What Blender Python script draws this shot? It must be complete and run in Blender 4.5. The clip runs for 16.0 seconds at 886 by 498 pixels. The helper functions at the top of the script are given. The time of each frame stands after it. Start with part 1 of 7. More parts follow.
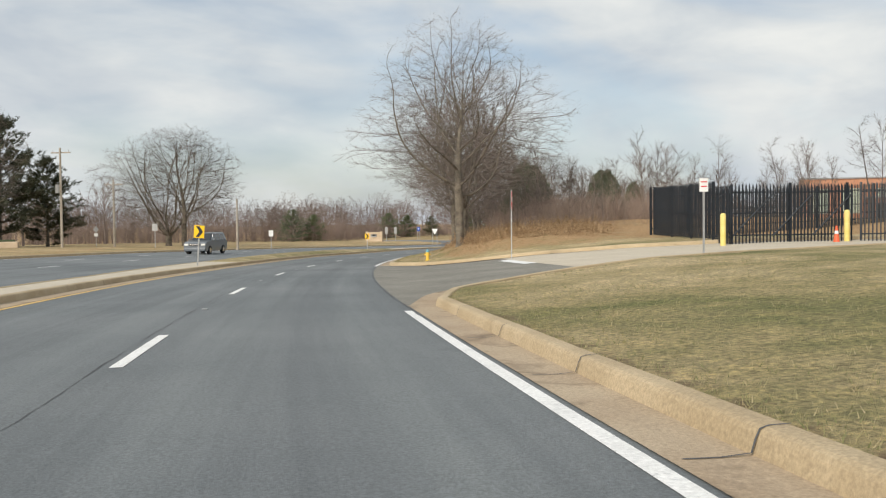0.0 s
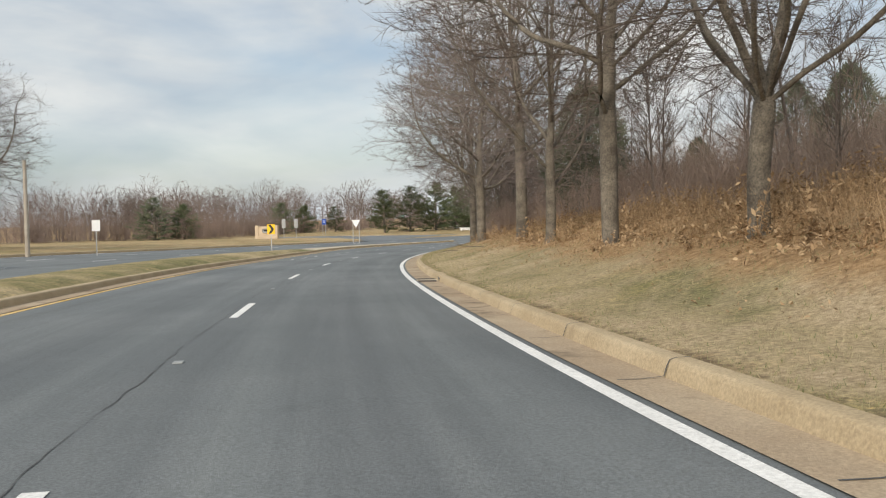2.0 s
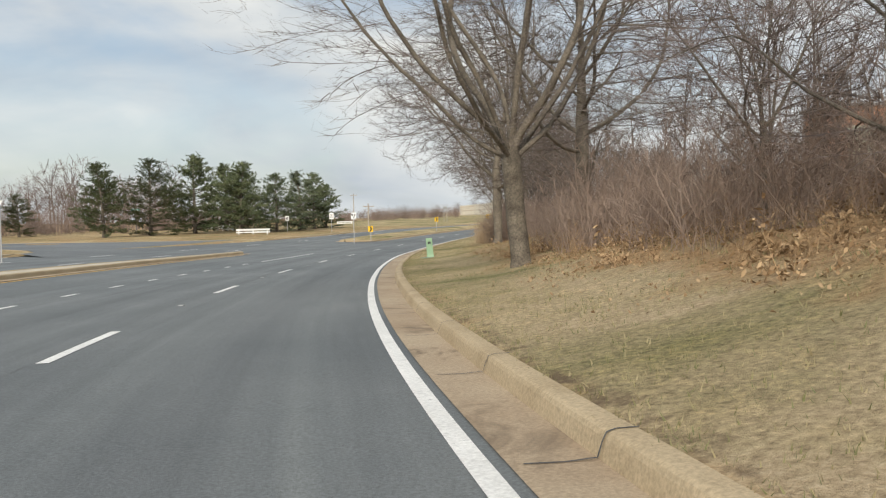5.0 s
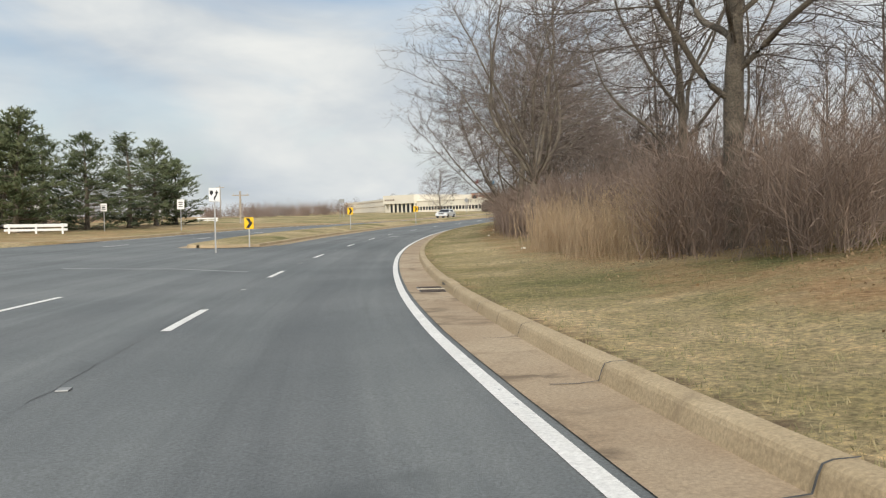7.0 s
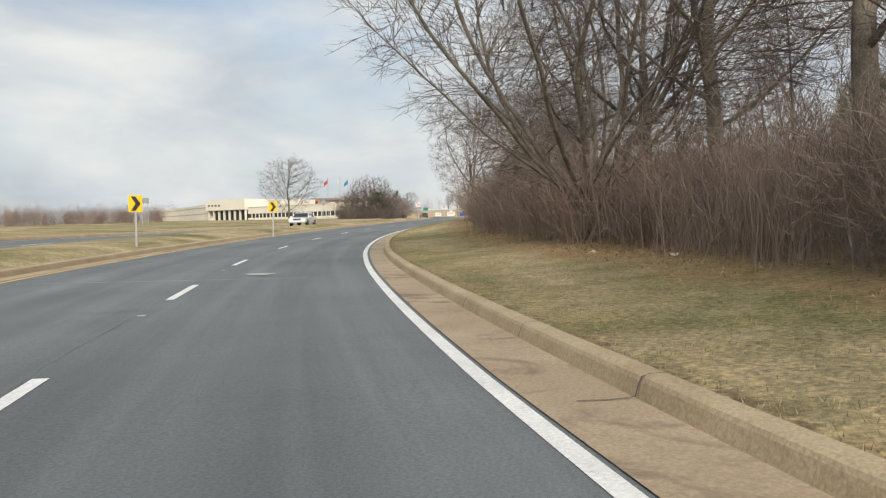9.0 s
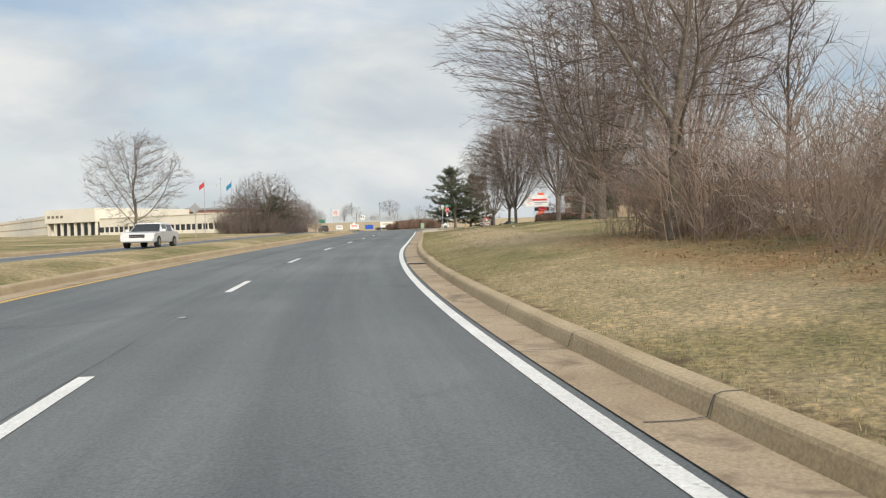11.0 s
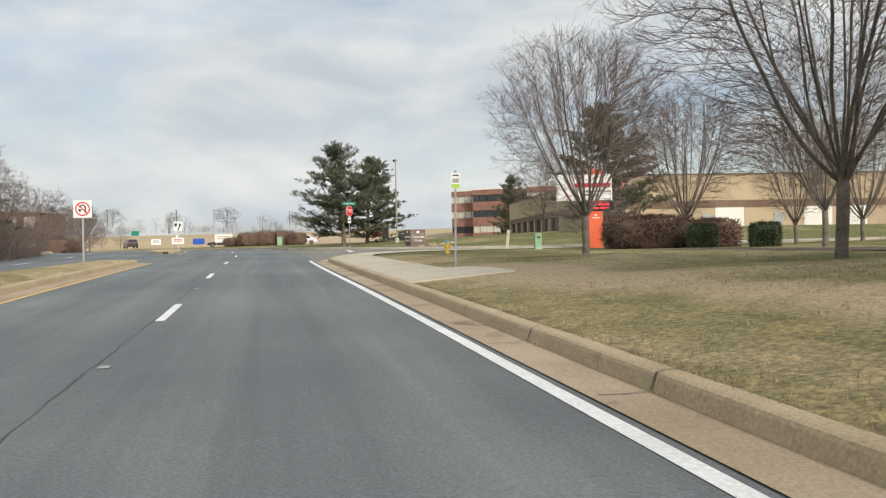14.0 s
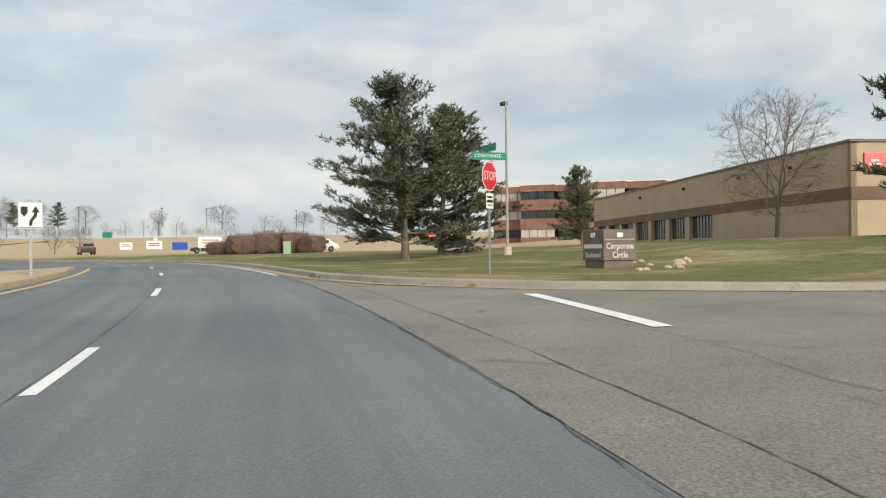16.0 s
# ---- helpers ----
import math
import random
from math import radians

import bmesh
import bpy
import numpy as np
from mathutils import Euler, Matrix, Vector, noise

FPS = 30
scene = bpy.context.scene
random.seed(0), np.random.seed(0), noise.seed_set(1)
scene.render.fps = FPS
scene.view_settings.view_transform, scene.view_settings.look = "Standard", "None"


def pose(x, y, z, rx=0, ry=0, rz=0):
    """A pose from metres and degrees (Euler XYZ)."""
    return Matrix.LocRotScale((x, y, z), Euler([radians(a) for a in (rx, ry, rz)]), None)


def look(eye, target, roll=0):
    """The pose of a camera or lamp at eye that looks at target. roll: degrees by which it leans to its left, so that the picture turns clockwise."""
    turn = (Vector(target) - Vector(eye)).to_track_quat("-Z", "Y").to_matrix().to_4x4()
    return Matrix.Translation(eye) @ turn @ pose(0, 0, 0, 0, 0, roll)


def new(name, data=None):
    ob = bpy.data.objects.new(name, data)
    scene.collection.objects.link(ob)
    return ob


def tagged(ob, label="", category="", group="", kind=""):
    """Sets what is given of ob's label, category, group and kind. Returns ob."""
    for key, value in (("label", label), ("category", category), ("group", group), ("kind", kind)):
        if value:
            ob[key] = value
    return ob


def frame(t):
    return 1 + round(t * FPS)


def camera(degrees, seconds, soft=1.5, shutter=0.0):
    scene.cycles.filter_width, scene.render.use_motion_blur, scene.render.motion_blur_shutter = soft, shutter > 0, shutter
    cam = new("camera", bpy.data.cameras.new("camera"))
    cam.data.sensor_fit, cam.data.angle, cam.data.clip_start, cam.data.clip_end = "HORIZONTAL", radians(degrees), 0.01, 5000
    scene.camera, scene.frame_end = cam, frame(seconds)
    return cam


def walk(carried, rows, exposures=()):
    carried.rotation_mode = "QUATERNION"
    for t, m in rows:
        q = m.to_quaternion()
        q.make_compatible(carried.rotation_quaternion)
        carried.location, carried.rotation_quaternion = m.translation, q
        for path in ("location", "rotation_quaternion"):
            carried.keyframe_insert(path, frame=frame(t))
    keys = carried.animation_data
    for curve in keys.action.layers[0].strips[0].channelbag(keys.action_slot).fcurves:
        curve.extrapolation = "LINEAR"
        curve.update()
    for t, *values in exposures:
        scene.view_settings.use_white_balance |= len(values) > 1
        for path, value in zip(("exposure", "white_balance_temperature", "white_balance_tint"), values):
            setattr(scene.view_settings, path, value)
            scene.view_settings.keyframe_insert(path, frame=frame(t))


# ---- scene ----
# ---- camera: the car's way, its heading (degrees, left of +y) every half second ----
cam = camera(52.3, 16.0, soft=1.2)
HEADING = [-8.37, -9.28, -11.05, -13.6, -16.37, -19.2, -22.13, -25.06, -27.51, -29.79, -32.43, -34.81, -36.74, -38.65, -40.26, -42.68, -45.69,
           -48.65, -51.05, -52.66, -54.29, -56.28, -58.52, -60.76, -62.83, -65.17, -67.1, -67.6, -68.03, -68.06, -67.87, -67.52, -67.05]
PITCH = [-1.69, -1.78, -1.94, -2.07, -2.05, -2.06, -2.08, -2.1, -2.04, -1.97, -1.97, -1.99, -2.16, -2.11, -2.02, -1.97, -1.84,
         -1.73, -1.52, -1.26, -1.05, -0.92, -0.81, -0.75, -0.57, -0.43, -0.34, -0.24, -0.18, -0.11, 0.03, 0.1, 0.11]
ROLL = [-0.65, -1.0, -1.24, -1.32, -1.31, -1.19, -1.12, -0.97, -0.88, -0.95, -1.1, -1.22, -1.37, -1.33, -1.12, -0.81, -0.64]
ASIDE = [-10.3, -9.88, -9.49, -9.47, -9.96, -9.89, -9.83, -10.53, -11.33]
SPEED = [22.31, 22.38, 22.07, 21.75, 21.91, 21.67, 21.04, 20.83, 21.09]
# height of the road every 25 m, from 25 m behind the start
PROFILE = [0.47, 0.0, -0.51, -1.08, -1.6, -2.14, -2.63, -3.11, -3.47, -3.49, -3.25, -2.91, -2.48, -2.02, -1.59, -1.18, -0.8, -0.7, -0.7, -0.65, -0.55]
EYE = 1.18


def spline(k0, h, v, t):
    v, t = np.asarray(v, float), np.asarray(t, float)
    d = np.gradient(v, h)
    i = np.clip(((t - k0) / h).astype(int), 0, len(v) - 2)
    u = np.clip((t - k0) / h - i, -2, 3)
    return ((2 * u**3 - 3 * u**2 + 1) * v[i] + (u**3 - 2 * u**2 + u) * h * d[i]
            + (-2 * u**3 + 3 * u**2) * v[i + 1] + (u**3 - u**2) * h * d[i + 1])


def height_along(s):
    return spline(-25, 25, PROFILE, np.clip(s, -25, 475))


TICKS = np.arange(0, 16.001, 0.05)
_h = np.radians(spline(0, 0.5, HEADING, TICKS))
_v = spline(0, 2, SPEED, TICKS)
_vx, _vy = -np.sin(_h) * _v, np.cos(_h) * _v
LINE_X = np.r_[0, np.cumsum((_vx[1:] + _vx[:-1]) * 0.025)]
LINE_Y = np.r_[0, np.cumsum((_vy[1:] + _vy[:-1]) * 0.025)]
LINE_S = np.r_[0, np.cumsum(np.hypot(np.diff(LINE_X), np.diff(LINE_Y)))]
rows = []
for t in np.arange(0, 16.01, 0.25):
    eye = Vector((np.interp(t, TICKS, LINE_X), np.interp(t, TICKS, LINE_Y), EYE + float(height_along(np.interp(t, TICKS, LINE_S)))))
    yaw = radians(float(spline(0, 0.5, HEADING, t) + spline(0, 2, ASIDE, t)))
    tip = radians(float(spline(0, 0.5, PITCH, t)))
    ahead = Vector((-math.sin(yaw) * math.cos(tip), math.cos(yaw) * math.cos(tip), math.sin(tip)))
    rows.append((float(t), look(eye, eye + 2 * ahead, float(spline(0, 1, ROLL, t)))))
walk(cam, rows)

# ---- sky, sun ----
SUN_UP, SUN_FROM = radians(30), radians(232)
world = bpy.data.worlds.new("sky")
scene.world = world
world.use_nodes = True
W = world.node_tree
W.nodes.clear()


def node(tree, kind, links=None, **values):
    n = tree.nodes.new(kind)
    for key, value in values.items():
        if key.startswith("i_"):
            n.inputs[key[2:].replace("_", " ")].default_value = value
        elif key == "operation":
            n.operation = value
        elif key == "blend_type":
            n.blend_type = value
        elif key == "data_type":
            n.data_type = value
    for name, socket in (links or {}).items():
        tree.links.new(socket, n.inputs[name])
    return n


def ramp(tree, fac, stops):
    n = tree.nodes.new("ShaderNodeValToRGB")
    while len(n.color_ramp.elements) < len(stops):
        n.color_ramp.elements.new(0.5)
    for e, (p, c) in zip(n.color_ramp.elements, stops):
        e.position, e.color = p, (c if len(c) == 4 else (*c, 1))
    tree.links.new(fac, n.inputs["Fac"])
    return n


sky = W.nodes.new("ShaderNodeTexSky")
sky.sky_type, sky.sun_disc = "NISHITA", False
sky.sun_elevation, sky.sun_rotation = SUN_UP, SUN_FROM
sky.air_density, sky.dust_density = 1.0, 1.5
coord = W.nodes.new("ShaderNodeTexCoord")
flat = node(W, "ShaderNodeMapping", {"Vector": coord.outputs["Generated"]}, i_Scale=(1.0, 1.0, 2.5), i_Rotation=(0.0, 0.3, 0.3))
big = node(W, "ShaderNodeTexNoise", {"Vector": flat.outputs[0]}, i_Scale=2.3, i_Detail=6.0, i_Roughness=0.52, i_Distortion=0.5)
cover = ramp(W, big.outputs["Fac"], [(0.36, (0.4, 0.4, 0.4)), (0.53, (1, 1, 1))])
small = node(W, "ShaderNodeTexNoise", {"Vector": flat.outputs[0]}, i_Scale=5.0, i_Detail=5.0, i_Roughness=0.5, i_Distortion=0.3)
cloud = ramp(W, small.outputs["Fac"], [(0.3, (4.5, 5.0, 5.55)), (0.48, (5.75, 6.1, 6.3)), (0.68, (7.3, 7.4, 7.2))])
mix = node(W, "ShaderNodeMix", data_type="RGBA")
W.links.new(cover.outputs[0], mix.inputs[0])
W.links.new(sky.outputs[0], mix.inputs[6])
W.links.new(cloud.outputs[0], mix.inputs[7])
back = node(W, "ShaderNodeBackground", {"Color": mix.outputs[2]}, i_Strength=0.115)
W.links.new(back.outputs[0], W.nodes.new("ShaderNodeOutputWorld").inputs[0])

sun = new("sun", bpy.data.lights.new("sun", "SUN"))
sun.data.energy, sun.data.angle, sun.data.color = 3.4, radians(11), (1.0, 0.92, 0.81)
sun.matrix_world = look((0, 0, 100), Vector((0, 0, 100)) - Vector((math.sin(SUN_FROM) * math.cos(SUN_UP), math.cos(SUN_FROM) * math.cos(SUN_UP), math.sin(SUN_UP))))


# ---- materials ----
def material(name, color, rough=0.8, color2=None, scale=3.0, fine=None, fine_scale=60.0, bump=0.0, metal=0.0, space="Object", coat=0.0, stain=None, emit=0.0, spec=0.5):
    """Base colour mottled at two scales, with a fine relief. Scales are per metre."""
    m = bpy.data.materials.new(name)
    m.use_nodes = True
    tree = m.node_tree
    bsdf = tree.nodes["Principled BSDF"]
    bsdf.inputs["Roughness"].default_value, bsdf.inputs["Metallic"].default_value = rough, metal
    bsdf.inputs["Coat Weight"].default_value = coat
    bsdf.inputs["Specular IOR Level"].default_value = spec
    tc = tree.nodes.new("ShaderNodeTexCoord").outputs[space]
    c = (*color, 1)
    if color2 is None and fine is None:
        bsdf.inputs["Base Color"].default_value = c
        out = None
    else:
        c2 = (*(color2 or color), 1)
        n1 = node(tree, "ShaderNodeTexNoise", {"Vector": tc}, i_Scale=scale, i_Detail=6.0, i_Roughness=0.6)
        r1 = ramp(tree, n1.outputs["Fac"], [(0.35, c), (0.65, c2)])
        out = r1.outputs[0]
        if fine is not None:
            n2 = node(tree, "ShaderNodeTexNoise", {"Vector": tc}, i_Scale=fine_scale, i_Detail=4.0, i_Roughness=0.7)
            r2 = ramp(tree, n2.outputs["Fac"], [(0.3, (1 - fine,) * 3), (0.7, (1 + fine,) * 3)])
            mul = node(tree, "ShaderNodeMix", data_type="RGBA", blend_type="MULTIPLY")
            mul.inputs[0].default_value = 1.0
            tree.links.new(out, mul.inputs[6])
            tree.links.new(r2.outputs[0], mul.inputs[7])
            out = mul.outputs[2]
        if stain is not None:
            n3 = node(tree, "ShaderNodeTexNoise", {"Vector": tc}, i_Scale=stain[0], i_Detail=5.0, i_Roughness=0.65, i_Distortion=1.0)
            r3 = ramp(tree, n3.outputs["Fac"], [(stain[1], (0, 0, 0)), (stain[1] + 0.12, (1, 1, 1))])
            over = node(tree, "ShaderNodeMix", data_type="RGBA")
            tree.links.new(r3.outputs[0], over.inputs[0])
            tree.links.new(out, over.inputs[6])
            over.inputs[7].default_value = (*stain[2], 1)
            out = over.outputs[2]
        tree.links.new(out, bsdf.inputs["Base Color"])
    if bump:
        n4 = node(tree, "ShaderNodeTexNoise", {"Vector": tc}, i_Scale=fine_scale, i_Detail=5.0, i_Roughness=0.7)
        b = node(tree, "ShaderNodeBump", {"Height": n4.outputs["Fac"]}, i_Strength=bump, i_Distance=0.02)
        tree.links.new(b.outputs[0], bsdf.inputs["Normal"])
    if emit:
        bsdf.inputs["Emission Color"].default_value = c
        bsdf.inputs["Emission Strength"].default_value = emit
    return m


def pieces_material(name, colours):
    """Small loose pieces, each with a colour of its own between the given ones."""
    m = bpy.data.materials.new(name)
    m.use_nodes = True
    tree = m.node_tree
    bsdf = tree.nodes["Principled BSDF"]
    bsdf.inputs["Roughness"].default_value, bsdf.inputs["Specular IOR Level"].default_value = 0.9, 0.2
    info = tree.nodes.new("ShaderNodeNewGeometry")
    tone = ramp(tree, info.outputs["Random Per Island"], [(k / (len(colours) - 1), c) for k, c in enumerate(colours)])
    tree.links.new(tone.outputs[0], bsdf.inputs["Base Color"])
    return m


M = {
    "asphalt": material("asphalt", (0.13, 0.144, 0.153), 0.85, (0.187, 0.2, 0.208), 0.12, 0.32, 42, 0.5, stain=(0.35, 0.62, (0.115, 0.124, 0.13))),
    "old_asphalt": material("old_asphalt", (0.195, 0.187, 0.16), 0.9, (0.265, 0.25, 0.214), 0.5, 0.5, 38, 0.8, stain=(0.9, 0.6, (0.15, 0.146, 0.132))),
    "tar": material("tar", (0.06, 0.063, 0.066), 0.8, (0.115, 0.118, 0.12), 3, 0.3, 40, 0.3),
    "white_line": material("white_line", (0.74, 0.74, 0.72), 0.7, (0.84, 0.84, 0.82), 1.5, 0.18, 30, 0.3, stain=(9.0, 0.63, (0.34, 0.35, 0.36))),
    "yellow_line": material("yellow_line", (0.66, 0.43, 0.13), 0.7, (0.7, 0.5, 0.22), 1.5, 0.2, 30, 0.3, stain=(4.0, 0.7, (0.45, 0.3, 0.12))),
    "concrete": material("concrete", (0.4, 0.31, 0.19), 0.9, (0.5, 0.4, 0.26), 0.8, 0.25, 35, 0.4, stain=(1.2, 0.62, (0.26, 0.2, 0.13))),
    "gutter": material("gutter", (0.36, 0.27, 0.18), 0.9, (0.46, 0.37, 0.26), 0.5, 0.25, 35, 0.4, stain=(0.8, 0.55, (0.2, 0.15, 0.1))),
    "grey_concrete": material("grey_concrete", (0.27, 0.255, 0.215), 0.9, (0.37, 0.345, 0.29), 0.8, 0.25, 35, 0.4, stain=(1.2, 0.6, (0.17, 0.155, 0.13))),
    "pavement": material("pavement", (0.5, 0.44, 0.34), 0.9, (0.56, 0.5, 0.4), 0.7, 0.18, 35, 0.3, stain=(1.5, 0.68, (0.36, 0.31, 0.24))),
    "bark": material("bark", (0.1, 0.084, 0.065), 0.95, (0.22, 0.19, 0.148), 2.2, 0.5, 26, 0.9),
    "twig": material("twig", (0.1, 0.082, 0.069), 0.9, (0.185, 0.15, 0.126), 0.6),
    "twig_red": material("twig_red", (0.125, 0.096, 0.084), 0.9, (0.215, 0.168, 0.146), 0.6),
    "bark_pale": material("bark_pale", (0.11, 0.094, 0.078), 0.95, (0.22, 0.19, 0.158), 2.2, 0.5, 26, 0.9),
    "needles": material("needles", (0.07, 0.1, 0.045), 0.8, (0.16, 0.18, 0.09), 0.9, 0.3, 9),
    "needles_dark": material("needles_dark", (0.07, 0.087, 0.052), 0.8, (0.15, 0.155, 0.098), 0.9, 0.3, 9),
    "brush": material("brush", (0.16, 0.12, 0.1), 0.95, (0.28, 0.212, 0.177), 0.35),
    "brush_mid": material("brush_mid", (0.22, 0.165, 0.132), 0.95, (0.37, 0.285, 0.23), 0.35),
    "brush_dark": material("brush_dark", (0.11, 0.088, 0.076), 0.95, (0.2, 0.16, 0.138), 0.35),
    "dry_leaf": pieces_material("dry_leaf", [(0.16, 0.105, 0.058), (0.33, 0.22, 0.122), (0.5, 0.36, 0.215)]),
    "dry_grass": material("dry_grass", (0.36, 0.26, 0.165), 0.95, (0.52, 0.4, 0.265), 0.8),
    "blade": pieces_material("blade", [(0.14, 0.155, 0.065), (0.26, 0.235, 0.12), (0.4, 0.335, 0.2)]),
}


def grass_material():
    """Winter turf: green and straw patches, leaf litter and bare soil, each by its own noise."""
    m = bpy.data.materials.new("turf")
    m.use_nodes = True
    tree = m.node_tree
    bsdf = tree.nodes["Principled BSDF"]
    bsdf.inputs["Roughness"].default_value = 0.95
    bsdf.inputs["Specular IOR Level"].default_value = 0.15
    tc = tree.nodes.new("ShaderNodeTexCoord").outputs["Object"]
    n1 = node(tree, "ShaderNodeTexNoise", {"Vector": tc}, i_Scale=0.16, i_Detail=7.0, i_Roughness=0.62, i_Distortion=0.6)
    tint = tree.nodes.new("ShaderNodeVertexColor")
    tint.layer_name = "litter"
    parts = node(tree, "ShaderNodeSeparateColor", {"Color": tint.outputs["Color"]})
    lush = node(tree, "ShaderNodeMath", {0: parts.outputs["Green"]}, operation="MINIMUM")
    lush.inputs[1].default_value = 0.0
    moved = node(tree, "ShaderNodeMath", {0: n1.outputs["Fac"], 1: lush.outputs[0]}, operation="ADD")
    r1 = ramp(tree, moved.outputs[0], [(0.34, (0.165, 0.172, 0.072)), (0.48, (0.33, 0.28, 0.15)), (0.62, (0.5, 0.405, 0.25))])
    n2 = node(tree, "ShaderNodeTexNoise", {"Vector": tc}, i_Scale=14.0, i_Detail=6.0, i_Roughness=0.75)
    r2 = ramp(tree, n2.outputs["Fac"], [(0.28, (0.25, 0.25, 0.24)), (0.5, (0.95, 0.95, 0.95)), (0.72, (1.9, 1.75, 1.5))])
    mul = node(tree, "ShaderNodeMix", data_type="RGBA", blend_type="MULTIPLY")
    mul.inputs[0].default_value = 1.0
    tree.links.new(r1.outputs[0], mul.inputs[6])
    tree.links.new(r2.outputs[0], mul.inputs[7])
    n7 = node(tree, "ShaderNodeTexNoise", {"Vector": tc}, i_Scale=1.7, i_Detail=6.0, i_Roughness=0.75, i_Distortion=0.5)
    r7 = ramp(tree, n7.outputs["Fac"], [(0.3, (0.72, 0.78, 0.74)), (0.5, (1.0, 1.0, 1.0)), (0.68, (1.35, 1.28, 1.25))])
    mottled = node(tree, "ShaderNodeMix", data_type="RGBA", blend_type="MULTIPLY")
    mottled.inputs[0].default_value = 1.0
    tree.links.new(mul.outputs[2], mottled.inputs[6])
    tree.links.new(r7.outputs[0], mottled.inputs[7])
    layer = tree.nodes.new("ShaderNodeVertexColor")
    layer.layer_name = "litter"
    litter = node(tree, "ShaderNodeSeparateColor", {"Color": layer.outputs["Color"]})
    n5 = node(tree, "ShaderNodeTexNoise", {"Vector": tc}, i_Scale=0.3, i_Detail=7.0, i_Roughness=0.65, i_Distortion=0.8)
    dry = node(tree, "ShaderNodeMath", operation="ADD")
    tree.links.new(litter.outputs["Green"], dry.inputs[0])
    tree.links.new(n5.outputs["Fac"], dry.inputs[1])
    dry_edge = ramp(tree, dry.outputs[0], [(0.72, (0, 0, 0)), (1.05, (1, 1, 1))])
    straw = ramp(tree, n2.outputs["Fac"], [(0.28, (0.22, 0.165, 0.1)), (0.5, (0.5, 0.39, 0.25)), (0.72, (0.7, 0.58, 0.4))])
    strawed = node(tree, "ShaderNodeMix", data_type="RGBA")
    tree.links.new(dry_edge.outputs[0], strawed.inputs[0])
    tree.links.new(mottled.outputs[2], strawed.inputs[6])
    tree.links.new(straw.outputs[0], strawed.inputs[7])
    n3 = node(tree, "ShaderNodeTexNoise", {"Vector": tc}, i_Scale=7.0, i_Detail=7.0, i_Roughness=0.8)
    r3 = ramp(tree, n3.outputs["Fac"], [(0.3, (0.15, 0.088, 0.045)), (0.5, (0.4, 0.26, 0.135)), (0.7, (0.66, 0.47, 0.27))])
    n4 = node(tree, "ShaderNodeTexNoise", {"Vector": tc}, i_Scale=0.5, i_Detail=6.0, i_Roughness=0.7)
    add = node(tree, "ShaderNodeMath", operation="ADD")
    tree.links.new(litter.outputs["Red"], add.inputs[0])
    tree.links.new(n4.outputs["Fac"], add.inputs[1])
    edge = ramp(tree, add.outputs[0], [(0.75, (0, 0, 0)), (1.0, (1, 1, 1))])
    over = node(tree, "ShaderNodeMix", data_type="RGBA")
    tree.links.new(edge.outputs[0], over.inputs[0])
    tree.links.new(strawed.outputs[2], over.inputs[6])
    tree.links.new(r3.outputs[0], over.inputs[7])
    n6 = node(tree, "ShaderNodeTexNoise", {"Vector": tc}, i_Scale=2.5, i_Detail=5.0, i_Roughness=0.7)
    dirt = node(tree, "ShaderNodeMath", operation="ADD")
    tree.links.new(litter.outputs["Blue"], dirt.inputs[0])
    tree.links.new(n6.outputs["Fac"], dirt.inputs[1])
    dirt_edge = ramp(tree, dirt.outputs[0], [(0.78, (0, 0, 0)), (0.95, (1, 1, 1))])
    soiled = node(tree, "ShaderNodeMix", data_type="RGBA")
    tree.links.new(dirt_edge.outputs[0], soiled.inputs[0])
    tree.links.new(over.outputs[2], soiled.inputs[6])
    soiled.inputs[7].default_value = (0.17, 0.125, 0.08, 1)
    tree.links.new(soiled.outputs[2], bsdf.inputs["Base Color"])
    b = node(tree, "ShaderNodeBump", {"Height": n2.outputs["Fac"]}, i_Strength=0.8, i_Distance=0.06)
    tree.links.new(b.outputs[0], bsdf.inputs["Normal"])
    return m


M["turf"] = grass_material()


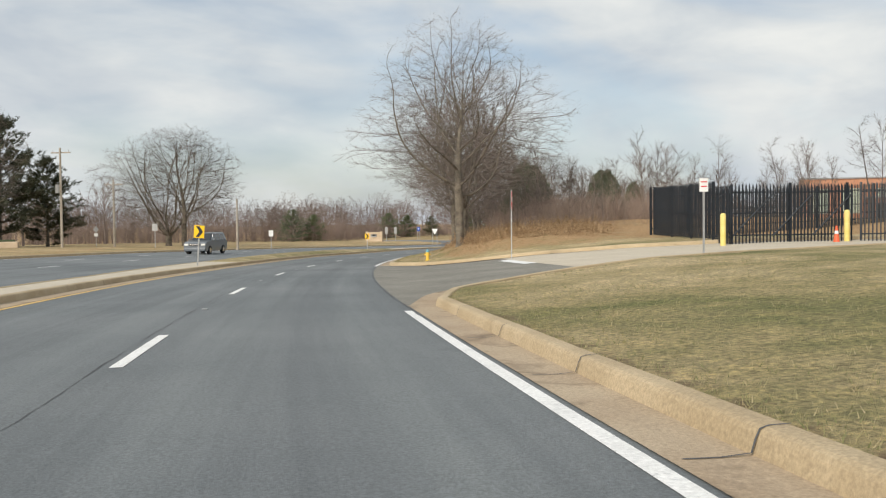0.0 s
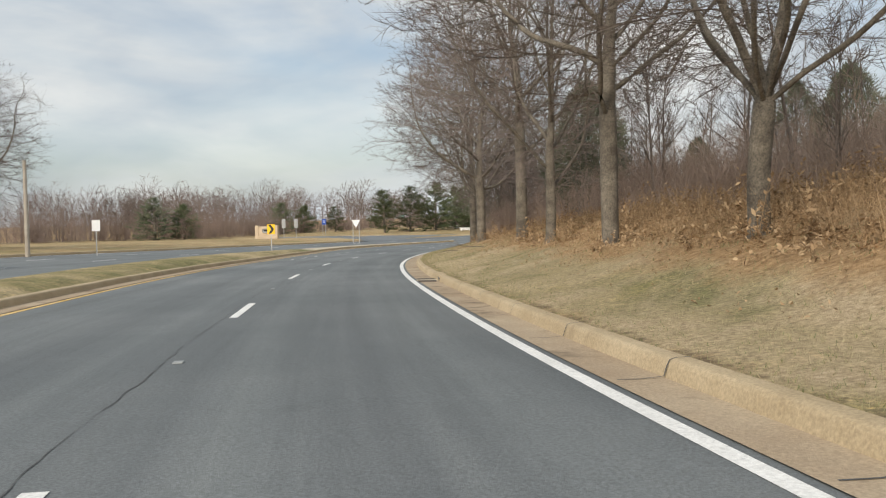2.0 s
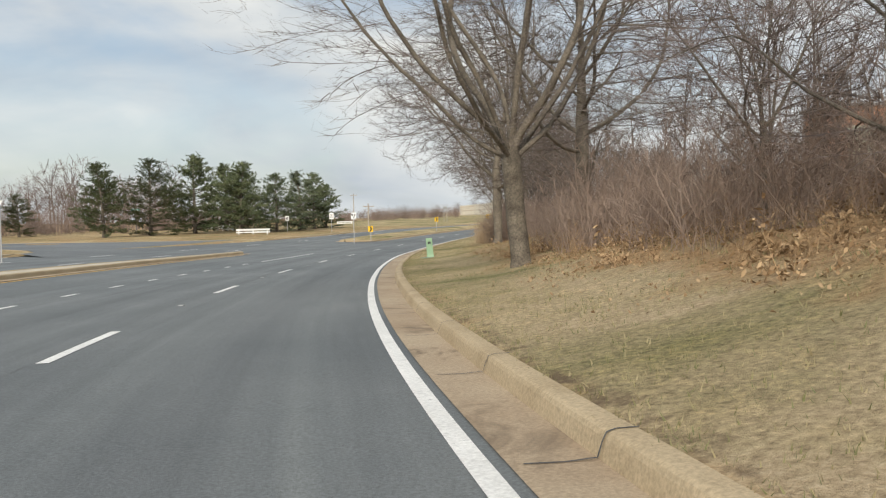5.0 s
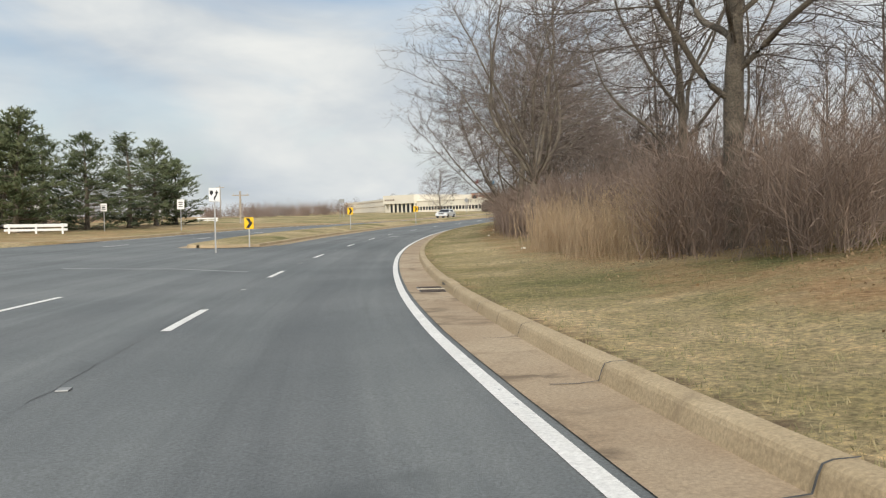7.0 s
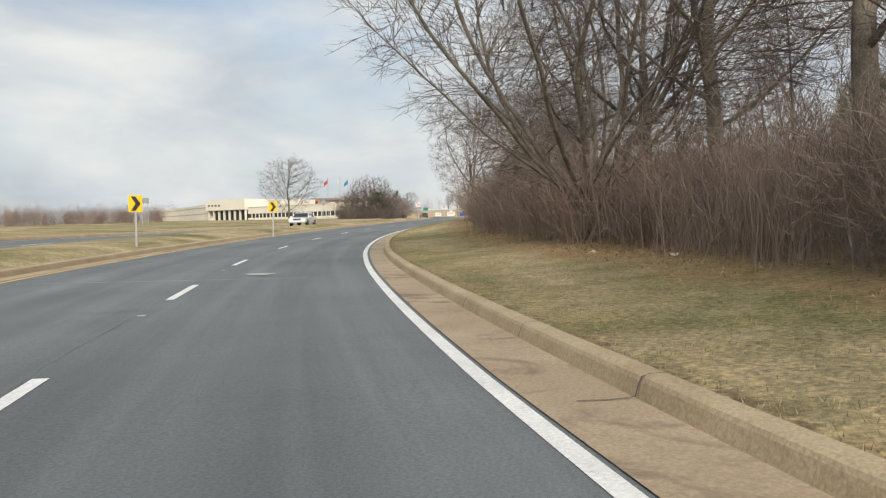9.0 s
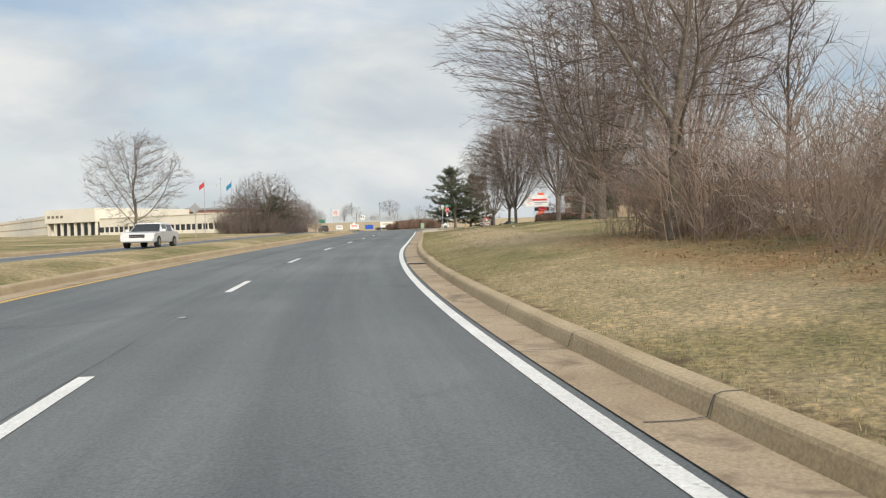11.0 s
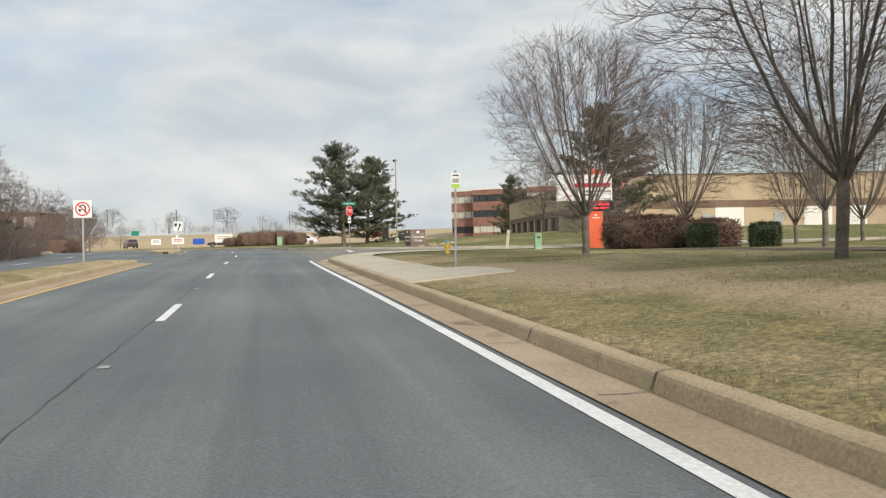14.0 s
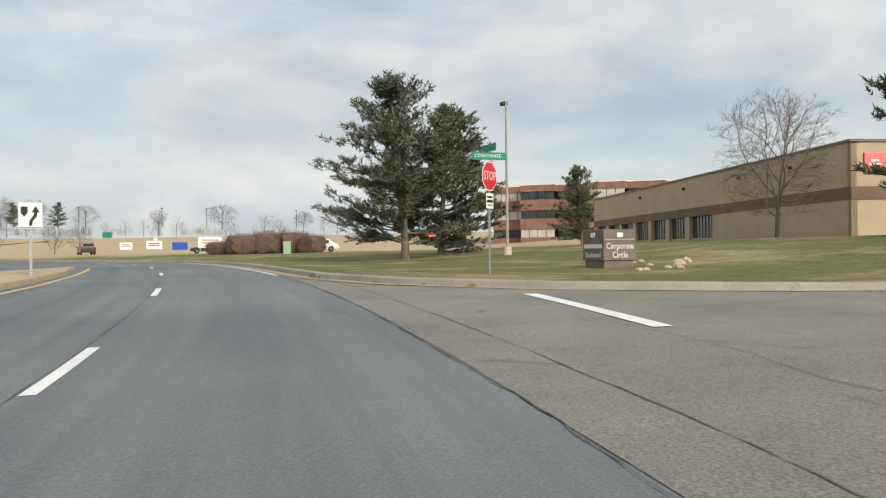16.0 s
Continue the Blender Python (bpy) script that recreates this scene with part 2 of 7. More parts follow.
def worn_asphalt(name, dark, light):
    """Asphalt with wheel tracks and streaks along the lanes; the mesh carries its place across and along the road."""
    m = material(name, dark, 0.82, light, 0.12, 0.3, 42, 0.45, stain=(0.35, 0.64, tuple(0.86 * v for v in dark)))
    tree = m.node_tree
    bsdf = tree.nodes["Principled BSDF"]
    base = bsdf.inputs["Base Color"].links[0].from_socket
    place = tree.nodes.new("ShaderNodeAttribute")
    place.attribute_name = "lane"
    axes = node(tree, "ShaderNodeSeparateXYZ", {"Vector": place.outputs["Vector"]})
    lanes = node(tree, "ShaderNodeMath", {0: axes.outputs["X"]}, operation="PINGPONG")
    lanes.inputs[1].default_value = 1.75
    share = node(tree, "ShaderNodeMath", {0: lanes.outputs[0]}, operation="DIVIDE")
    share.inputs[1].default_value = 1.75
    track = ramp(tree, share.outputs[0], [(0.0, (0.97,) * 3), (0.3, (1.02,) * 3), (0.5, (1.1, 1.1, 1.09)), (0.72, (1.0,) * 3), (1.0, (0.9, 0.9, 0.91))])
    drawn = node(tree, "ShaderNodeMapping", {"Vector": place.outputs["Vector"]}, i_Scale=(2.2, 0.06, 1.0))
    streak = node(tree, "ShaderNodeTexNoise", {"Vector": drawn.outputs[0]}, i_Scale=1.0, i_Detail=6.0, i_Roughness=0.65, i_Distortion=0.4)
    tone = ramp(tree, streak.outputs["Fac"], [(0.3, (0.84, 0.845, 0.85)), (0.5, (1.0,) * 3), (0.7, (1.16, 1.15, 1.13))])
    for factor in (track, tone):
        mul = node(tree, "ShaderNodeMix", data_type="RGBA", blend_type="MULTIPLY")
        mul.inputs[0].default_value = 1.0
        tree.links.new(base, mul.inputs[6])
        tree.links.new(factor.outputs[0], mul.inputs[7])
        base = mul.outputs[2]
    tree.links.new(base, bsdf.inputs["Base Color"])
    return m


M["worn_asphalt"] = worn_asphalt("worn_asphalt", (0.125, 0.14, 0.148), (0.18, 0.195, 0.2))


# ---- the road's own coordinates: s along it, n to the right of the lane dashes ----
_tail = np.arange(1, 101) * 2.0
_th = _h[-1] + np.radians(0.2 * np.minimum(_tail, 50) + 0.55 * np.clip(_tail - 50, 0, 110))
ROAD_X = np.r_[np.sin(_h[0]) * np.arange(80, 0, -2), LINE_X, LINE_X[-1] + np.cumsum(-np.sin(_th) * 2)]
ROAD_Y = np.r_[-np.cos(_h[0]) * np.arange(80, 0, -2), LINE_Y, LINE_Y[-1] + np.cumsum(np.cos(_th) * 2)]
ROAD_S = np.r_[-np.arange(80, 0, -2), LINE_S, LINE_S[-1] + _tail]
ROAD_H = np.r_[np.full(40, _h[0]), _h, _th]
DASH_S = [-80, 0, 10, 25, 37, 50, 62, 75, 86, 98, 110, 122, 140, 156, 168, 180, 192, 205, 225, 237, 250, 271, 284, 297, 306, 319, 332, 343, 354, 366, 550]
DASH_L = [-1.7, -1.7, -1.6, -1.45, -1.3, -1.25, -1.25, -1.65, -2.05, -2.35, -2.55, -2.7, -2.4, -1.95, -1.75, -1.6, -1.75, -1.95, -2.1, -1.9, -1.7, -1.35, -1.3, -1.3, -1.45, -1.6, -1.85, -1.95, -1.6, -1.45, -1.45]
_fine = np.arange(-80, 551, 1.0)
_l = np.convolve(np.pad(np.interp(_fine, DASH_S, DASH_L), 6, "edge"), np.ones(13) / 13, "valid")
# rise of the land to the right of the kerb, by s and by n
RISE_S = [-80, 30, 42, 50, 60, 75, 115, 135, 150, 170, 185, 240, 262, 300, 320, 345, 363, 372, 390, 420, 550]
RISE_N = [4.2, 6, 8, 10.5, 14, 20, 30, 45, 75]
RISE = [(0, .1, .2, .35, .5, .7, .9, 1.1, 1.2), (0, .12, .3, .5, .62, .75, .85, 1.0, 1.2), (0, .06, .25, .55, .9, 1.2, 1.1, 1.0, 1.2), (0, .12, .85, 1.4, 1.5, 1.3, 1.2, 1.3, 1.4),
        (0, .25, .85, 1.5, 2.0, 2.4, 2.3, 2.1, 2), (0, .4, .9, 1.5, 2.1, 2.6, 2.8, 2.5, 2), (0, .35, .9, 1.4, 1.9, 2.4, 2.8, 2.8, 2), (0, .15, .5, .9, 1.4, 2.1, 2.7, 3, 2.5),
        (0, .08, .5, 1.0, 1.5, 2, 2.6, 3, 2.5), (0, .06, .25, .6, 1.1, 1.7, 2.5, 3, 2.5), (0, .1, .25, .5, .7, 1, 1.2, 1.5, 1.5), (0, .1, .25, .5, .7, 1, 1.2, 1.5, 1.5), (0, .3, .6, .85, 1, 1, 1, 1.2, 1.5),
        (0, .3, .55, .8, .95, 1, 1, 1.2, 1.5), (0, .15, .3, .4, .5, .5, .5, .8, 1.2), (0, .08, .1, .1, .1, .08, .1, .3, .8), (0, .05, .06, .05, .03, 0, .05, .1, .3), (0, .03, .02, 0, -.06, .3, 1.1, 1.2, 1.2),
        (0, 0, -.05, -.08, 0, .4, 1.0, 1.1, 1), (0, 0, 0, .1, .2, .4, .6, .6, .5), (0,) * 9]


def rise(s, n):
    a, b = np.interp(s, RISE_S, range(len(RISE_S))), np.interp(n, RISE_N, range(len(RISE_N)))
    i, j = min(int(a), len(RISE_S) - 2), min(int(b), len(RISE_N) - 2)
    u, v = a - i, b - j
    return (RISE[i][j] * (1 - u) + RISE[i + 1][j] * u) * (1 - v) + (RISE[i][j + 1] * (1 - u) + RISE[i + 1][j + 1] * u) * v


def tilt_left(s, n):
    """The far carriageway lies a little higher along the bend."""
    return 0.03 * min(max(-n - 4.5, 0), 26) * np.interp(s, [-80, 0, 40, 240, 275, 550], [1, 1, 1, 1, 0, 0])


def at(s, n, up=0.0):
    """The place n metres right of the dashes, s metres along, up metres over the carriageway's level."""
    h = np.interp(s, ROAD_S, ROAD_H)
    off = np.interp(s, _fine, _l) + n
    x, y = np.interp(s, ROAD_S, ROAD_X) + math.cos(h) * off, np.interp(s, ROAD_S, ROAD_Y) + math.sin(h) * off
    return Vector((x, y, float(height_along(s)) + tilt_left(s, n) + up))


def along(x, y):
    """s and n of a place."""
    i = int(np.argmin((ROAD_X - x) ** 2 + (ROAD_Y - y) ** 2))
    dx, dy, c, d = x - ROAD_X[i], y - ROAD_Y[i], math.cos(ROAD_H[i]), math.sin(ROAD_H[i])
    s = ROAD_S[i] - dx * d + dy * c
    return s, dx * c + dy * d - np.interp(s, _fine, _l)


def far_edge(s):
    """n of the outer edge of the far carriageway."""
    return float(np.interp(s, [-80, 0, 40, 70, 100, 120, 165, 198, 215, 245, 275, 300, 346, 400, 550], [-17, -17.5, -19, -20, -20, -18.3, -18.6, -16.3, -15.2, -14.8, -13.8, -13.3, -13, -13.5, -13.5]))


def median_near(s):
    return float(np.interp(s, [-80, 0, 40, 60, 75, 95, 112, 122, 130, 140, 155, 172, 201, 204, 216, 228, 250, 275, 300, 346, 550], [-4.0, -4.0, -4.1, -4.3, -4.5, -4.7, -5.6, -6.6, -7.2, -7.6, -7.8, -7.5, -6.4, -4.6, -4.3, -4.0, -3.8, -3.6, -3.5, -3.4, -3.4]))


def median_far(s):
    return float(np.interp(s, [-80, 0, 30, 45, 60, 75, 95, 112, 122, 130, 140, 150, 172, 201, 204, 212, 250, 275, 290, 320, 346, 550], [-5.6, -5.7, -5.8, -6.5, -7.2, -8.0, -8.7, -8.4, -8.7, -9.0, -9.3, -9.2, -8.4, -8.2, -8.6, -9.0, -8.8, -8.0, -7.6, -7.0, -5.4, -5]))


DRIVE_NEAR = [(16, 4.1), (19, 4.8), (21.5, 7.5), (23.5, 11), (25.5, 15), (28, 21), (30, 27)]
DRIVE_FAR = [(46.5, 4.1), (44.5, 4.6), (42, 6.5), (39.5, 9.5), (37.5, 13), (37, 17), (38, 27)]
LANE_NEAR = [(341.6, 4.1), (344.8, 4.7), (347.3, 6.2), (349.2, 8.7), (350.6, 12.1), (351.5, 17), (352, 30), (353, 60)]
LANE_FAR = [(378, 4.1), (373, 4.3), (368, 5.5), (364.5, 8), (362.5, 12), (361.5, 17), (361.5, 30), (362, 60)]


def in_lane(near, far, s, n, grow):
    if n < 3.9 or n > near[-1][1]:
        return False
    a = np.interp(n, [q[1] for q in near], [q[0] for q in near])
    b = np.interp(n, [q[1] for q in far], [q[0] for q in far])
    return a - grow < s < b + grow


def ground(x, y):
    """The height of the land."""
    s, n = along(x, y)
    return land(s, n, x, y)


def land(s, n, x, y):
    base = float(height_along(s)) + tilt_left(s, n)
    if n > 4.25:
        z = base + 0.13 + rise(s, n)
        if in_lane(DRIVE_NEAR, DRIVE_FAR, s, n, 0.3) or in_lane(LANE_NEAR, LANE_FAR, s, n, 0.3):
            z -= 0.19
    elif n > far_edge(s) - 0.35:
        z = base - 0.08
    else:
        z = base + 0.13
    # the grassy hill past the end of the road
    d, b = math.hypot(x - 226, y - 232), math.degrees(math.atan2(x - 226, y - 232))
    if d > 118 and n > 6 or n < -40 and d > 118 and 30 < b < 130:
        k = min(max((d - 138) / 82, 0), 1) * (30 < b < 130)
        z += 6.5 * k * k * min(max((b - 30) / 14, 0), 1) * np.interp(b, [30, 50, 62, 72, 85, 130], [1.05, 1.05, 1.0, 0.85, 0.7, 0.5])
    return z


# ---- building blocks ----
def mesh_object(name, verts, faces, mat, parent=None, smooth=False, label=""):
    me = bpy.data.meshes.new(name)
    me.from_pydata([tuple(v) for v in verts], [], faces)
    me.materials.append(mat)
    if smooth:
        me.polygons.foreach_set("use_smooth", [True] * len(me.polygons))
    ob = new(name, me)
    if parent is not None:
        ob.parent = parent
    if label:
        tagged(ob, label)
    return ob


def part(name, bm, mat, parent=None, label=""):
    me = bpy.data.meshes.new(name)
    bm.normal_update()
    bm.to_mesh(me)
    bm.free()
    for one in (mat if isinstance(mat, list) else [mat]):
        me.materials.append(one)
    ob = new(name, me)
    if parent is not None:
        ob.parent = parent
    if label:
        tagged(ob, label)
    return ob


def thing(name, m, label, category, group=""):
    ob = new(name)
    ob.matrix_basis = m
    ob.empty_display_size = 0.2
    return tagged(ob, label, category, group)


def add_box(bm, center, size, turn=0.0, bevel=0.0):
    r = bmesh.ops.create_cube(bm, size=1.0, matrix=Matrix.Translation(center) @ Matrix.Rotation(turn, 4, "Z") @ Matrix.Diagonal((*size, 1)))
    if bevel:
        edges = list({e for v in r["verts"] for e in v.link_edges})
        bmesh.ops.bevel(bm, geom=edges, offset=bevel, segments=2, affect="EDGES", profile=0.5)
    return bm


def box(center, size, turn=0.0, bevel=0.0):
    return add_box(bmesh.new(), center, size, turn, bevel)


def add_rod(bm, a, b, r1, r2=None, sides=8, caps=True):
    a, b = Vector(a), Vector(b)
    d = b - a
    m = Matrix.Translation((a + b) / 2) @ d.to_track_quat("Z", "Y").to_matrix().to_4x4()
    bmesh.ops.create_cone(bm, cap_ends=caps, segments=sides, radius1=r1, radius2=r1 if r2 is None else r2, depth=d.length, matrix=m)
    return bm


def rod(a, b, r1, r2=None, sides=8):
    return add_rod(bmesh.new(), a, b, r1, r2, sides)


def plate(points, thick, y=0.0):
    """An upright plate in the x-z plane, its face towards -y."""
    bm = bmesh.new()
    front = [bm.verts.new((px, y, pz)) for px, pz in points]
    backs = [bm.verts.new((px, y + thick, pz)) for px, pz in points]
    bm.faces.new(front)
    bm.faces.new(backs[::-1])
    for i in range(len(points)):
        j = (i + 1) % len(points)
        bm.faces.new((front[i], backs[i], backs[j], front[j]))
    bmesh.ops.recalc_face_normals(bm, faces=bm.faces)
    return bm


def sweep(name, stations, mat, parent=None, label="", kind="structure"):
    """A surface through rows of points, one row a station."""
    w = len(stations[0])
    verts = [p for row in stations for p in row]
    faces = [(i * w + j, i * w + j + 1, (i + 1) * w + j + 1, (i + 1) * w + j) for i in range(len(stations) - 1) for j in range(w - 1)]
    ob = mesh_object(name, verts, faces, mat, parent)
    return tagged(ob, label, kind=kind if parent is None else "")


def steps(a, b, d):
    return np.linspace(a, b, max(2, int(round((b - a) / d)) + 1))


def bumps(s, n, p):
    """Humps of dead leaves and old bracken on the bank."""
    k = float(np.interp(n, [6.5, 8.5, 16, 22], [0, 1, 1, 0.4]) * np.interp(s, [42, 50, 125, 150], [0, 1, 1, 0]))
    return k * (0.22 * max(0, noise.noise((p.x * 0.8, p.y * 0.8, 4))) + 0.16 * noise.noise((p.x * 1.9, p.y * 1.9, 9))) if k else 0.0


# ---- ground: one sheet, fine along the road and reaching the horizon ----
def build_ground():
    right = [3.95, 4.22, 4.3, 4.4, 4.5, 4.62, 4.8] + list(np.arange(5.0, 14, 0.4)) + list(np.arange(14, 20, 0.8)) + [21, 23, 26, 30, 35, 41, 48, 56, 66]
    left = [0.3, -0.35, -1, -2, -4, -7, -11, -16, -23, -32, -44, -60]
    verts, faces, litter = [], [], []
    stations = np.r_[steps(-78, 13, 1)[:-1], steps(13, 50, 0.4)[:-1], steps(50, 338, 1)[:-1], steps(338, 381, 0.4)[:-1], steps(381, 500, 1)]
    for s in stations:
        f = far_edge(s)
        for n in [f + v for v in left[::-1]] + [-6.0] + right:
            p = at(s, n)
            verts.append((p.x, p.y, land(s, n, p.x, p.y) + 0.03 * (noise.noise((p.x * 0.35, p.y * 0.35, 0)) if n > 5 or n < f - 1 else 0) + bumps(s, n, p)))
            k = np.interp(n, [5.5, 7.5], [0, 1]) * np.interp(s, [40, 45, 55, 112, 150, 178, 200, 262, 275, 550], [0, 0.5, 0.55, 0.5, 0.42, 0.35, 0.42, 0.42, 0, 0])
            leaf = max(k, 0.35 * np.interp(n, [4.2, 5.2], [1, 0]) if 50 < s < 260 else 0)
            hill = 0.6 * np.interp(math.hypot(p.x - 226, p.y - 232), [110, 130], [0, 1]) if s > 380 and n > 6 else 0
            lawn = np.interp(s, [46, 52, 130, 150, 262, 270, 330, 340, 380], [0, 0.42, 0.36, 0.2, 0.2, 0.03, -0.02, -0.14, -0.15]) if n > 4 else 0.12
            patch = 0.62 * math.exp(-((n - 7.0 - 0.6 * noise.noise((s * 0.12, 3, 0))) / 1.5) ** 2) * np.interp(s, [262, 270, 325, 334], [0, 1, 1, 0])
            soil = np.interp(n, [4.2, 4.34, 4.55, 4.75], [0.1, 0.38, 0.24, 0]) if s < 352 else 0
            litter.append((leaf, max(hill, lawn + patch) if hill else lawn + patch, soil))
    w = len(left) + 1 + len(right)
    rows_n = len(stations)
    for i in range(rows_n - 1):
        for j in range(w - 1):
            faces.append((i * w + j, i * w + j + 1, (i + 1) * w + j + 1, (i + 1) * w + j))
    rim = [j for j in range(w)] + [i * w + w - 1 for i in range(1, rows_n)] + [(rows_n - 1) * w + j for j in range(w - 2, -1, -1)] + [i * w for i in range(rows_n - 2, 0, -1)]
    rim = rim[::6]
    cx, cy = 110.0, 150.0
    last = rim
    for k, drop in ((1.25, 0), (1.6, 0), (2.2, 0), (3.5, 0), (7, -1), (20, -4)):
        ring = []
        for q in rim:
            x, y = cx + (verts[q][0] - cx) * k, cy + (verts[q][1] - cy) * k
            ring.append(len(verts))
            verts.append((x, y, min(verts[q][2] if k < 1.3 else ground(x, y), 7.5) + drop - 0.25 * (k == 1.25)))
            litter.append((0.45 if x < 230 else 0.0, 0.6 if x > 230 else 0.2, 0.0))
        for i in range(len(rim)):
            j = (i + 1) % len(rim)
            faces.append((last[i], last[j], ring[j], ring[i]))
        last = ring
    ob = mesh_object("ground", verts, faces, M["turf"], smooth=True)
    layer = ob.data.color_attributes.new("litter", "FLOAT_COLOR", "POINT")
    layer.data.foreach_set("color", [c for v in litter for c in (*v, 1)])
    bm = bmesh.new()
    bm.from_mesh(ob.data)
    bmesh.ops.recalc_face_normals(bm, faces=bm.faces)
    if sum(f.normal.z for f in bm.faces) < 0:
        bmesh.ops.reverse_faces(bm, faces=bm.faces)
    bm.to_mesh(ob.data)
    bm.free()
    tagged(ob, "winter turf, green and straw, with leaf litter under trees", kind="structure")


build_ground()

# ---- carriageways ----
road_lines = [(s, n) for s in steps(-78, 500, 2) for n in np.r_[far_edge(s) + 0.02, np.linspace(far_edge(s) + 1, -4.5, 8), -2, 0, 1.8, 3.72]]
road = sweep("road", [[at(*q) for q in road_lines[i:i + 13]] for i in range(0, len(road_lines), 13)], M["worn_asphalt"], label="smooth grey asphalt of a divided road")
road.data.attributes.new("lane", "FLOAT_VECTOR", "POINT").data.foreach_set("vector", [v for s, n in road_lines for v in (n, s, 0.0)])


def kerb(name, line, inward, label, mat=None, gutter=True):
    """A kerb with its gutter pan along a line of (s, n); inward is the side, +1 or -1, to which the land rises."""
    rows_k, rows_g = [], []
    pts = [at(s, n, rise(s, n) if n > 4.2 else 0.0) for s, n in line]
    for i, p in enumerate(pts):
        t = (pts[min(i + 1, len(pts) - 1)] - pts[max(i - 1, 0)])
        t.z = 0
        t.normalize()
        side = Vector((t.y, -t.x, 0)) * inward
        up = Vector((0, 0, 1))
        wob = 0.008 * noise.noise((p.x * 1.3, p.y * 1.3, 1.7))
        low = 0.01 * noise.noise((p.x * 0.23, p.y * 0.23, 5.1))
        broad = float(np.interp(line[i][0], [140, 165, 205, 225], [0, 0.24, 0.22, 0])) if inward > 0 and line[i][1] > 4 else 0.0
        rows_g.append([p - side * (0.475 + broad + 0.4 * wob) + up * 0.012, p - side * 0.2 + up * (0.007 + 0.2 * low), p + side * 0.004 + up * 0.011])
        rows_k.append([p + up * -0.02, p + side * 0.004 + up * 0.015, p + side * 0.03 + up * 0.12, p + side * 0.045 + up * (0.148 + 0.5 * wob), p + side * 0.072 + up * (0.163 + wob), p + side * 0.11 + up * (0.168 + wob),
                       p + side * 0.2 + up * (0.17 + wob), p + side * (0.225 + wob) + up * 0.155, p + side * (0.235 + wob) + up * 0.02])
    if gutter:
        sweep(name.replace("kerb", "gutter"), rows_g, M["gutter"], label="stained tan concrete gutter pan beside the kerb")
    return sweep(name, rows_k, mat or M["concrete"], label=label)


def curve(pts, d=0.5):
    """Points of (s, n) rounded into a smooth line."""
    pts = np.array(pts, float)
    k = np.r_[0, np.cumsum(np.hypot(*np.diff(pts, axis=0).T))]
    u = np.arange(0, k[-1] + d / 2, d)
    raw = np.stack([np.interp(u, k, pts[:, 0]), np.interp(u, k, pts[:, 1])], 1)
    for _ in range(3):
        raw[1:-1] = (raw[:-2] + 2 * raw[1:-1] + raw[2:]) / 4
    return [tuple(q) for q in raw]


KERB = "tan concrete kerb with worn edges and dirty gutter"
kerb("kerb_1", [(s, 4.1) for s in steps(-78, 15, 1)] + curve(DRIVE_NEAR), 1, KERB)
kerb("kerb_2", curve(DRIVE_FAR[::-1]) + [(s, 4.1) for s in steps(47, 341, 1)] + curve(LANE_NEAR), 1, KERB)
kerb("kerb_3", curve(LANE_FAR[::-1]) + [(s, 4.1) for s in steps(379, 500, 1.5)], 1, "weathered grey concrete kerb along a side street", M["grey_concrete"])
kerb("kerb_4", [(s, far_edge(s)) for s in steps(-78, 161, 1.5)] + curve([(161.5, -18.6), (166, -19.2), (169.5, -21.5), (171.5, -25.5), (172.5, -32), (173, -42)]), -1, KERB)
kerb("kerb_5", curve([(181, -42), (183.5, -33), (187, -27), (192, -22.5), (198, -18.6), (205, -16)]) + [(s, far_edge(s)) for s in steps(206, 500, 1.5)], -1, KERB)
MOUTH = [(-16.4, 162, 205), (-18.6, 163.5, 199), (-19.4, 166.5, 196.5), (-21.5, 169.7, 193.3), (-25.5, 171.8, 188.4), (-32, 172.8, 184), (-42, 173.2, 181.2)]
sweep("street_mouth", [[at(s, n, 0.004 if n > -17 else 0.15) for s in np.linspace(a, b, 7)] for n, a, b in MOUTH], M["asphalt"], label="grey asphalt of a street mouth beyond the far carriageway")


def lane_surface(name, near, far, mat, label, cut0, cut1):
    rows_l = []
    for n in np.arange(max(cut0, 3.6), min(cut1, near[-1][1]), 0.5):
        a = np.interp(n, [q[1] for q in near], [q[0] for q in near])
        b = np.interp(n, [q[1] for q in far], [q[0] for q in far])
        rows_l.append([at(s, n, rise(s, n) + (0.011 if cut0 > 5 else 0.006)) for s in np.linspace(a - 0.05, b + 0.05, 9)])
    return sweep(name, rows_l, mat, label=label)


lane_surface("driveway", DRIVE_NEAR, DRIVE_FAR, M["old_asphalt"], "coarse worn grey asphalt of a driveway mouth", 3.6, 9.7)
lane_surface("driveway_apron", DRIVE_NEAR, DRIVE_FAR, M["pavement"], "pale concrete driveway up to the gate", 9.1, 27)
lane_surface("side_street", LANE_NEAR, LANE_FAR, M["old_asphalt"], "coarse worn grey asphalt of a side street", 3.6, 60)


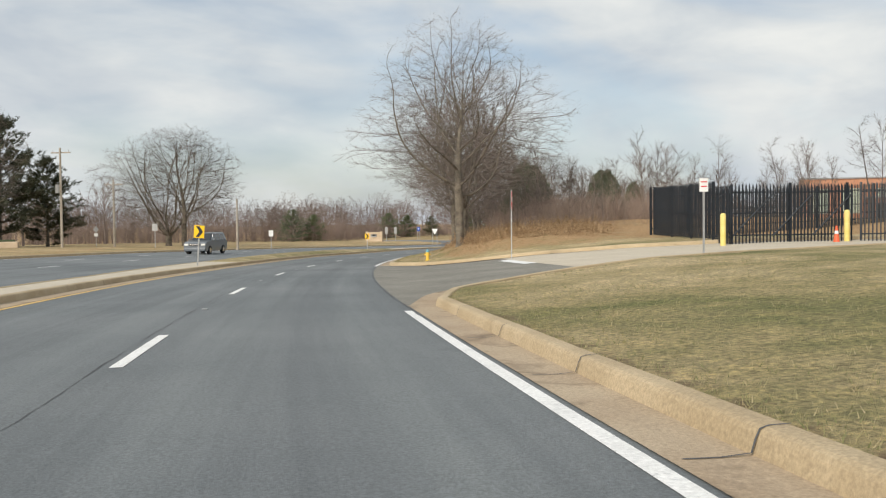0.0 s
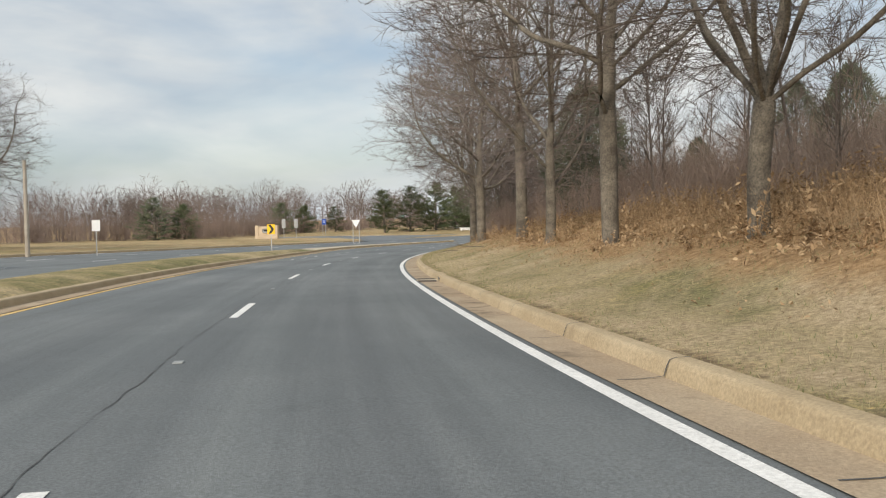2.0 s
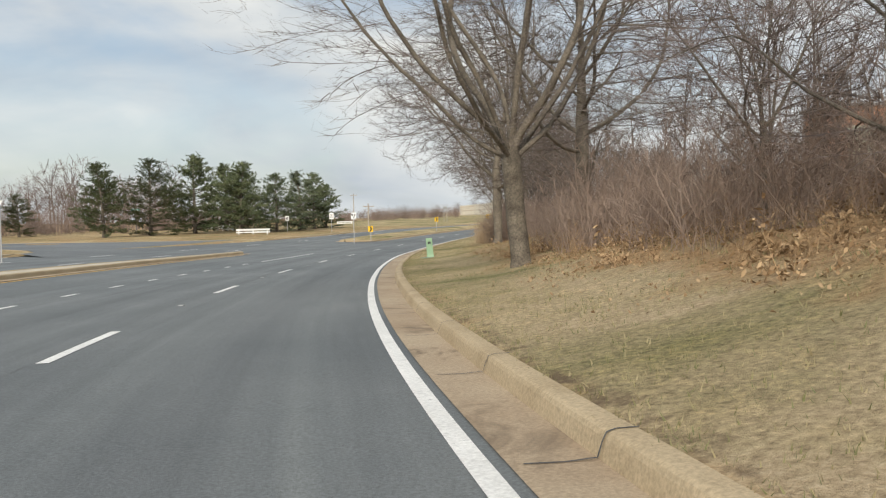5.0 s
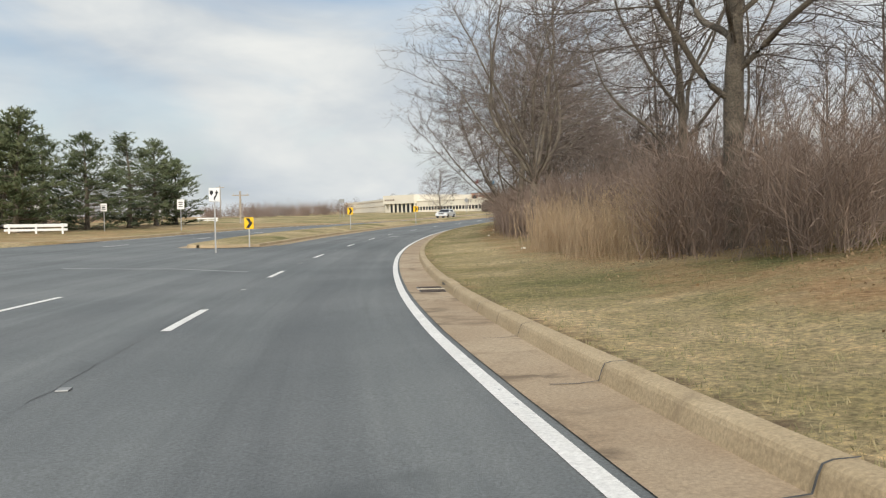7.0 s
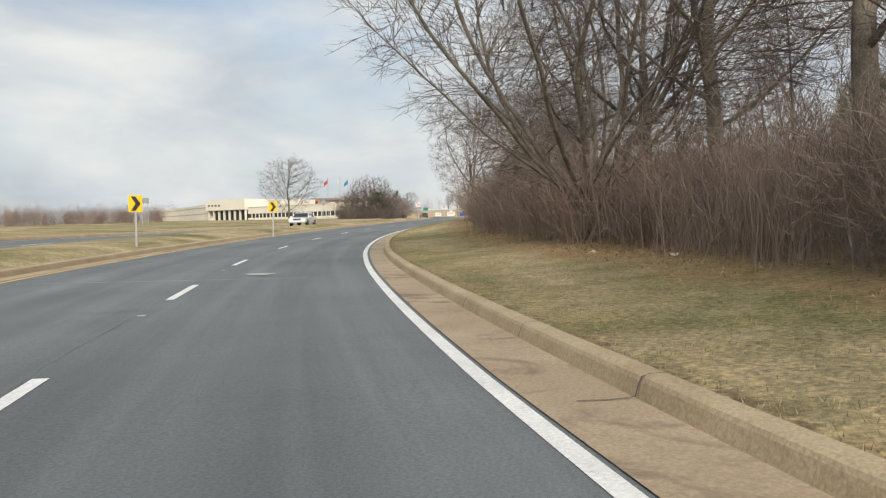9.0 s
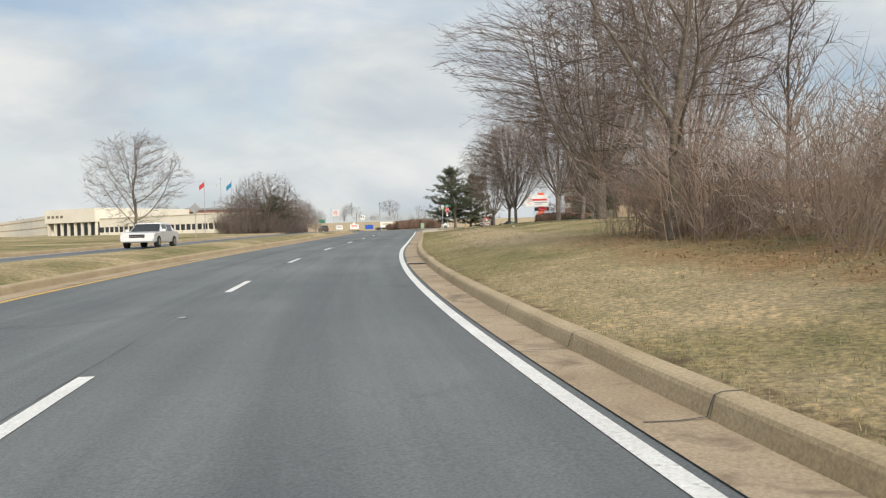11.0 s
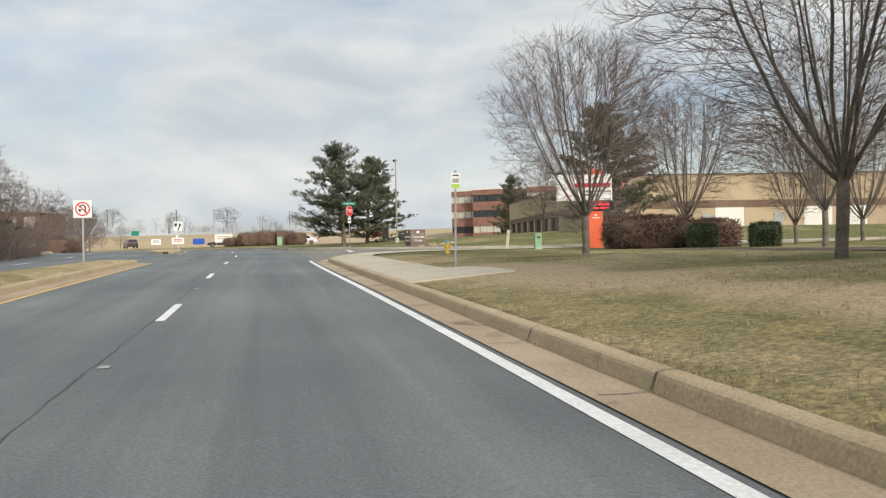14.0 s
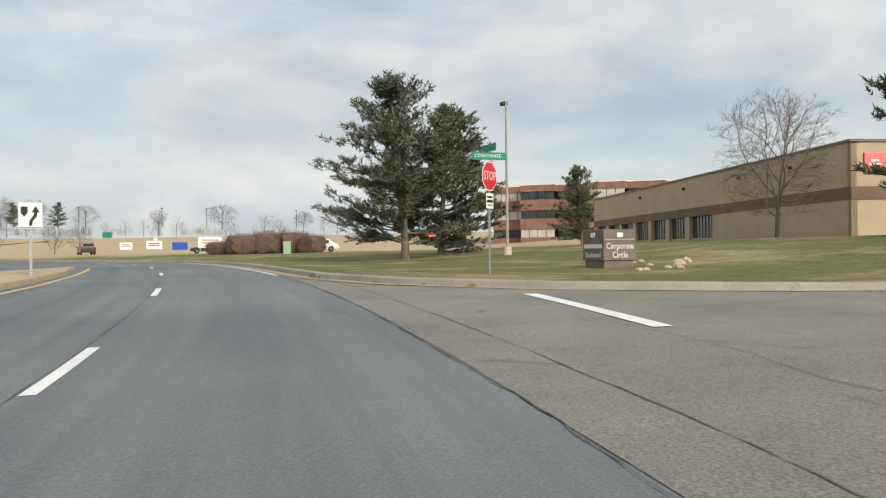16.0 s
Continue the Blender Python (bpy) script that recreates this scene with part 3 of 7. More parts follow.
def median(name, a, b, grass, round_a=False, round_b=False):
    """A raised strip between kerbs, rounded off where it ends at an opening."""
    def edges(s):
        n0, n1 = median_near(s) - 0.35, median_far(s)
        mid, half = (n0 + n1) / 2, (n0 - n1) / 2
        r = min(half, 2.6)
        for on, d in ((round_a, s - a), (round_b, b - s)):
            if on and d < r:
                half *= max(0.12, math.sqrt(max(0, 1 - (1 - d / r) ** 2)))
        return mid + half, mid - half

    line = np.r_[steps(a, a + 4, 0.25)[:-1], steps(a + 4, b - 4, 1)[:-1], steps(b - 4, b, 0.25)]
    kerb(name.replace("median", "median_kerb") + "a", [(s, edges(s)[0]) for s in line], -1, KERB)
    kerb(name.replace("median", "median_kerb") + "b", [(s, edges(s)[1]) for s in line], 1, KERB)
    rows_m = []
    for s in line:
        n0, n1 = edges(s)
        n0, n1 = n0 - min(0.23, (n0 - n1) * 0.3), n1 + min(0.22, (n0 - n1) * 0.3)
        rows_m.append([at(s, n, 0.155 + (0.2 if grass else 0.05) * math.sin(math.pi * u) ** 0.6 * min(1, (n0 - n1) / 3, (s - a) / 7, (b - s) / 7)) for u, n in ((v, n0 + (n1 - n0) * v) for v in (0, 0.12, 0.3, 0.5, 0.7, 0.88, 1))])
    return sweep(name, rows_m, M["turf"] if grass else M["pavement"], label="strip of winter grass between the carriageways" if grass else "tan concrete strip between the carriageways")


median("median_1", -78, 52, False)
median("median_2", 52, 118, True)
median("median_4", 118, 172, False, False, True)
median("median_3", 201, 346, True, True, True)


# ---- painted lines ----
def paint(name, s0, s1, n, width, mat, label, up=0.006, d=1.0, parent=None):
    n = n if callable(n) else (lambda s, v=n: v)
    return sweep(name, [[at(s, n(s) - width / 2, up), at(s, n(s) + width / 2, up)] for s in steps(s0, s1, d)], mat, parent, label)


paint("edge_line_1", -78, 15, 3.5, 0.14, M["white_line"], "white edge line")
paint("edge_line_2", 45, 344, lambda s: np.interp(s, [140, 165, 205, 225], [3.48, 3.25, 3.3, 3.48]), 0.14, M["white_line"], "white edge line")
paint("edge_line_3", 376, 480, 3.5, 0.14, M["white_line"], "white edge line")
paint("yellow_line_1", -78, 170, lambda s: median_near(s) + 0.2, 0.14, M["yellow_line"], "faded yellow edge line")
paint("yellow_line_2", 206, 345, lambda s: median_near(s) + 0.2, 0.14, M["yellow_line"], "faded yellow edge line")
paint("turn_line", 158, 173, -3.4, 0.14, M["white_line"], "white turn lane line")
DASHES = [-64, -51.9, -39.7, -27.5, -15.3, -3.1, 9, 21.3, 33.8, 46.2, 58.8, 71.8, 84.3, 97, 109.2, 120.5, 131.8, 143, 154.5, 166.3, 178.3, 190.3, 202.8, 212.7,
          222.5, 234.2, 246.3, 258.3, 270, 282, 294, 305.7, 317.7, 330, 342, 354, 366, 378.2, 390.4, 402.6, 414.8, 427, 439, 451]
for s0 in DASHES:
    paint("lane_dash", s0, s0 + 3.05, 0.0, 0.13, M["white_line"], "white lane dash")
for k in range(-6, 40):
    s0 = 18.0 + 12.2 * k
    for off in (3.7, 7.2):
        n = lambda s: far_edge(s) + off
        if s0 < 460 and far_edge(s0) + off < median_far(s0) - 1.5:
            paint("lane_dash", s0, s0 + 3.05, n, 0.13, M["white_line"], "white lane dash of the far carriageway")
for s0 in np.arange(96, 157, 3.6):
    paint("turn_dash", s0, s0 + 1.0, -3.4, 0.12, M["white_line"], "short white turn lane dash")
for s0, s1 in ((-78, 161), (207, 480)):
    paint("far_edge_line", s0, s1, lambda s: far_edge(s) + 0.55, 0.13, M["white_line"], "white edge line of the far carriageway")


# ---- plants ----
class Wood:
    """Collects tapered branches as tubes."""

    def __init__(self):
        self.v, self.f = [], []

    def tube(self, pts, radii, sides):
        """sides of 3 and more make a tube; 2 a thin flat twig that ends in a point."""
        base, n = len(self.v), len(pts)
        if sides == 2:
            w = (pts[-1] - pts[0]).orthogonal().normalized()
            for p, r in zip(pts[:-1], radii):
                self.v += [p + w * r, p - w * r]
            self.v.append(pts[-1])
            for i in range(n - 2):
                q = base + 2 * i
                self.f.append((q, q + 1, q + 3, q + 2))
            q = base + 2 * (n - 2)
            self.f.append((q, q + 1, q + 2))
            return
        for i, p in enumerate(pts):
            t = (pts[min(i + 1, n - 1)] - pts[max(i - 1, 0)]).normalized()
            a = t.orthogonal().normalized()
            b = t.cross(a)
            for k in range(sides):
                w = 2 * math.pi * k / sides
                self.v.append(p + (a * math.cos(w) + b * math.sin(w)) * radii[i])
        for i in range(n - 1):
            q = base + i * sides
            for k in range(sides):
                self.f.append((q + k, q + (k + 1) % sides, q + sides + (k + 1) % sides, q + sides + k))


def limb(rng, p, d, length, r, segs, bend, lift, tip=0.25):
    """Points and radii of a wavering branch; lift turns it up (or down) on its way."""
    pts, radii = [p.copy()], [r]
    for i in range(segs):
        d = (d + Vector((rng.gauss(0, bend), rng.gauss(0, bend), rng.gauss(0, bend) + lift))).normalized()
        p = p + d * (length / segs)
        pts.append(p.copy())
        radii.append(r * (1 - (1 - tip) * (i + 1) / segs))
    return pts, radii


def pick(pts, radii, u):
    i = min(int(u * (len(pts) - 1)), len(pts) - 2)
    f = u * (len(pts) - 1) - i
    return pts[i].lerp(pts[i + 1], f), radii[i] * (1 - f) + radii[i + 1] * f, (pts[i + 1] - pts[i]).normalized()


def aside(rng, d, angle, spin=None):
    a = d.orthogonal().normalized()
    a = Matrix.Rotation(rng.uniform(0, 2 * math.pi) if spin is None else spin, 3, d) @ a
    return (d * math.cos(angle) + a * math.sin(angle)).normalized()


def spread_at(profile, u):
    return np.interp(u, [q[0] for q in profile], [q[1] for q in profile])


def grown_tree(seed, tall, fork, low, half, profile, girth, leader=0.0, stems=0, lean=(0.3, 0.9), points=900, kill=0.55, step=0.32, up=0.1, keep=0.5, wander=0.14, twigs_a_node=1.7, twig=0.55, sprigs=2, thin=0.007):
    """A bare tree whose branches grow towards points spread through its crown. Gives its wood and its twigs."""
    rng = np.random.RandomState(seed)
    # the crown's points, with an uneven outline
    u = rng.rand(points * 6)
    u = u[rng.rand(len(u)) < spread_at(profile, u) ** 1.6][:points]
    ang = rng.uniform(0, 6.283, len(u))
    lobes = 1 + 0.16 * np.sin(2 * ang + 5 * u + seed) + 0.13 * np.sin(5 * ang - 9 * u + 2 * seed)
    r = half * spread_at(profile, u) * lobes * rng.uniform(0.02, 1, len(u)) ** 0.4
    goal = np.stack([r * np.cos(ang), r * np.sin(ang), low + (tall - low) * u], 1)
    pos, way, mum = [np.array((0, 0, -0.4))], [np.array((0, 0, 1.0))], [-1]
    heart = np.array((0, 0, low + 0.12 * (tall - low)))

    def outward(p):
        v = p - heart
        return v / (np.linalg.norm(v) + 0.5)

    def sprout(parent, d):
        d = d / np.linalg.norm(d)
        pos.append(pos[parent] + d * step)
        way.append(d)
        mum.append(parent)
        return len(pos) - 1

    top, d = 0, np.array((0, 0, 1.0))
    reach = max(fork, leader * tall)
    while pos[top][2] < reach:
        sway = 0.03 if pos[top][2] < fork else 0.09
        d = d + rng.normal(0, sway, 3) + (0, 0, 0.22)
        d = d / np.linalg.norm(d)
        top = sprout(top, d)
    spine = [i for i in range(1, len(pos)) if pos[i][2] > min(low, fork) * 0.9]
    for k in range(stems):
        # the main limbs: all along a leader, or bunched at the fork
        a, v = k * 2.4 + rng.normal(0, 0.3), (k + rng.rand()) / stems
        if leader:
            q = spine[min(int(v * len(spine)), len(spine) - 1)]
            t = lean[1] + (lean[0] - lean[1]) * v + rng.normal(0, 0.1)
        else:
            q, t = max(1, top - rng.randint(0, max(1, int(fork * 0.25 / step)) + 1)), lean[0] + (lean[1] - lean[0]) * math.sqrt(rng.rand())
        d = np.array((math.cos(a) * math.sin(t), math.sin(a) * math.sin(t), math.cos(t)))
        for _ in range(200):
            h = (pos[q][2] - low) / (tall - low)
            room = half * spread_at(profile, min(max(h, 0), 1)) * rng.uniform(0.66, 0.95)
            if h > 0.9 or math.hypot(pos[q][0], pos[q][1]) > room and h > 0.02:
                break
            d = d + rng.normal(0, wander * 0.75, 3) + (0, 0, up)
            d = d / np.linalg.norm(d)
            q = sprout(q, d)
    first = max(1, int(min(low, fork) * 0.85 / step))
    kids = np.zeros(60000, int)
    P = np.array(pos)
    dist = np.linalg.norm(goal[:, None] - P[None, first:], axis=2)
    near, far = dist.argmin(1) + first, dist.min(1)
    for _ in range(70):
        if not len(goal) or len(pos) > 12000:
            break
        ok = far < 2.4
        ray = (goal - P[near])[ok]
        ray /= np.linalg.norm(ray, axis=1)[:, None] + 1e-9
        live, where = np.unique(near[ok], return_inverse=True)
        pull = np.zeros((len(live), 3))
        np.add.at(pull, where, ray)
        pull /= np.linalg.norm(pull, axis=1)[:, None] + 1e-9
        begun = len(pos)
        for node, p in zip(live, pull):
            if kids[node] < 3:
                kids[node] += 1
                sprout(node, p + keep * way[node] * (kids[node] == 1) + rng.normal(0, wander, 3) + (0, 0, up) + 0.55 * outward(pos[node]))
        if len(pos) == begun:
            break
        P = np.array(pos)
        dist = np.linalg.norm(goal[:, None] - P[None, begun:], axis=2)
        best = dist.min(1)
        closer = best < far
        near = np.where(closer, dist.argmin(1) + begun, near)
        far = np.minimum(far, best)
        left = far > kill
        goal, near, far = goal[left], near[left], far[left]
    n = len(pos)
    children = [[] for _ in range(n)]
    for i in range(1, n):
        children[mum[i]].append(i)
    tips = sum(1 for c in children if not c)
    e = math.log(max(tips, 3)) / math.log(girth / 0.0065)
    load = np.zeros(n)
    for i in range(n - 1, -1, -1):
        if not children[i]:
            load[i] = 0.0065 ** e
        if i:
            load[mum[i]] += load[i]
    rad = load ** (1 / e)
    wood, twigs = Wood(), Wood()
    starts = [(0, -1)]
    while starts:
        i, root = starts.pop()
        pts, rr = ([Vector(pos[root])], [min(rad[root], rad[i] * 1.15)]) if root >= 0 else ([], [])
        while True:
            pts.append(Vector(pos[i]))
            rr.append(rad[i])
            if not children[i]:
                break
            order = sorted(children[i], key=lambda c: -rad[c])
            starts += [(c, i) for c in order[1:]]
            i = order[0]
        for j in range(1, len(pts) - 1):
            pts[j] = (pts[j - 1] + 2 * pts[j] + pts[j + 1]) / 4
        if root < 0:
            rr[0] *= 1.5
            rr[1] *= 1.2
        if rr[0] > 0.02:
            wood.tube(pts, rr, 9 if rr[0] > 0.09 else 5 if rr[0] > 0.04 else 3)
        elif len(pts) > 1:
            twigs.tube(pts, rr, 2)
    pr = random.Random(seed)
    for i in range(1, n):
        if rad[i] > 0.028 or pos[i][2] < low * 0.8:
            continue
        p, d = Vector(pos[i]), Vector(way[i])
        for _ in range(int(twigs_a_node + pr.random())):
            q = p + d * pr.uniform(-step, 0)
            nd = (aside(pr, d, pr.uniform(0.3, 0.85)) + Vector((0, 0, up + 0.06)) + 0.4 * Vector(outward(pos[i]))).normalized()
            length = twig * pr.uniform(0.5, 1.25)
            mid = q + nd * length * 0.5
            end = mid + (nd + Vector((pr.gauss(0, 0.2), pr.gauss(0, 0.2), pr.gauss(0.05, 0.2)))) * length * 0.5
            twigs.tube([q, mid, end], [thin, thin * 0.8], 2)
            for _ in range(sprigs):
                o = q.lerp(end, pr.uniform(0.25, 0.85))
                twigs.tube([o, o + (aside(pr, nd, pr.uniform(0.4, 0.9)) + Vector((0, 0, 0.1))) * length * pr.uniform(0.3, 0.6)], [thin * 0.75], 2)
    return wood, twigs


EGG = ((0, 0.5), (0.18, 0.9), (0.4, 1.0), (0.65, 0.85), (0.85, 0.55), (1, 0.15))
ROUND = ((0, 0.45), (0.25, 0.9), (0.5, 1.0), (0.75, 0.88), (0.92, 0.55), (1, 0.2))
VASE = ((0, 0.15), (0.22, 0.6), (0.45, 0.92), (0.62, 1.0), (0.8, 0.8), (0.92, 0.5), (1, 0.18))


def pine_mesh(seed, height=10.5, width=0.3, girth=0.2, first=0.12, gaps=0.25, needles=1.0):
    rng = random.Random(seed)
    wood, leaf = Wood(), Wood()
    pts, radii = limb(rng, Vector((0, 0, -0.4)), Vector((0, 0, 1)), height, girth, 10, 0.02, 0.02, 0.1)
    radii[0] *= 1.3
    wood.tube(pts, radii, 8)
    whorls = int(height * 2.3)
    for k in range(whorls):
        u = first + (0.99 - first) * (k + 0.5) / whorls
        reach = height * width * np.interp(u, [first, 0.25, 0.55, 0.85, 1], [0.75, 1.0, 0.82, 0.42, 0.1])
        for j in range(rng.randint(5, 7)):
            if rng.random() < gaps * 0.5:
                continue
            q, rr, dd = pick(pts, radii, min(u + rng.gauss(0, 0.012), 0.995))
            d = aside(rng, Vector((0, 0, 1)), np.interp(u, [0, 0.5, 1], [1.6, 1.35, 0.7]) + rng.gauss(0, 0.12))
            bp, br = limb(rng, q, d, reach * rng.uniform(0.55, 1.12), max(rr * 0.35, 0.02), 5, 0.1, 0.05, 0.2)
            wood.tube(bp, br, 3)
            for c in range(max(3, int(reach * 4.2 * needles) + 2)):
                v = rng.uniform(0.3, 1.0)
                p, r2, d2 = pick(bp, br, v)
                p = p + Vector((rng.gauss(0, 0.2), rng.gauss(0, 0.2), rng.gauss(0.03, 0.1)))
                axis = (d2 + Vector((rng.gauss(0, 0.5), rng.gauss(0, 0.5), rng.uniform(0.0, 0.8)))).normalized()
                for _ in range(10):
                    nd = aside(rng, axis, rng.uniform(0.2, 1.3))
                    o = p + axis * rng.uniform(-0.18, 0.18)
                    w = nd.orthogonal().normalized() * rng.uniform(0.024, 0.042)
                    b = len(leaf.v)
                    leaf.v += [o + w, o - w, o + nd * rng.uniform(0.2, 0.36)]
                    leaf.f.append((b, b + 1, b + 2))
    return wood, leaf


def juniper_mesh(seed, height=7.0, half=2.1):
    """A dense rounded juniper: short sprays thick over a spindle-shaped crown."""
    rng = random.Random(seed)
    wood, leaf = Wood(), Wood()
    pts, radii = limb(rng, Vector((0, 0, -0.3)), Vector((0, 0, 1)), height * 0.95, 0.13, 8, 0.03, 0.03, 0.15)
    wood.tube(pts, radii, 7)
    for k in range(1500):
        u = rng.random() ** 1.15
        a = rng.uniform(0, 6.283)
        r = half * np.interp(u, [0, 0.12, 0.35, 0.65, 0.88, 1], [0.45, 0.85, 1.0, 0.78, 0.4, 0.06]) * (1 + 0.16 * math.sin(3 * a + 7 * u + seed) + 0.12 * math.sin(7 * a - 11 * u))
        r *= rng.uniform(0.35, 1) ** 0.45
        p = Vector((r * math.cos(a), r * math.sin(a), height * (0.06 + 0.94 * u)))
        axis = Vector((math.cos(a) * 0.55, math.sin(a) * 0.55, rng.uniform(0.4, 1.2))).normalized()
        for _ in range(9):
            nd = aside(rng, axis, rng.uniform(0.05, 0.75))
            o = p + Vector((rng.gauss(0, 0.1), rng.gauss(0, 0.1), rng.gauss(0, 0.14)))
            w = nd.orthogonal().normalized() * rng.uniform(0.014, 0.03)
            b = len(leaf.v)
            leaf.v += [o + w, o - w, o + nd * rng.uniform(0.16, 0.34)]
            leaf.f.append((b, b + 1, b + 2))
    return wood, leaf


def bracken_mesh(seed, height=0.55):
    """A low heap of dead fronds with hanging leaflets."""
    rng = random.Random(seed)
    w = Wood()
    for k in range(13):
        d = aside(rng, Vector((0, 0, 1)), rng.uniform(0.2, 1.1))
        sp, sr = limb(rng, Vector((rng.gauss(0, 0.22), rng.gauss(0, 0.22), -0.05)), d, height * rng.uniform(0.8, 1.7), 0.006, 4, 0.2, -0.14, 0.4)
        w.tube(sp, sr, 2)
        for j in range(15):
            p, r, dd = pick(sp, sr, rng.uniform(0.15, 1))
            q = aside(rng, dd, rng.uniform(0.6, 1.4))
            side = q.orthogonal().normalized() * rng.uniform(0.012, 0.03)
            tip = p + (q + Vector((0, 0, rng.uniform(-0.7, 0.2)))) * rng.uniform(0.05, 0.13)
            b = len(w.v)
            w.v += [p, p.lerp(tip, 0.5) + side, tip, p.lerp(tip, 0.5) - side]
            w.f.append((b, b + 1, b + 2, b + 3))
    return w


def shrub_mesh(seed, height=2.2, stems=12, spread=0.5, density=1.0):
    rng = random.Random(seed)
    wood = Wood()
    for k in range(stems):
        d = aside(rng, Vector((0, 0, 1)), rng.uniform(0.05, spread))
        sp, sr = limb(rng, Vector((rng.gauss(0, 0.4), rng.gauss(0, 0.4), -0.1)), d, height * rng.uniform(0.55, 1.05), rng.uniform(0.006, 0.011), 3, 0.15, 0.02, 0.4)
        wood.tube(sp, sr, 2)
        for j in range(int(12 * density)):
            p, r2, d2 = pick(sp, sr, rng.uniform(0.1, 1))
            q = p + aside(rng, d2, rng.uniform(0.3, 1.1)) * height * rng.uniform(0.12, 0.34)
            wood.tube([p, q], [0.0055], 2)
    return wood


def sapling_mesh(seed, height=9.0, branches=26, twigs=15):
    """A thin young tree, light enough to stand by the hundred."""
    rng = random.Random(seed)
    wood = Wood()
    tp, tr = limb(rng, Vector((0, 0, -0.3)), Vector((0, 0, 1)), height, rng.uniform(0.07, 0.13), 5, 0.06, 0.03, 0.15)
    wood.tube(tp, tr, 3)
    for k in range(branches):
        u = rng.uniform(0.22, 0.98)
        p, r, d = pick(tp, tr, u)
        bp, br = limb(rng, p, aside(rng, d, rng.uniform(0.4, 1.1)), height * rng.uniform(0.2, 0.42) * (1.2 - 0.65 * u), max(r * 0.4, 0.02), 2, 0.15, 0.08, 0.4)
        wood.tube(bp, br, 2)
        for j in range(twigs):
            q, r2, d2 = pick(bp, br, rng.uniform(0.1, 1))
            wood.tube([q, q + aside(rng, d2, rng.uniform(0.3, 1.1)) * height * rng.uniform(0.05, 0.13)], [0.014], 2)
    return wood


def reed_mesh(seed, height=2.4):
    rng = random.Random(seed)
    w = Wood()
    for k in range(60):
        p = Vector((rng.gauss(0, 0.55), rng.gauss(0, 0.55), -0.1))
        sp, sr = limb(rng, p, aside(rng, Vector((0, 0, 1)), rng.uniform(0, 0.22)), height * rng.uniform(0.55, 1.05), 0.006, 3, 0.08, -0.015, 0.5)
        w.tube(sp, sr, 2)
        for j in range(3):
            q, r2, d2 = pick(sp, sr, rng.uniform(0.3, 1))
            tp, tr = limb(rng, q, aside(rng, d2, rng.uniform(0.2, 0.6)), 0.4, 0.007, 2, 0.1, -0.15, 0.3)
            w.tube(tp, tr, 2)
    return w


def to_mesh(name, wood, mat, smooth=False):
    me = bpy.data.meshes.new(name)
    me.from_pydata([tuple(v) for v in wood.v], [], wood.f)
    me.materials.append(mat)
    if smooth:
        me.polygons.foreach_set("use_smooth", [True] * len(me.polygons))
    return me


class Kind:
    """A tree's meshes, built once and shared."""

    def __init__(self, name, made, bark, leaf, crown):
        self.name, self.crown = name, crown
        self.meshes = to_mesh("trunk", made[0], bark, True), to_mesh(crown, made[1], leaf)
        self.size = max(v.z for v in made[0].v + made[1].v)

    def plant(self, x, y, tall, label, turn=0.0, sink=0.0, lean=(0, 0), wide=1.0, group=""):
        k = tall / self.size
        ob = thing(self.name, pose(x, y, ground(x, y) - sink, lean[0], lean[1], turn), label, "tree", group)
        for nm, me in zip(("trunk", self.crown), self.meshes):
            o = new(nm, me)
            o.parent = ob
            o.scale = (k * wide, k * wide, k)
        return ob


def scatter(name, bases, spots, mat, label, seed=1):
    """Uncountable plants as one object: copies of a few forms at (x, y, size)."""
    rng = np.random.RandomState(seed)
    vs, fs, off = [], [], 0
    arrays = [(np.array([tuple(v) for v in b.v]), b.f) for b in bases]
    packed = [(a, np.array([f if len(f) == 4 else (*f, f[2]) for f in fl])) for a, fl in arrays]
    for x, y, k in spots:
        a, fl = packed[rng.randint(len(packed))]
        w = rng.uniform(0, 6.283)
        r = np.array([[math.cos(w), -math.sin(w), 0], [math.sin(w), math.cos(w), 0], [0, 0, 1]])
        vs.append((a * k) @ r.T + (x, y, ground(x, y)))
        fs.append(fl + off)
        off += len(a)
    v, f = np.concatenate(vs), np.concatenate(fs)
    tri = f[:, 2] == f[:, 3]
    me = bpy.data.meshes.new(name)
    faces = [tuple(q[:3]) if t else tuple(q) for q, t in zip(f.tolist(), tri)]
    me.from_pydata(v.tolist(), [], faces)
    me.materials.append(mat)
    return tagged(new(name, me), label, kind="stuff")


OAKS = [Kind("oak_tree", grown_tree(s, 13.2, fk, lo, hw, EGG, g, ld, st, ln, 2300, 0.36, 0.3, 0.05, 0.7, 0.12, 1.7, 0.7), M["bark"], M["twig"], "crown") for s, fk, lo, hw, g, ld, st, ln in
        ((3, 3.2, 2.9, 5.8, 0.24, 0.85, 24, (0.3, 1.3)), (8, 2.3, 2.6, 5.2, 0.2, 0.0, 10, (0.15, 1.0)), (14, 4.0, 3.4, 5.0, 0.22, 0.8, 18, (0.3, 1.2)))]
RED_OAKS = [Kind("oak_tree", grown_tree(s, 12, fk, lo, hw, ROUND, g, ld, 16, (0.3, 1.15), 1600, 0.36, 0.3, 0.07, 0.7, 0.12, 1.7, 0.7), M["bark"], M["twig_red"], "crown") for s, fk, lo, hw, g, ld in
            ((21, 2.0, 1.8, 4.3, 0.17, 0.75), (25, 2.8, 2.4, 4.0, 0.18, 0.8))]
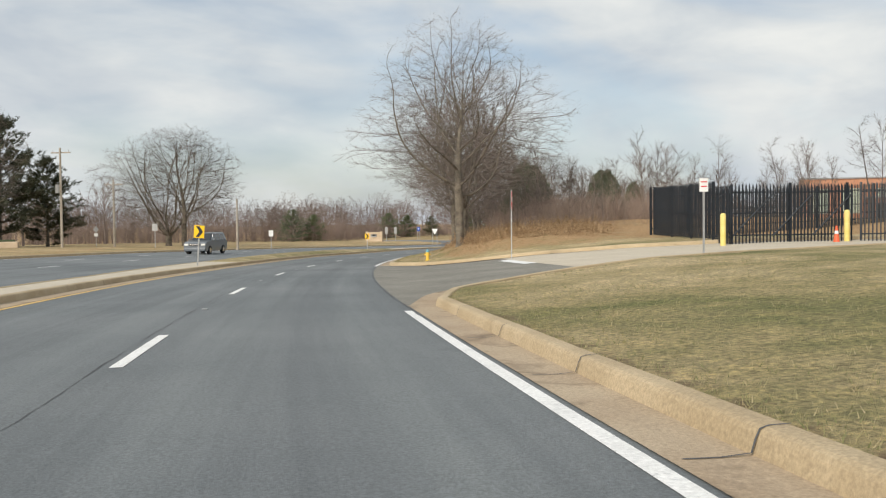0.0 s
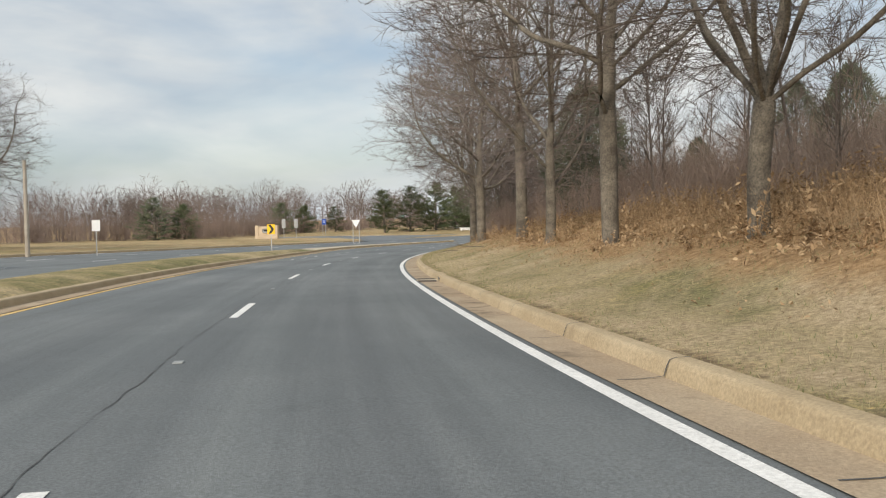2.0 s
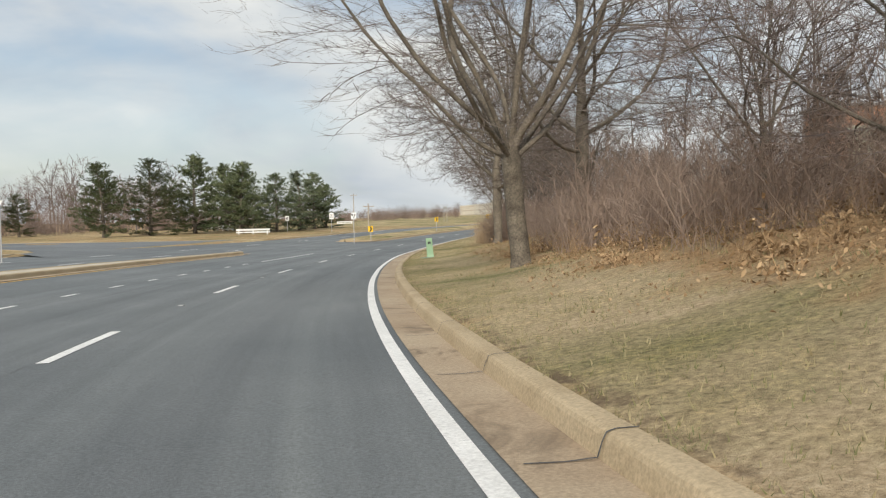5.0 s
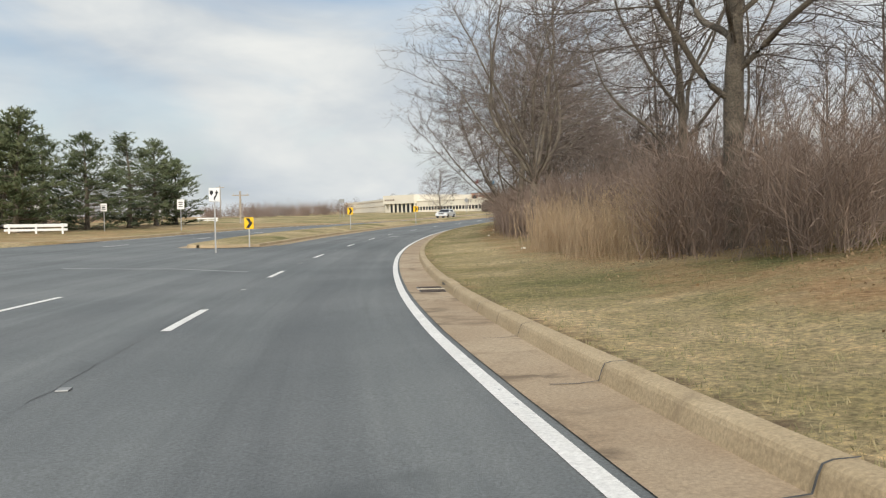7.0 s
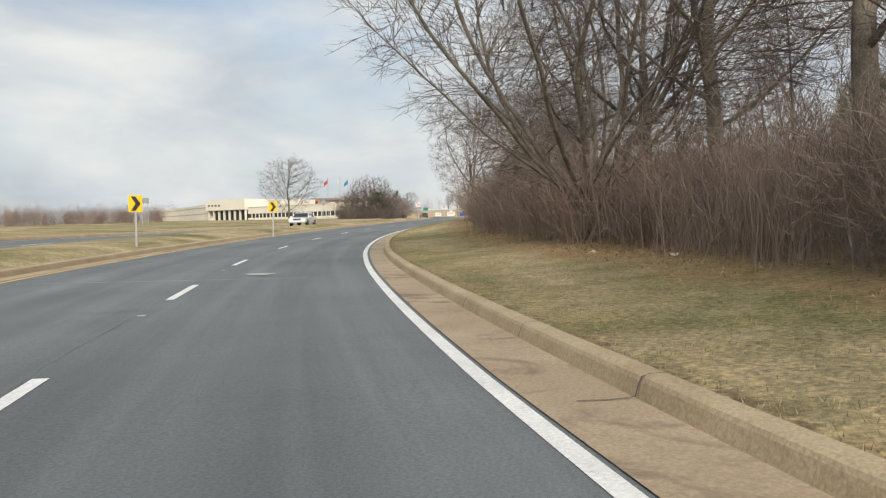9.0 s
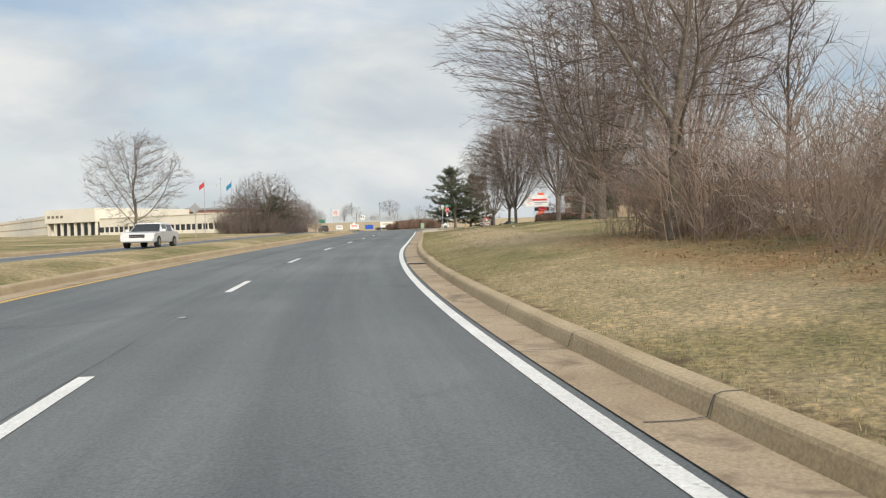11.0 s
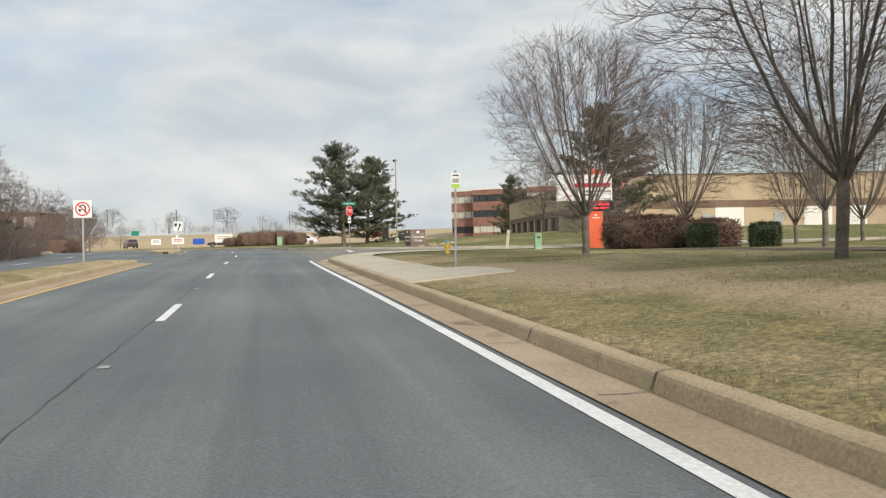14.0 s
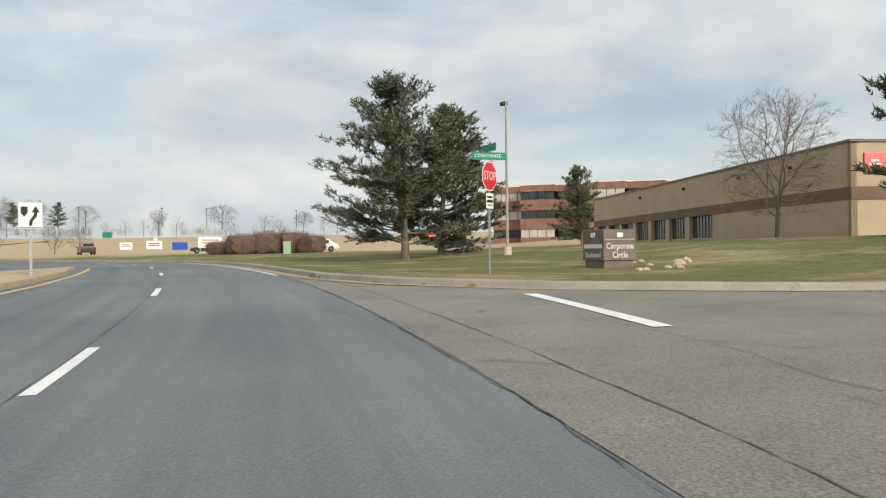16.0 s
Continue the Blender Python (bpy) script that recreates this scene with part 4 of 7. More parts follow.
VASES = [Kind("zelkova_tree", grown_tree(s, 10.5, fk, fk + 0.2, hw, VASE, g, 0.0, st, (0.1, 0.85), 2300, 0.34, 0.3, 0.06, 1.2, 0.05, 1.9, 0.8), M["bark_pale"], M["twig_red"], "crown") for s, g, fk, st, hw in
         ((5, 0.18, 1.7, 22, 5.2), (6, 0.15, 1.9, 18, 4.6), (9, 0.15, 1.5, 20, 4.8))]
SMALL = [Kind("ornamental_tree", grown_tree(s, 7, 1.0, 0.9, hw, ROUND, 0.11, 0.6, 12, (0.3, 1.1), 900, 0.34, 0.28, 0.06, 0.6, 0.13, 2.2, 0.6), M["bark"], M["twig_red"], "crown") for s, hw in ((71, 3.4), (74, 3.0))]
STEMS = Kind("maple_tree", grown_tree(33, 11, 0.5, 1.2, 6.0, ((0, 0.35), (0.3, 0.85), (0.6, 1.0), (0.85, 0.75), (1, 0.3)), 0.2, 0.0, 19, (0.1, 1.0), 2300, 0.36, 0.3, 0.03, 0.95, 0.08, 1.7, 0.75), M["bark"], M["twig"], "crown")
CLUMP = Kind("maple_tree", grown_tree(31, 11, 0.9, 1.5, 6.2, ROUND, 0.3, 0.0, 18, (0.15, 1.1), 2500, 0.36, 0.3, 0.04, 0.8, 0.1, 1.7, 0.7), M["bark"], M["twig"], "crown")
PINES = [Kind("pine_tree", pine_mesh(s, 10.5, w, 0.2, f, 0.3, nd), M["bark"], M["needles"], "needles") for s, w, f, nd in ((2, 0.36, 0.06, 1.0), (4, 0.34, 0.1, 0.95), (7, 0.4, 0.04, 0.95))]
DARK_PINES = [Kind("pine_tree", pine_mesh(s, 10.5, w, 0.2, f, 0.3, nd), M["bark"], M["needles_dark"], "needles") for s, w, f, nd in ((12, 0.44, 0.12, 1.8), (17, 0.42, 0.08, 1.8))]
JUNIPERS = [Kind("juniper_tree", juniper_mesh(s, 7.0, w), M["bark"], M["needles_dark"], "foliage") for s, w in ((81, 2.2), (83, 1.9))]

ROW = "roadside oaks"
LBL = "bare winter oak with grey bark on a leaf-strewn bank"
OAKS[0].plant(17.1, 47.55, 13.3, LBL, 30, wide=1.04, group=ROW)
OAKS[1].plant(19.9, 54.5, 12.5, LBL, 100, group=ROW)
OAKS[2].plant(21.2, 60.2, 12.5, LBL, 200, group=ROW)
RED_OAKS[0].plant(23.6, 66.3, 11.5, LBL, 60, group=ROW)
OAKS[2].plant(26.2, 72.2, 13.5, LBL, 310, group=ROW)
OAKS[0].plant(30.4, 82.9, 12.5, LBL, 20, group=ROW)
OAKS[1].plant(33.6, 89.1, 13.5, LBL, 260, group=ROW)
OAKS[2].plant(36.2, 94.6, 14, LBL, 75, group=ROW)
RED_OAKS[0].plant(43.5, 104, 12, LBL, 140, group=ROW)
OAKS[1].plant(51.0, 117.5, 14.0, LBL, 10, wide=1.08, group=ROW)
OAKS[0].plant(58.5, 122, 13, LBL, 190, group=ROW)
OAKS[0].plant(71.2, 138.2, 14, LBL, 250, group=ROW)
OAKS[2].plant(81.0, 146.4, 13.5, LBL, 120, group=ROW)
RED_OAKS[0].plant(86.5, 150.0, 12, LBL, 330, group=ROW)
OAKS[1].plant(95.4, 161.1, 14, LBL, 40, group=ROW)
RED_OAKS[1].plant(101, 166, 12, LBL, 150, group=ROW)
OAKS[2].plant(110.8, 170.6, 14, LBL, 200, group=ROW)
RED_OAKS[1].plant(116.2, 174.2, 14, LBL, 280, group=ROW)
OAKS[0].plant(123.2, 178.0, 13, LBL, 350, group=ROW)
STEMS.plant(116.9, 177.7, 12.5, "many-stemmed bare maple leaning towards the road", 70, lean=(0, -5), wide=1.32, group=ROW)
OAKS[2].plant(131, 183, 12.5, LBL, 15, group=ROW)
RED_OAKS[0].plant(147.6, 197, 9.0, "small bare oak at the end of the thicket", 80, group=ROW)
for x, y, tall in ((36.8, 90.6, 5.6), (39.4, 96.6, 6.4), (42.6, 100.0, 5.4), (48.4, 108.6, 6.2), (52.4, 112.6, 5.6), (62.0, 124.4, 5.4)):
    SMALL[int(x) % 2].plant(x, y, tall, "small reddish-brown bare tree in the undergrowth", x * 29 % 360, wide=1.1, group="understorey trees")
ZL = "bare vase-shaped zelkova on the lawn"
for i, (x, y, tall, turn) in enumerate(((214.2, 222.9, 6.9, 10), (203.1, 217.9, 8.0, 80), (198.1, 215.7, 8.2, 200), (192.5, 210.8, 10.8, 300), (193.9, 209.4, 10.5, 45),
                                        (173.0, 199.6, 12.0, 250), (233.9, 218.6, 8.0, 170), (207.5, 207.9, 7.0, 20), (237.0, 212.7, 7.0, 75), (239.8, 208.7, 7.2, 260), (221, 214.5, 7.5, 110))):
    VASES[i % 3].plant(x, y, tall * 1.1, ZL, turn, wide=1.0, group="zelkovas on the lawn")
VASES[0].plant(175.2, 204.1, 13.4, "broad bare tree with several stems on the lawn", 130, wide=1.2)
PL = "tall dark green pine beside the side street"
DARK_PINES[0].plant(274.5, 250.0, 11.0, PL, 0, wide=1.25)
DARK_PINES[1].plant(279.5, 249.0, 9.6, PL, 90, wide=1.25)
DARK_PINES[1].plant(264.6, 222.9, 11.2, "tall dark green pine in front of an office", 200, wide=1.2)
for x, y in ((241, 223.8), (243.5, 222.5)):
    SMALL[int(x) % 2].plant(x, y, 3.6, "dense bare dome-shaped shrub behind a pylon sign", x * 31 % 360, wide=1.5)
RED_OAKS[0].plant(275.9, 229.7, 8.4, "bare tree in front of a low office", 60, wide=1.15)
DARK_PINES[0].plant(386, 245.6, 15, "dark pine in front of a brick office", 10)
PG = "dense green pine in a roadside group"
for x, y, tall, k in ((105, 210, 8.2, 0), (110.5, 214.5, 8.0, 1), (99, 206, 7.5, 2), (92, 203, 7.6, 1), (88, 207, 8.5, 0), (81, 204, 7.8, 2), (96, 214, 8, 0), (115, 218, 6.5, 2), (74, 200, 7.0, 1), (101, 217, 8, 2)):
    PINES[k].plant(x, y, tall * (1.18 if x < 97 else 1.05), PG, x * 7 % 360, wide=1.45, group="roadside pines")
OAKS[0].plant(5.4, 116, 15.5, "broad bare tree with a round crown beyond the road", 200, wide=1.12)
CLUMP.plant(3.6, 117, 15, "broad bare tree with many stems beyond the road", 30)
SMALL[1].plant(186.5, 243.5, 9.2, "bare round-crowned tree in front of a white building", 140)

# ---- woods and undergrowth, which nobody could count ----
SAPLINGS = [sapling_mesh(k) for k in (41, 42, 43, 44, 45)]
BROAD = []
for k in (46, 47, 48, 49):
    limbs, ends = grown_tree(k, 9.5, 2.2, 1.6, 3.1, ROUND, 0.14, 0.7, 9, (0.3, 1.0), 150, 0.7, 0.55, 0.07, 0.5, 0.15, 1.0, 1.0, 1, 0.03)
    base = len(limbs.v)
    limbs.v += ends.v
    limbs.f += [tuple(i + base for i in f) for f in ends.f]
    BROAD.append(limbs)
SHRUBS = [shrub_mesh(k, 2.3, 12, 0.5, 1.0) for k in (51, 52, 53)]
FINE = [shrub_mesh(k, 2.7, 36, 0.7, 1.0) for k in (58, 59, 60)]
THICKETS = [shrub_mesh(k, 2.7, 26, 0.7, 1.1) for k in (55, 56, 57)]
REEDS = [reed_mesh(k) for k in (61, 62, 63)]


def spots_along(seed, count, s0, s1, n0, n1, k0, k1, power=1.4):
    rng = random.Random(seed)
    out = []
    for _ in range(count):
        s, n = rng.uniform(s0, s1), n0 + (n1 - n0) * rng.random() ** power
        p = at(s, n)
        out.append((p.x, p.y, rng.uniform(k0, k1)))
    return out


def spots_in(seed, count, corners, k0, k1):
    """Spots inside a four-cornered field."""
    rng = random.Random(seed)
    a, b, c, d = (Vector(q) for q in corners)
    out = []
    for _ in range(count):
        u, v = rng.random(), rng.random()
        p = a.lerp(b, u).lerp(d.lerp(c, u), v)
        out.append((p.x, p.y, rng.uniform(k0, k1)))
    return out


scatter("undergrowth", SHRUBS, spots_along(1, 330, 54, 96, 10.5, 24, 0.5, 1.1) + spots_along(2, 300, 92, 140, 8.2, 22, 0.6, 1.2) + spots_along(3, 160, 140, 172, 11, 24, 0.5, 1.0), M["brush_mid"], "tangled brown leafless undergrowth on the bank")
scatter("thicket", FINE, spots_along(4, 250, 168, 208, 9.2, 20, 0.75, 1.2) + spots_along(44, 300, 205, 263, 8.9, 19, 0.75, 1.25) + spots_along(5, 90, 84, 138, 9.0, 18, 0.6, 1.05) + spots_along(55, 80, 62, 90, 13, 26, 0.7, 1.1), M["brush_mid"], "dense grey-brown leafless thicket", 2)
scatter("dead_weeds", SHRUBS, spots_along(71, 380, 48, 68, 8.0, 17, 0.15, 0.42) + spots_along(72, 260, 60, 140, 7.2, 12, 0.12, 0.38), M["dry_leaf"], "low dead weeds and bracken on the bank", 12)
BRACKEN = [bracken_mesh(k) for k in (91, 92, 93, 94)]
scatter("bracken", BRACKEN, spots_along(73, 400, 48, 70, 7.4, 16, 0.35, 1.2, 0.75) + spots_along(74, 420, 66, 140, 6.9, 14, 0.3, 1.1, 0.7), M["dry_leaf"], "heaps of dead brown bracken and leaves on the bank", 41)
scatter("reeds", REEDS, spots_along(6, 46, 174, 187.5, 8.0, 10.4, 0.4, 0.82), M["dry_grass"], "tall dry golden reeds at the edge of the thicket", 3)
scatter("dead_stalks", REEDS, spots_along(66, 55, 196, 222, 9.0, 12.5, 0.7, 1.15), M["brush"], "tall dead brown stalks in front of the thicket", 33)
scatter("saplings", SAPLINGS, spots_along(7, 130, 58, 150, 12, 45, 0.35, 0.8) + spots_along(8, 150, 150, 262, 12, 45, 0.4, 0.95), M["twig"], "thin bare young trees behind the roadside oaks", 4)
FAR = spots_in(91, 110, ((-80, 150), (45, 200), (60, 235), (-80, 190)), 0.5, 0.95) + spots_in(9, 150, ((-90, 160), (40, 210), (60, 300), (-90, 300)), 0.7, 1.15) + spots_in(10, 100, ((40, 225), (105, 250), (150, 350), (50, 330)), 0.7, 1.3) + spots_in(11, 45, ((-90, 120), (-20, 125), (-5, 165), (-90, 170)), 0.8, 1.3)
scatter("woods", BROAD, FAR, M["twig_red"], "bare winter woods beyond the road", 5)
scatter("wood_edge", THICKETS, spots_in(12, 320, ((-80, 138), (50, 193), (62, 225), (-80, 175)), 1.2, 2.4) + spots_in(13, 160, ((50, 215), (110, 232), (125, 262), (55, 250)), 0.9, 1.8), M["brush"], "brown scrub along the edge of the woods", 6)
HORIZON = spots_in(14, 60, ((170, 330), (250, 400), (240, 480), (150, 420)), 0.5, 0.9) + spots_in(15, 45, ((330, 470), (470, 430), (480, 445), (335, 490)), 0.4, 0.75) + spots_in(16, 30, ((470, 430), (520, 330), (535, 335), (480, 445)), 0.4, 0.8)
scatter("far_trees", BROAD, HORIZON, M["twig"], "low bare trees along the skyline", 7)
scatter("far_scrub", SHRUBS, spots_in(17, 170, ((325, 470), (470, 425), (480, 435), (335, 485)), 0.8, 1.6) + spots_in(18, 120, ((130, 280), (255, 395), (262, 410), (140, 310)), 0.8, 1.5) + spots_in(19, 90, ((470, 425), (525, 320), (532, 325), (480, 435)), 0.8, 1.6), M["brush"], "brown scrub along the skyline", 8)
scatter("saplings_red", SAPLINGS, spots_in(20, 70, ((20, 210), (70, 232), (75, 262), (20, 250)), 0.5, 0.8), M["twig_red"], "reddish young trees at the edge of the woods", 9)

for x, y, tall, k in ((-30, 112, 18, 0), (-22, 116, 16.5, 1), (-16, 121, 14, 0), (-37, 118, 18, 1), (-11, 126, 10, 1)):
    DARK_PINES[k].plant(x, y, tall * 1.2, "tall dark conifer at the edge of the woods", x * 11 % 360, group="dark conifers")
OAKS[1].plant(-18, 104, 18.5, "bare tree beside dark conifers", 40)
for x, y, tall, k in ((60, 220, 6.5, 2), (66, 224, 6, 0), (72, 222, 5.5, 1), (31, 190, 7, 2), (36, 193, 6, 0)):
    PINES[k].plant(x, y, tall, "green pine among bare woods", x * 13 % 360, wide=1.6, group="pines in the woods")
for x, y, tall, k in ((36.5, 82.5, 7.5, 0), (38.6, 84.5, 7.0, 1), (40, 72, 5, 1), (36, 66, 4.5, 0), (58, 98, 6, 1), (133, 172, 6, 1), (70, 112, 6, 0)):
    JUNIPERS[k].plant(x, y, tall, "dark juniper behind the roadside trees", x * 17 % 360, group="junipers")
for x, y, tall in ((222.2, 259.2, 5), (225.6, 259.6, 5.5), (225.5, 258.1, 6.5), (228.9, 256.6, 6), (231.4, 256.5, 5), (238.0, 259.1, 4.8), (247.8, 262.2, 3.6), (229.0, 263.5, 4.5), (273.3, 280.1, 4.6), (294.6, 296.4, 4.2)):
    SMALL[int(x) % 2].plant(x, y, tall, "small bare tree among shrubs beyond the road", x * 23 % 360, group="trees beyond the far carriageway")
for x, y in ((347.6, 323.4), (349.5, 320.5)):
    SMALL[int(x) % 2].plant(x, y, 4.6, "small bare tree at the foot of the hill", x * 5, group="trees at the foot of the hill")
PINES[0].plant(241, 203, 5.5, "thin pine beside the car park", 50)
PINES[2].plant(246, 200, 6.0, "thin pine beside the car park", 150)
for i, (x, y, tall) in enumerate(((402, 375, 7), (404, 373, 5.5), (407, 370, 6.5), (410, 366, 6), (413, 361, 5.5), (421, 347, 4.5), (428, 334, 6), (441, 318, 5))):
    (PINES[i % 3] if i % 2 and x < 415 else SMALL[i % 2]).plant(x, y, tall, "tree on the crest of the tan hill", x * 3 % 360, wide=1.3, group="trees on the hill crest")
for x, y in ((269.7, 276.7), (275.3, 282.6), (282.1, 283.8)):
    SMALL[int(y) % 2].plant(x, y, 5.2, "bare tree in front of a low brick building", x * 37 % 360, group="trees beyond the far carriageway")
CLUMP.plant(224.5, 256.0, 7.8, "many-stemmed bare tree above dark shrubs", 75, wide=1.1)
DARK_PINES[0].plant(226.8, 256.1, 4.8, "low dark pine among bare shrubs", 120, wide=1.5)
scatter("roadside_scrub", THICKETS, spots_in(23, 130, ((162, 280), (205, 285), (229, 311), (177, 306)), 0.8, 1.5), M["brush"], "low brown scrub beyond the far carriageway", 13)
scatter("shrubs_far_side", THICKETS, spots_in(21, 150, ((217, 257), (225, 251), (239, 260), (229, 266)), 0.7, 1.3), M["brush_dark"], "brown shrubs beyond the far carriageway", 10)


# ---- turf blades and fallen leaves ----
def verge(s, n):
    """Places on the right verge, for whole arrays."""
    h, off = np.interp(s, ROAD_S, ROAD_H), np.interp(s, _fine, _l) + n
    x, y = np.interp(s, ROAD_S, ROAD_X) + np.cos(h) * off, np.interp(s, ROAD_S, ROAD_Y) + np.sin(h) * off
    a, b = np.interp(s, RISE_S, range(len(RISE_S))), np.interp(n, RISE_N, range(len(RISE_N)))
    i, j = np.minimum(a.astype(int), len(RISE_S) - 2), np.minimum(b.astype(int), len(RISE_N) - 2)
    u, w, r = a - i, b - j, np.array(RISE)
    up = (r[i, j] * (1 - u) + r[i + 1, j] * u) * (1 - w) + (r[i, j + 1] * (1 - u) + r[i + 1, j + 1] * u) * w
    hump = np.array([bumps(a, b, Vector((c, d, 0))) for a, b, c, d in zip(s, n, x, y)])
    return x, y, height_along(s) + 0.13 + up + hump


def in_lanes(s, n):
    out = np.zeros(len(s), bool)
    for near, far in ((DRIVE_NEAR, DRIVE_FAR), (LANE_NEAR, LANE_FAR)):
        a = np.interp(n, [q[1] for q in near], [q[0] for q in near])
        b = np.interp(n, [q[1] for q in far], [q[0] for q in far])
        out |= (s > a - 0.8) & (s < b + 0.8)
    return out | ((s > 318) & (s < 352) & (n < 7.8))


def tufts(seed, count, s0, s1, n0, n1):
    rng = np.random.RandomState(seed)
    s, n = rng.uniform(s0, s1, count), n0 + (n1 - n0) * rng.rand(count) ** 1.6
    keep = ~in_lanes(s, n)
    x, y, z = verge(s[keep], n[keep])
    x, y, z = (np.repeat(q, 4) for q in (x, y, z))
    w = rng.uniform(0, 6.283, len(x))
    x, y = x + rng.normal(0, 0.045, len(x)), y + rng.normal(0, 0.045, len(x))
    h, b = rng.uniform(0.015, 0.055, len(x)), rng.uniform(0.004, 0.009, len(x))
    v = np.stack([np.stack([x - b * np.sin(w), y + b * np.cos(w), z - 0.03], 1), np.stack([x + b * np.sin(w), y - b * np.cos(w), z - 0.03], 1),
                  np.stack([x + rng.normal(0, 0.03, len(x)), y + rng.normal(0, 0.03, len(x)), z + h], 1)], 1).reshape(-1, 3)
    return v.tolist(), np.arange(len(v)).reshape(-1, 3).tolist()


v, f = tufts(3, 75000, -5, 352, 4.33, 13)
tagged(mesh_object("grass", v, f, M["blade"]), "short winter grass blades on the verge", kind="stuff")


def fallen(seed, count, s0, s1, n0, n1):
    rng = np.random.RandomState(seed)
    s, n = rng.uniform(s0, s1, count), n0 + (n1 - n0) * rng.rand(count)
    drift = np.array([noise.noise((a * 0.35, b * 0.5, 2.5)) for a, b in zip(s, n)])
    keep = rng.rand(count) < np.clip((n - n0) / 3.5, 0.04, 1) * np.clip(0.5 + 1.6 * drift, 0.12, 1)
    x, y, z = verge(s[keep], n[keep])
    count = len(x)
    z = z + 0.02
    w, a, b = rng.uniform(0, 6.283, count), rng.uniform(0.015, 0.036, count), rng.uniform(0.008, 0.02, count)
    c, d = np.cos(w), np.sin(w)
    up = rng.uniform(0, 0.045, (3, count))
    v = np.stack([np.stack([x + a * c, y + a * d, z + up[0]], 1), np.stack([x - b * d, y + b * c, z + up[1]], 1),
                  np.stack([x - a * c, y - a * d, z], 1), np.stack([x + b * d, y - b * c, z + up[2]], 1)], 1).reshape(-1, 3)
    return v.tolist(), np.arange(len(v)).reshape(-1, 4).tolist()


v, f = fallen(5, 110000, 46, 132, 5.4, 16)
v2, f2 = fallen(6, 26000, 200, 262, 6.9, 10.0)
v3, f3 = fallen(7, 9000, 135, 175, 6.5, 13)
f += [tuple(i + len(v) for i in q) for q in f2]
v += v2
f += [tuple(i + len(v) for i in q) for q in f3]
v += v3
tagged(mesh_object("fallen_leaves", v, f, M["dry_leaf"]), "brown fallen oak leaves on the bank", kind="stuff")

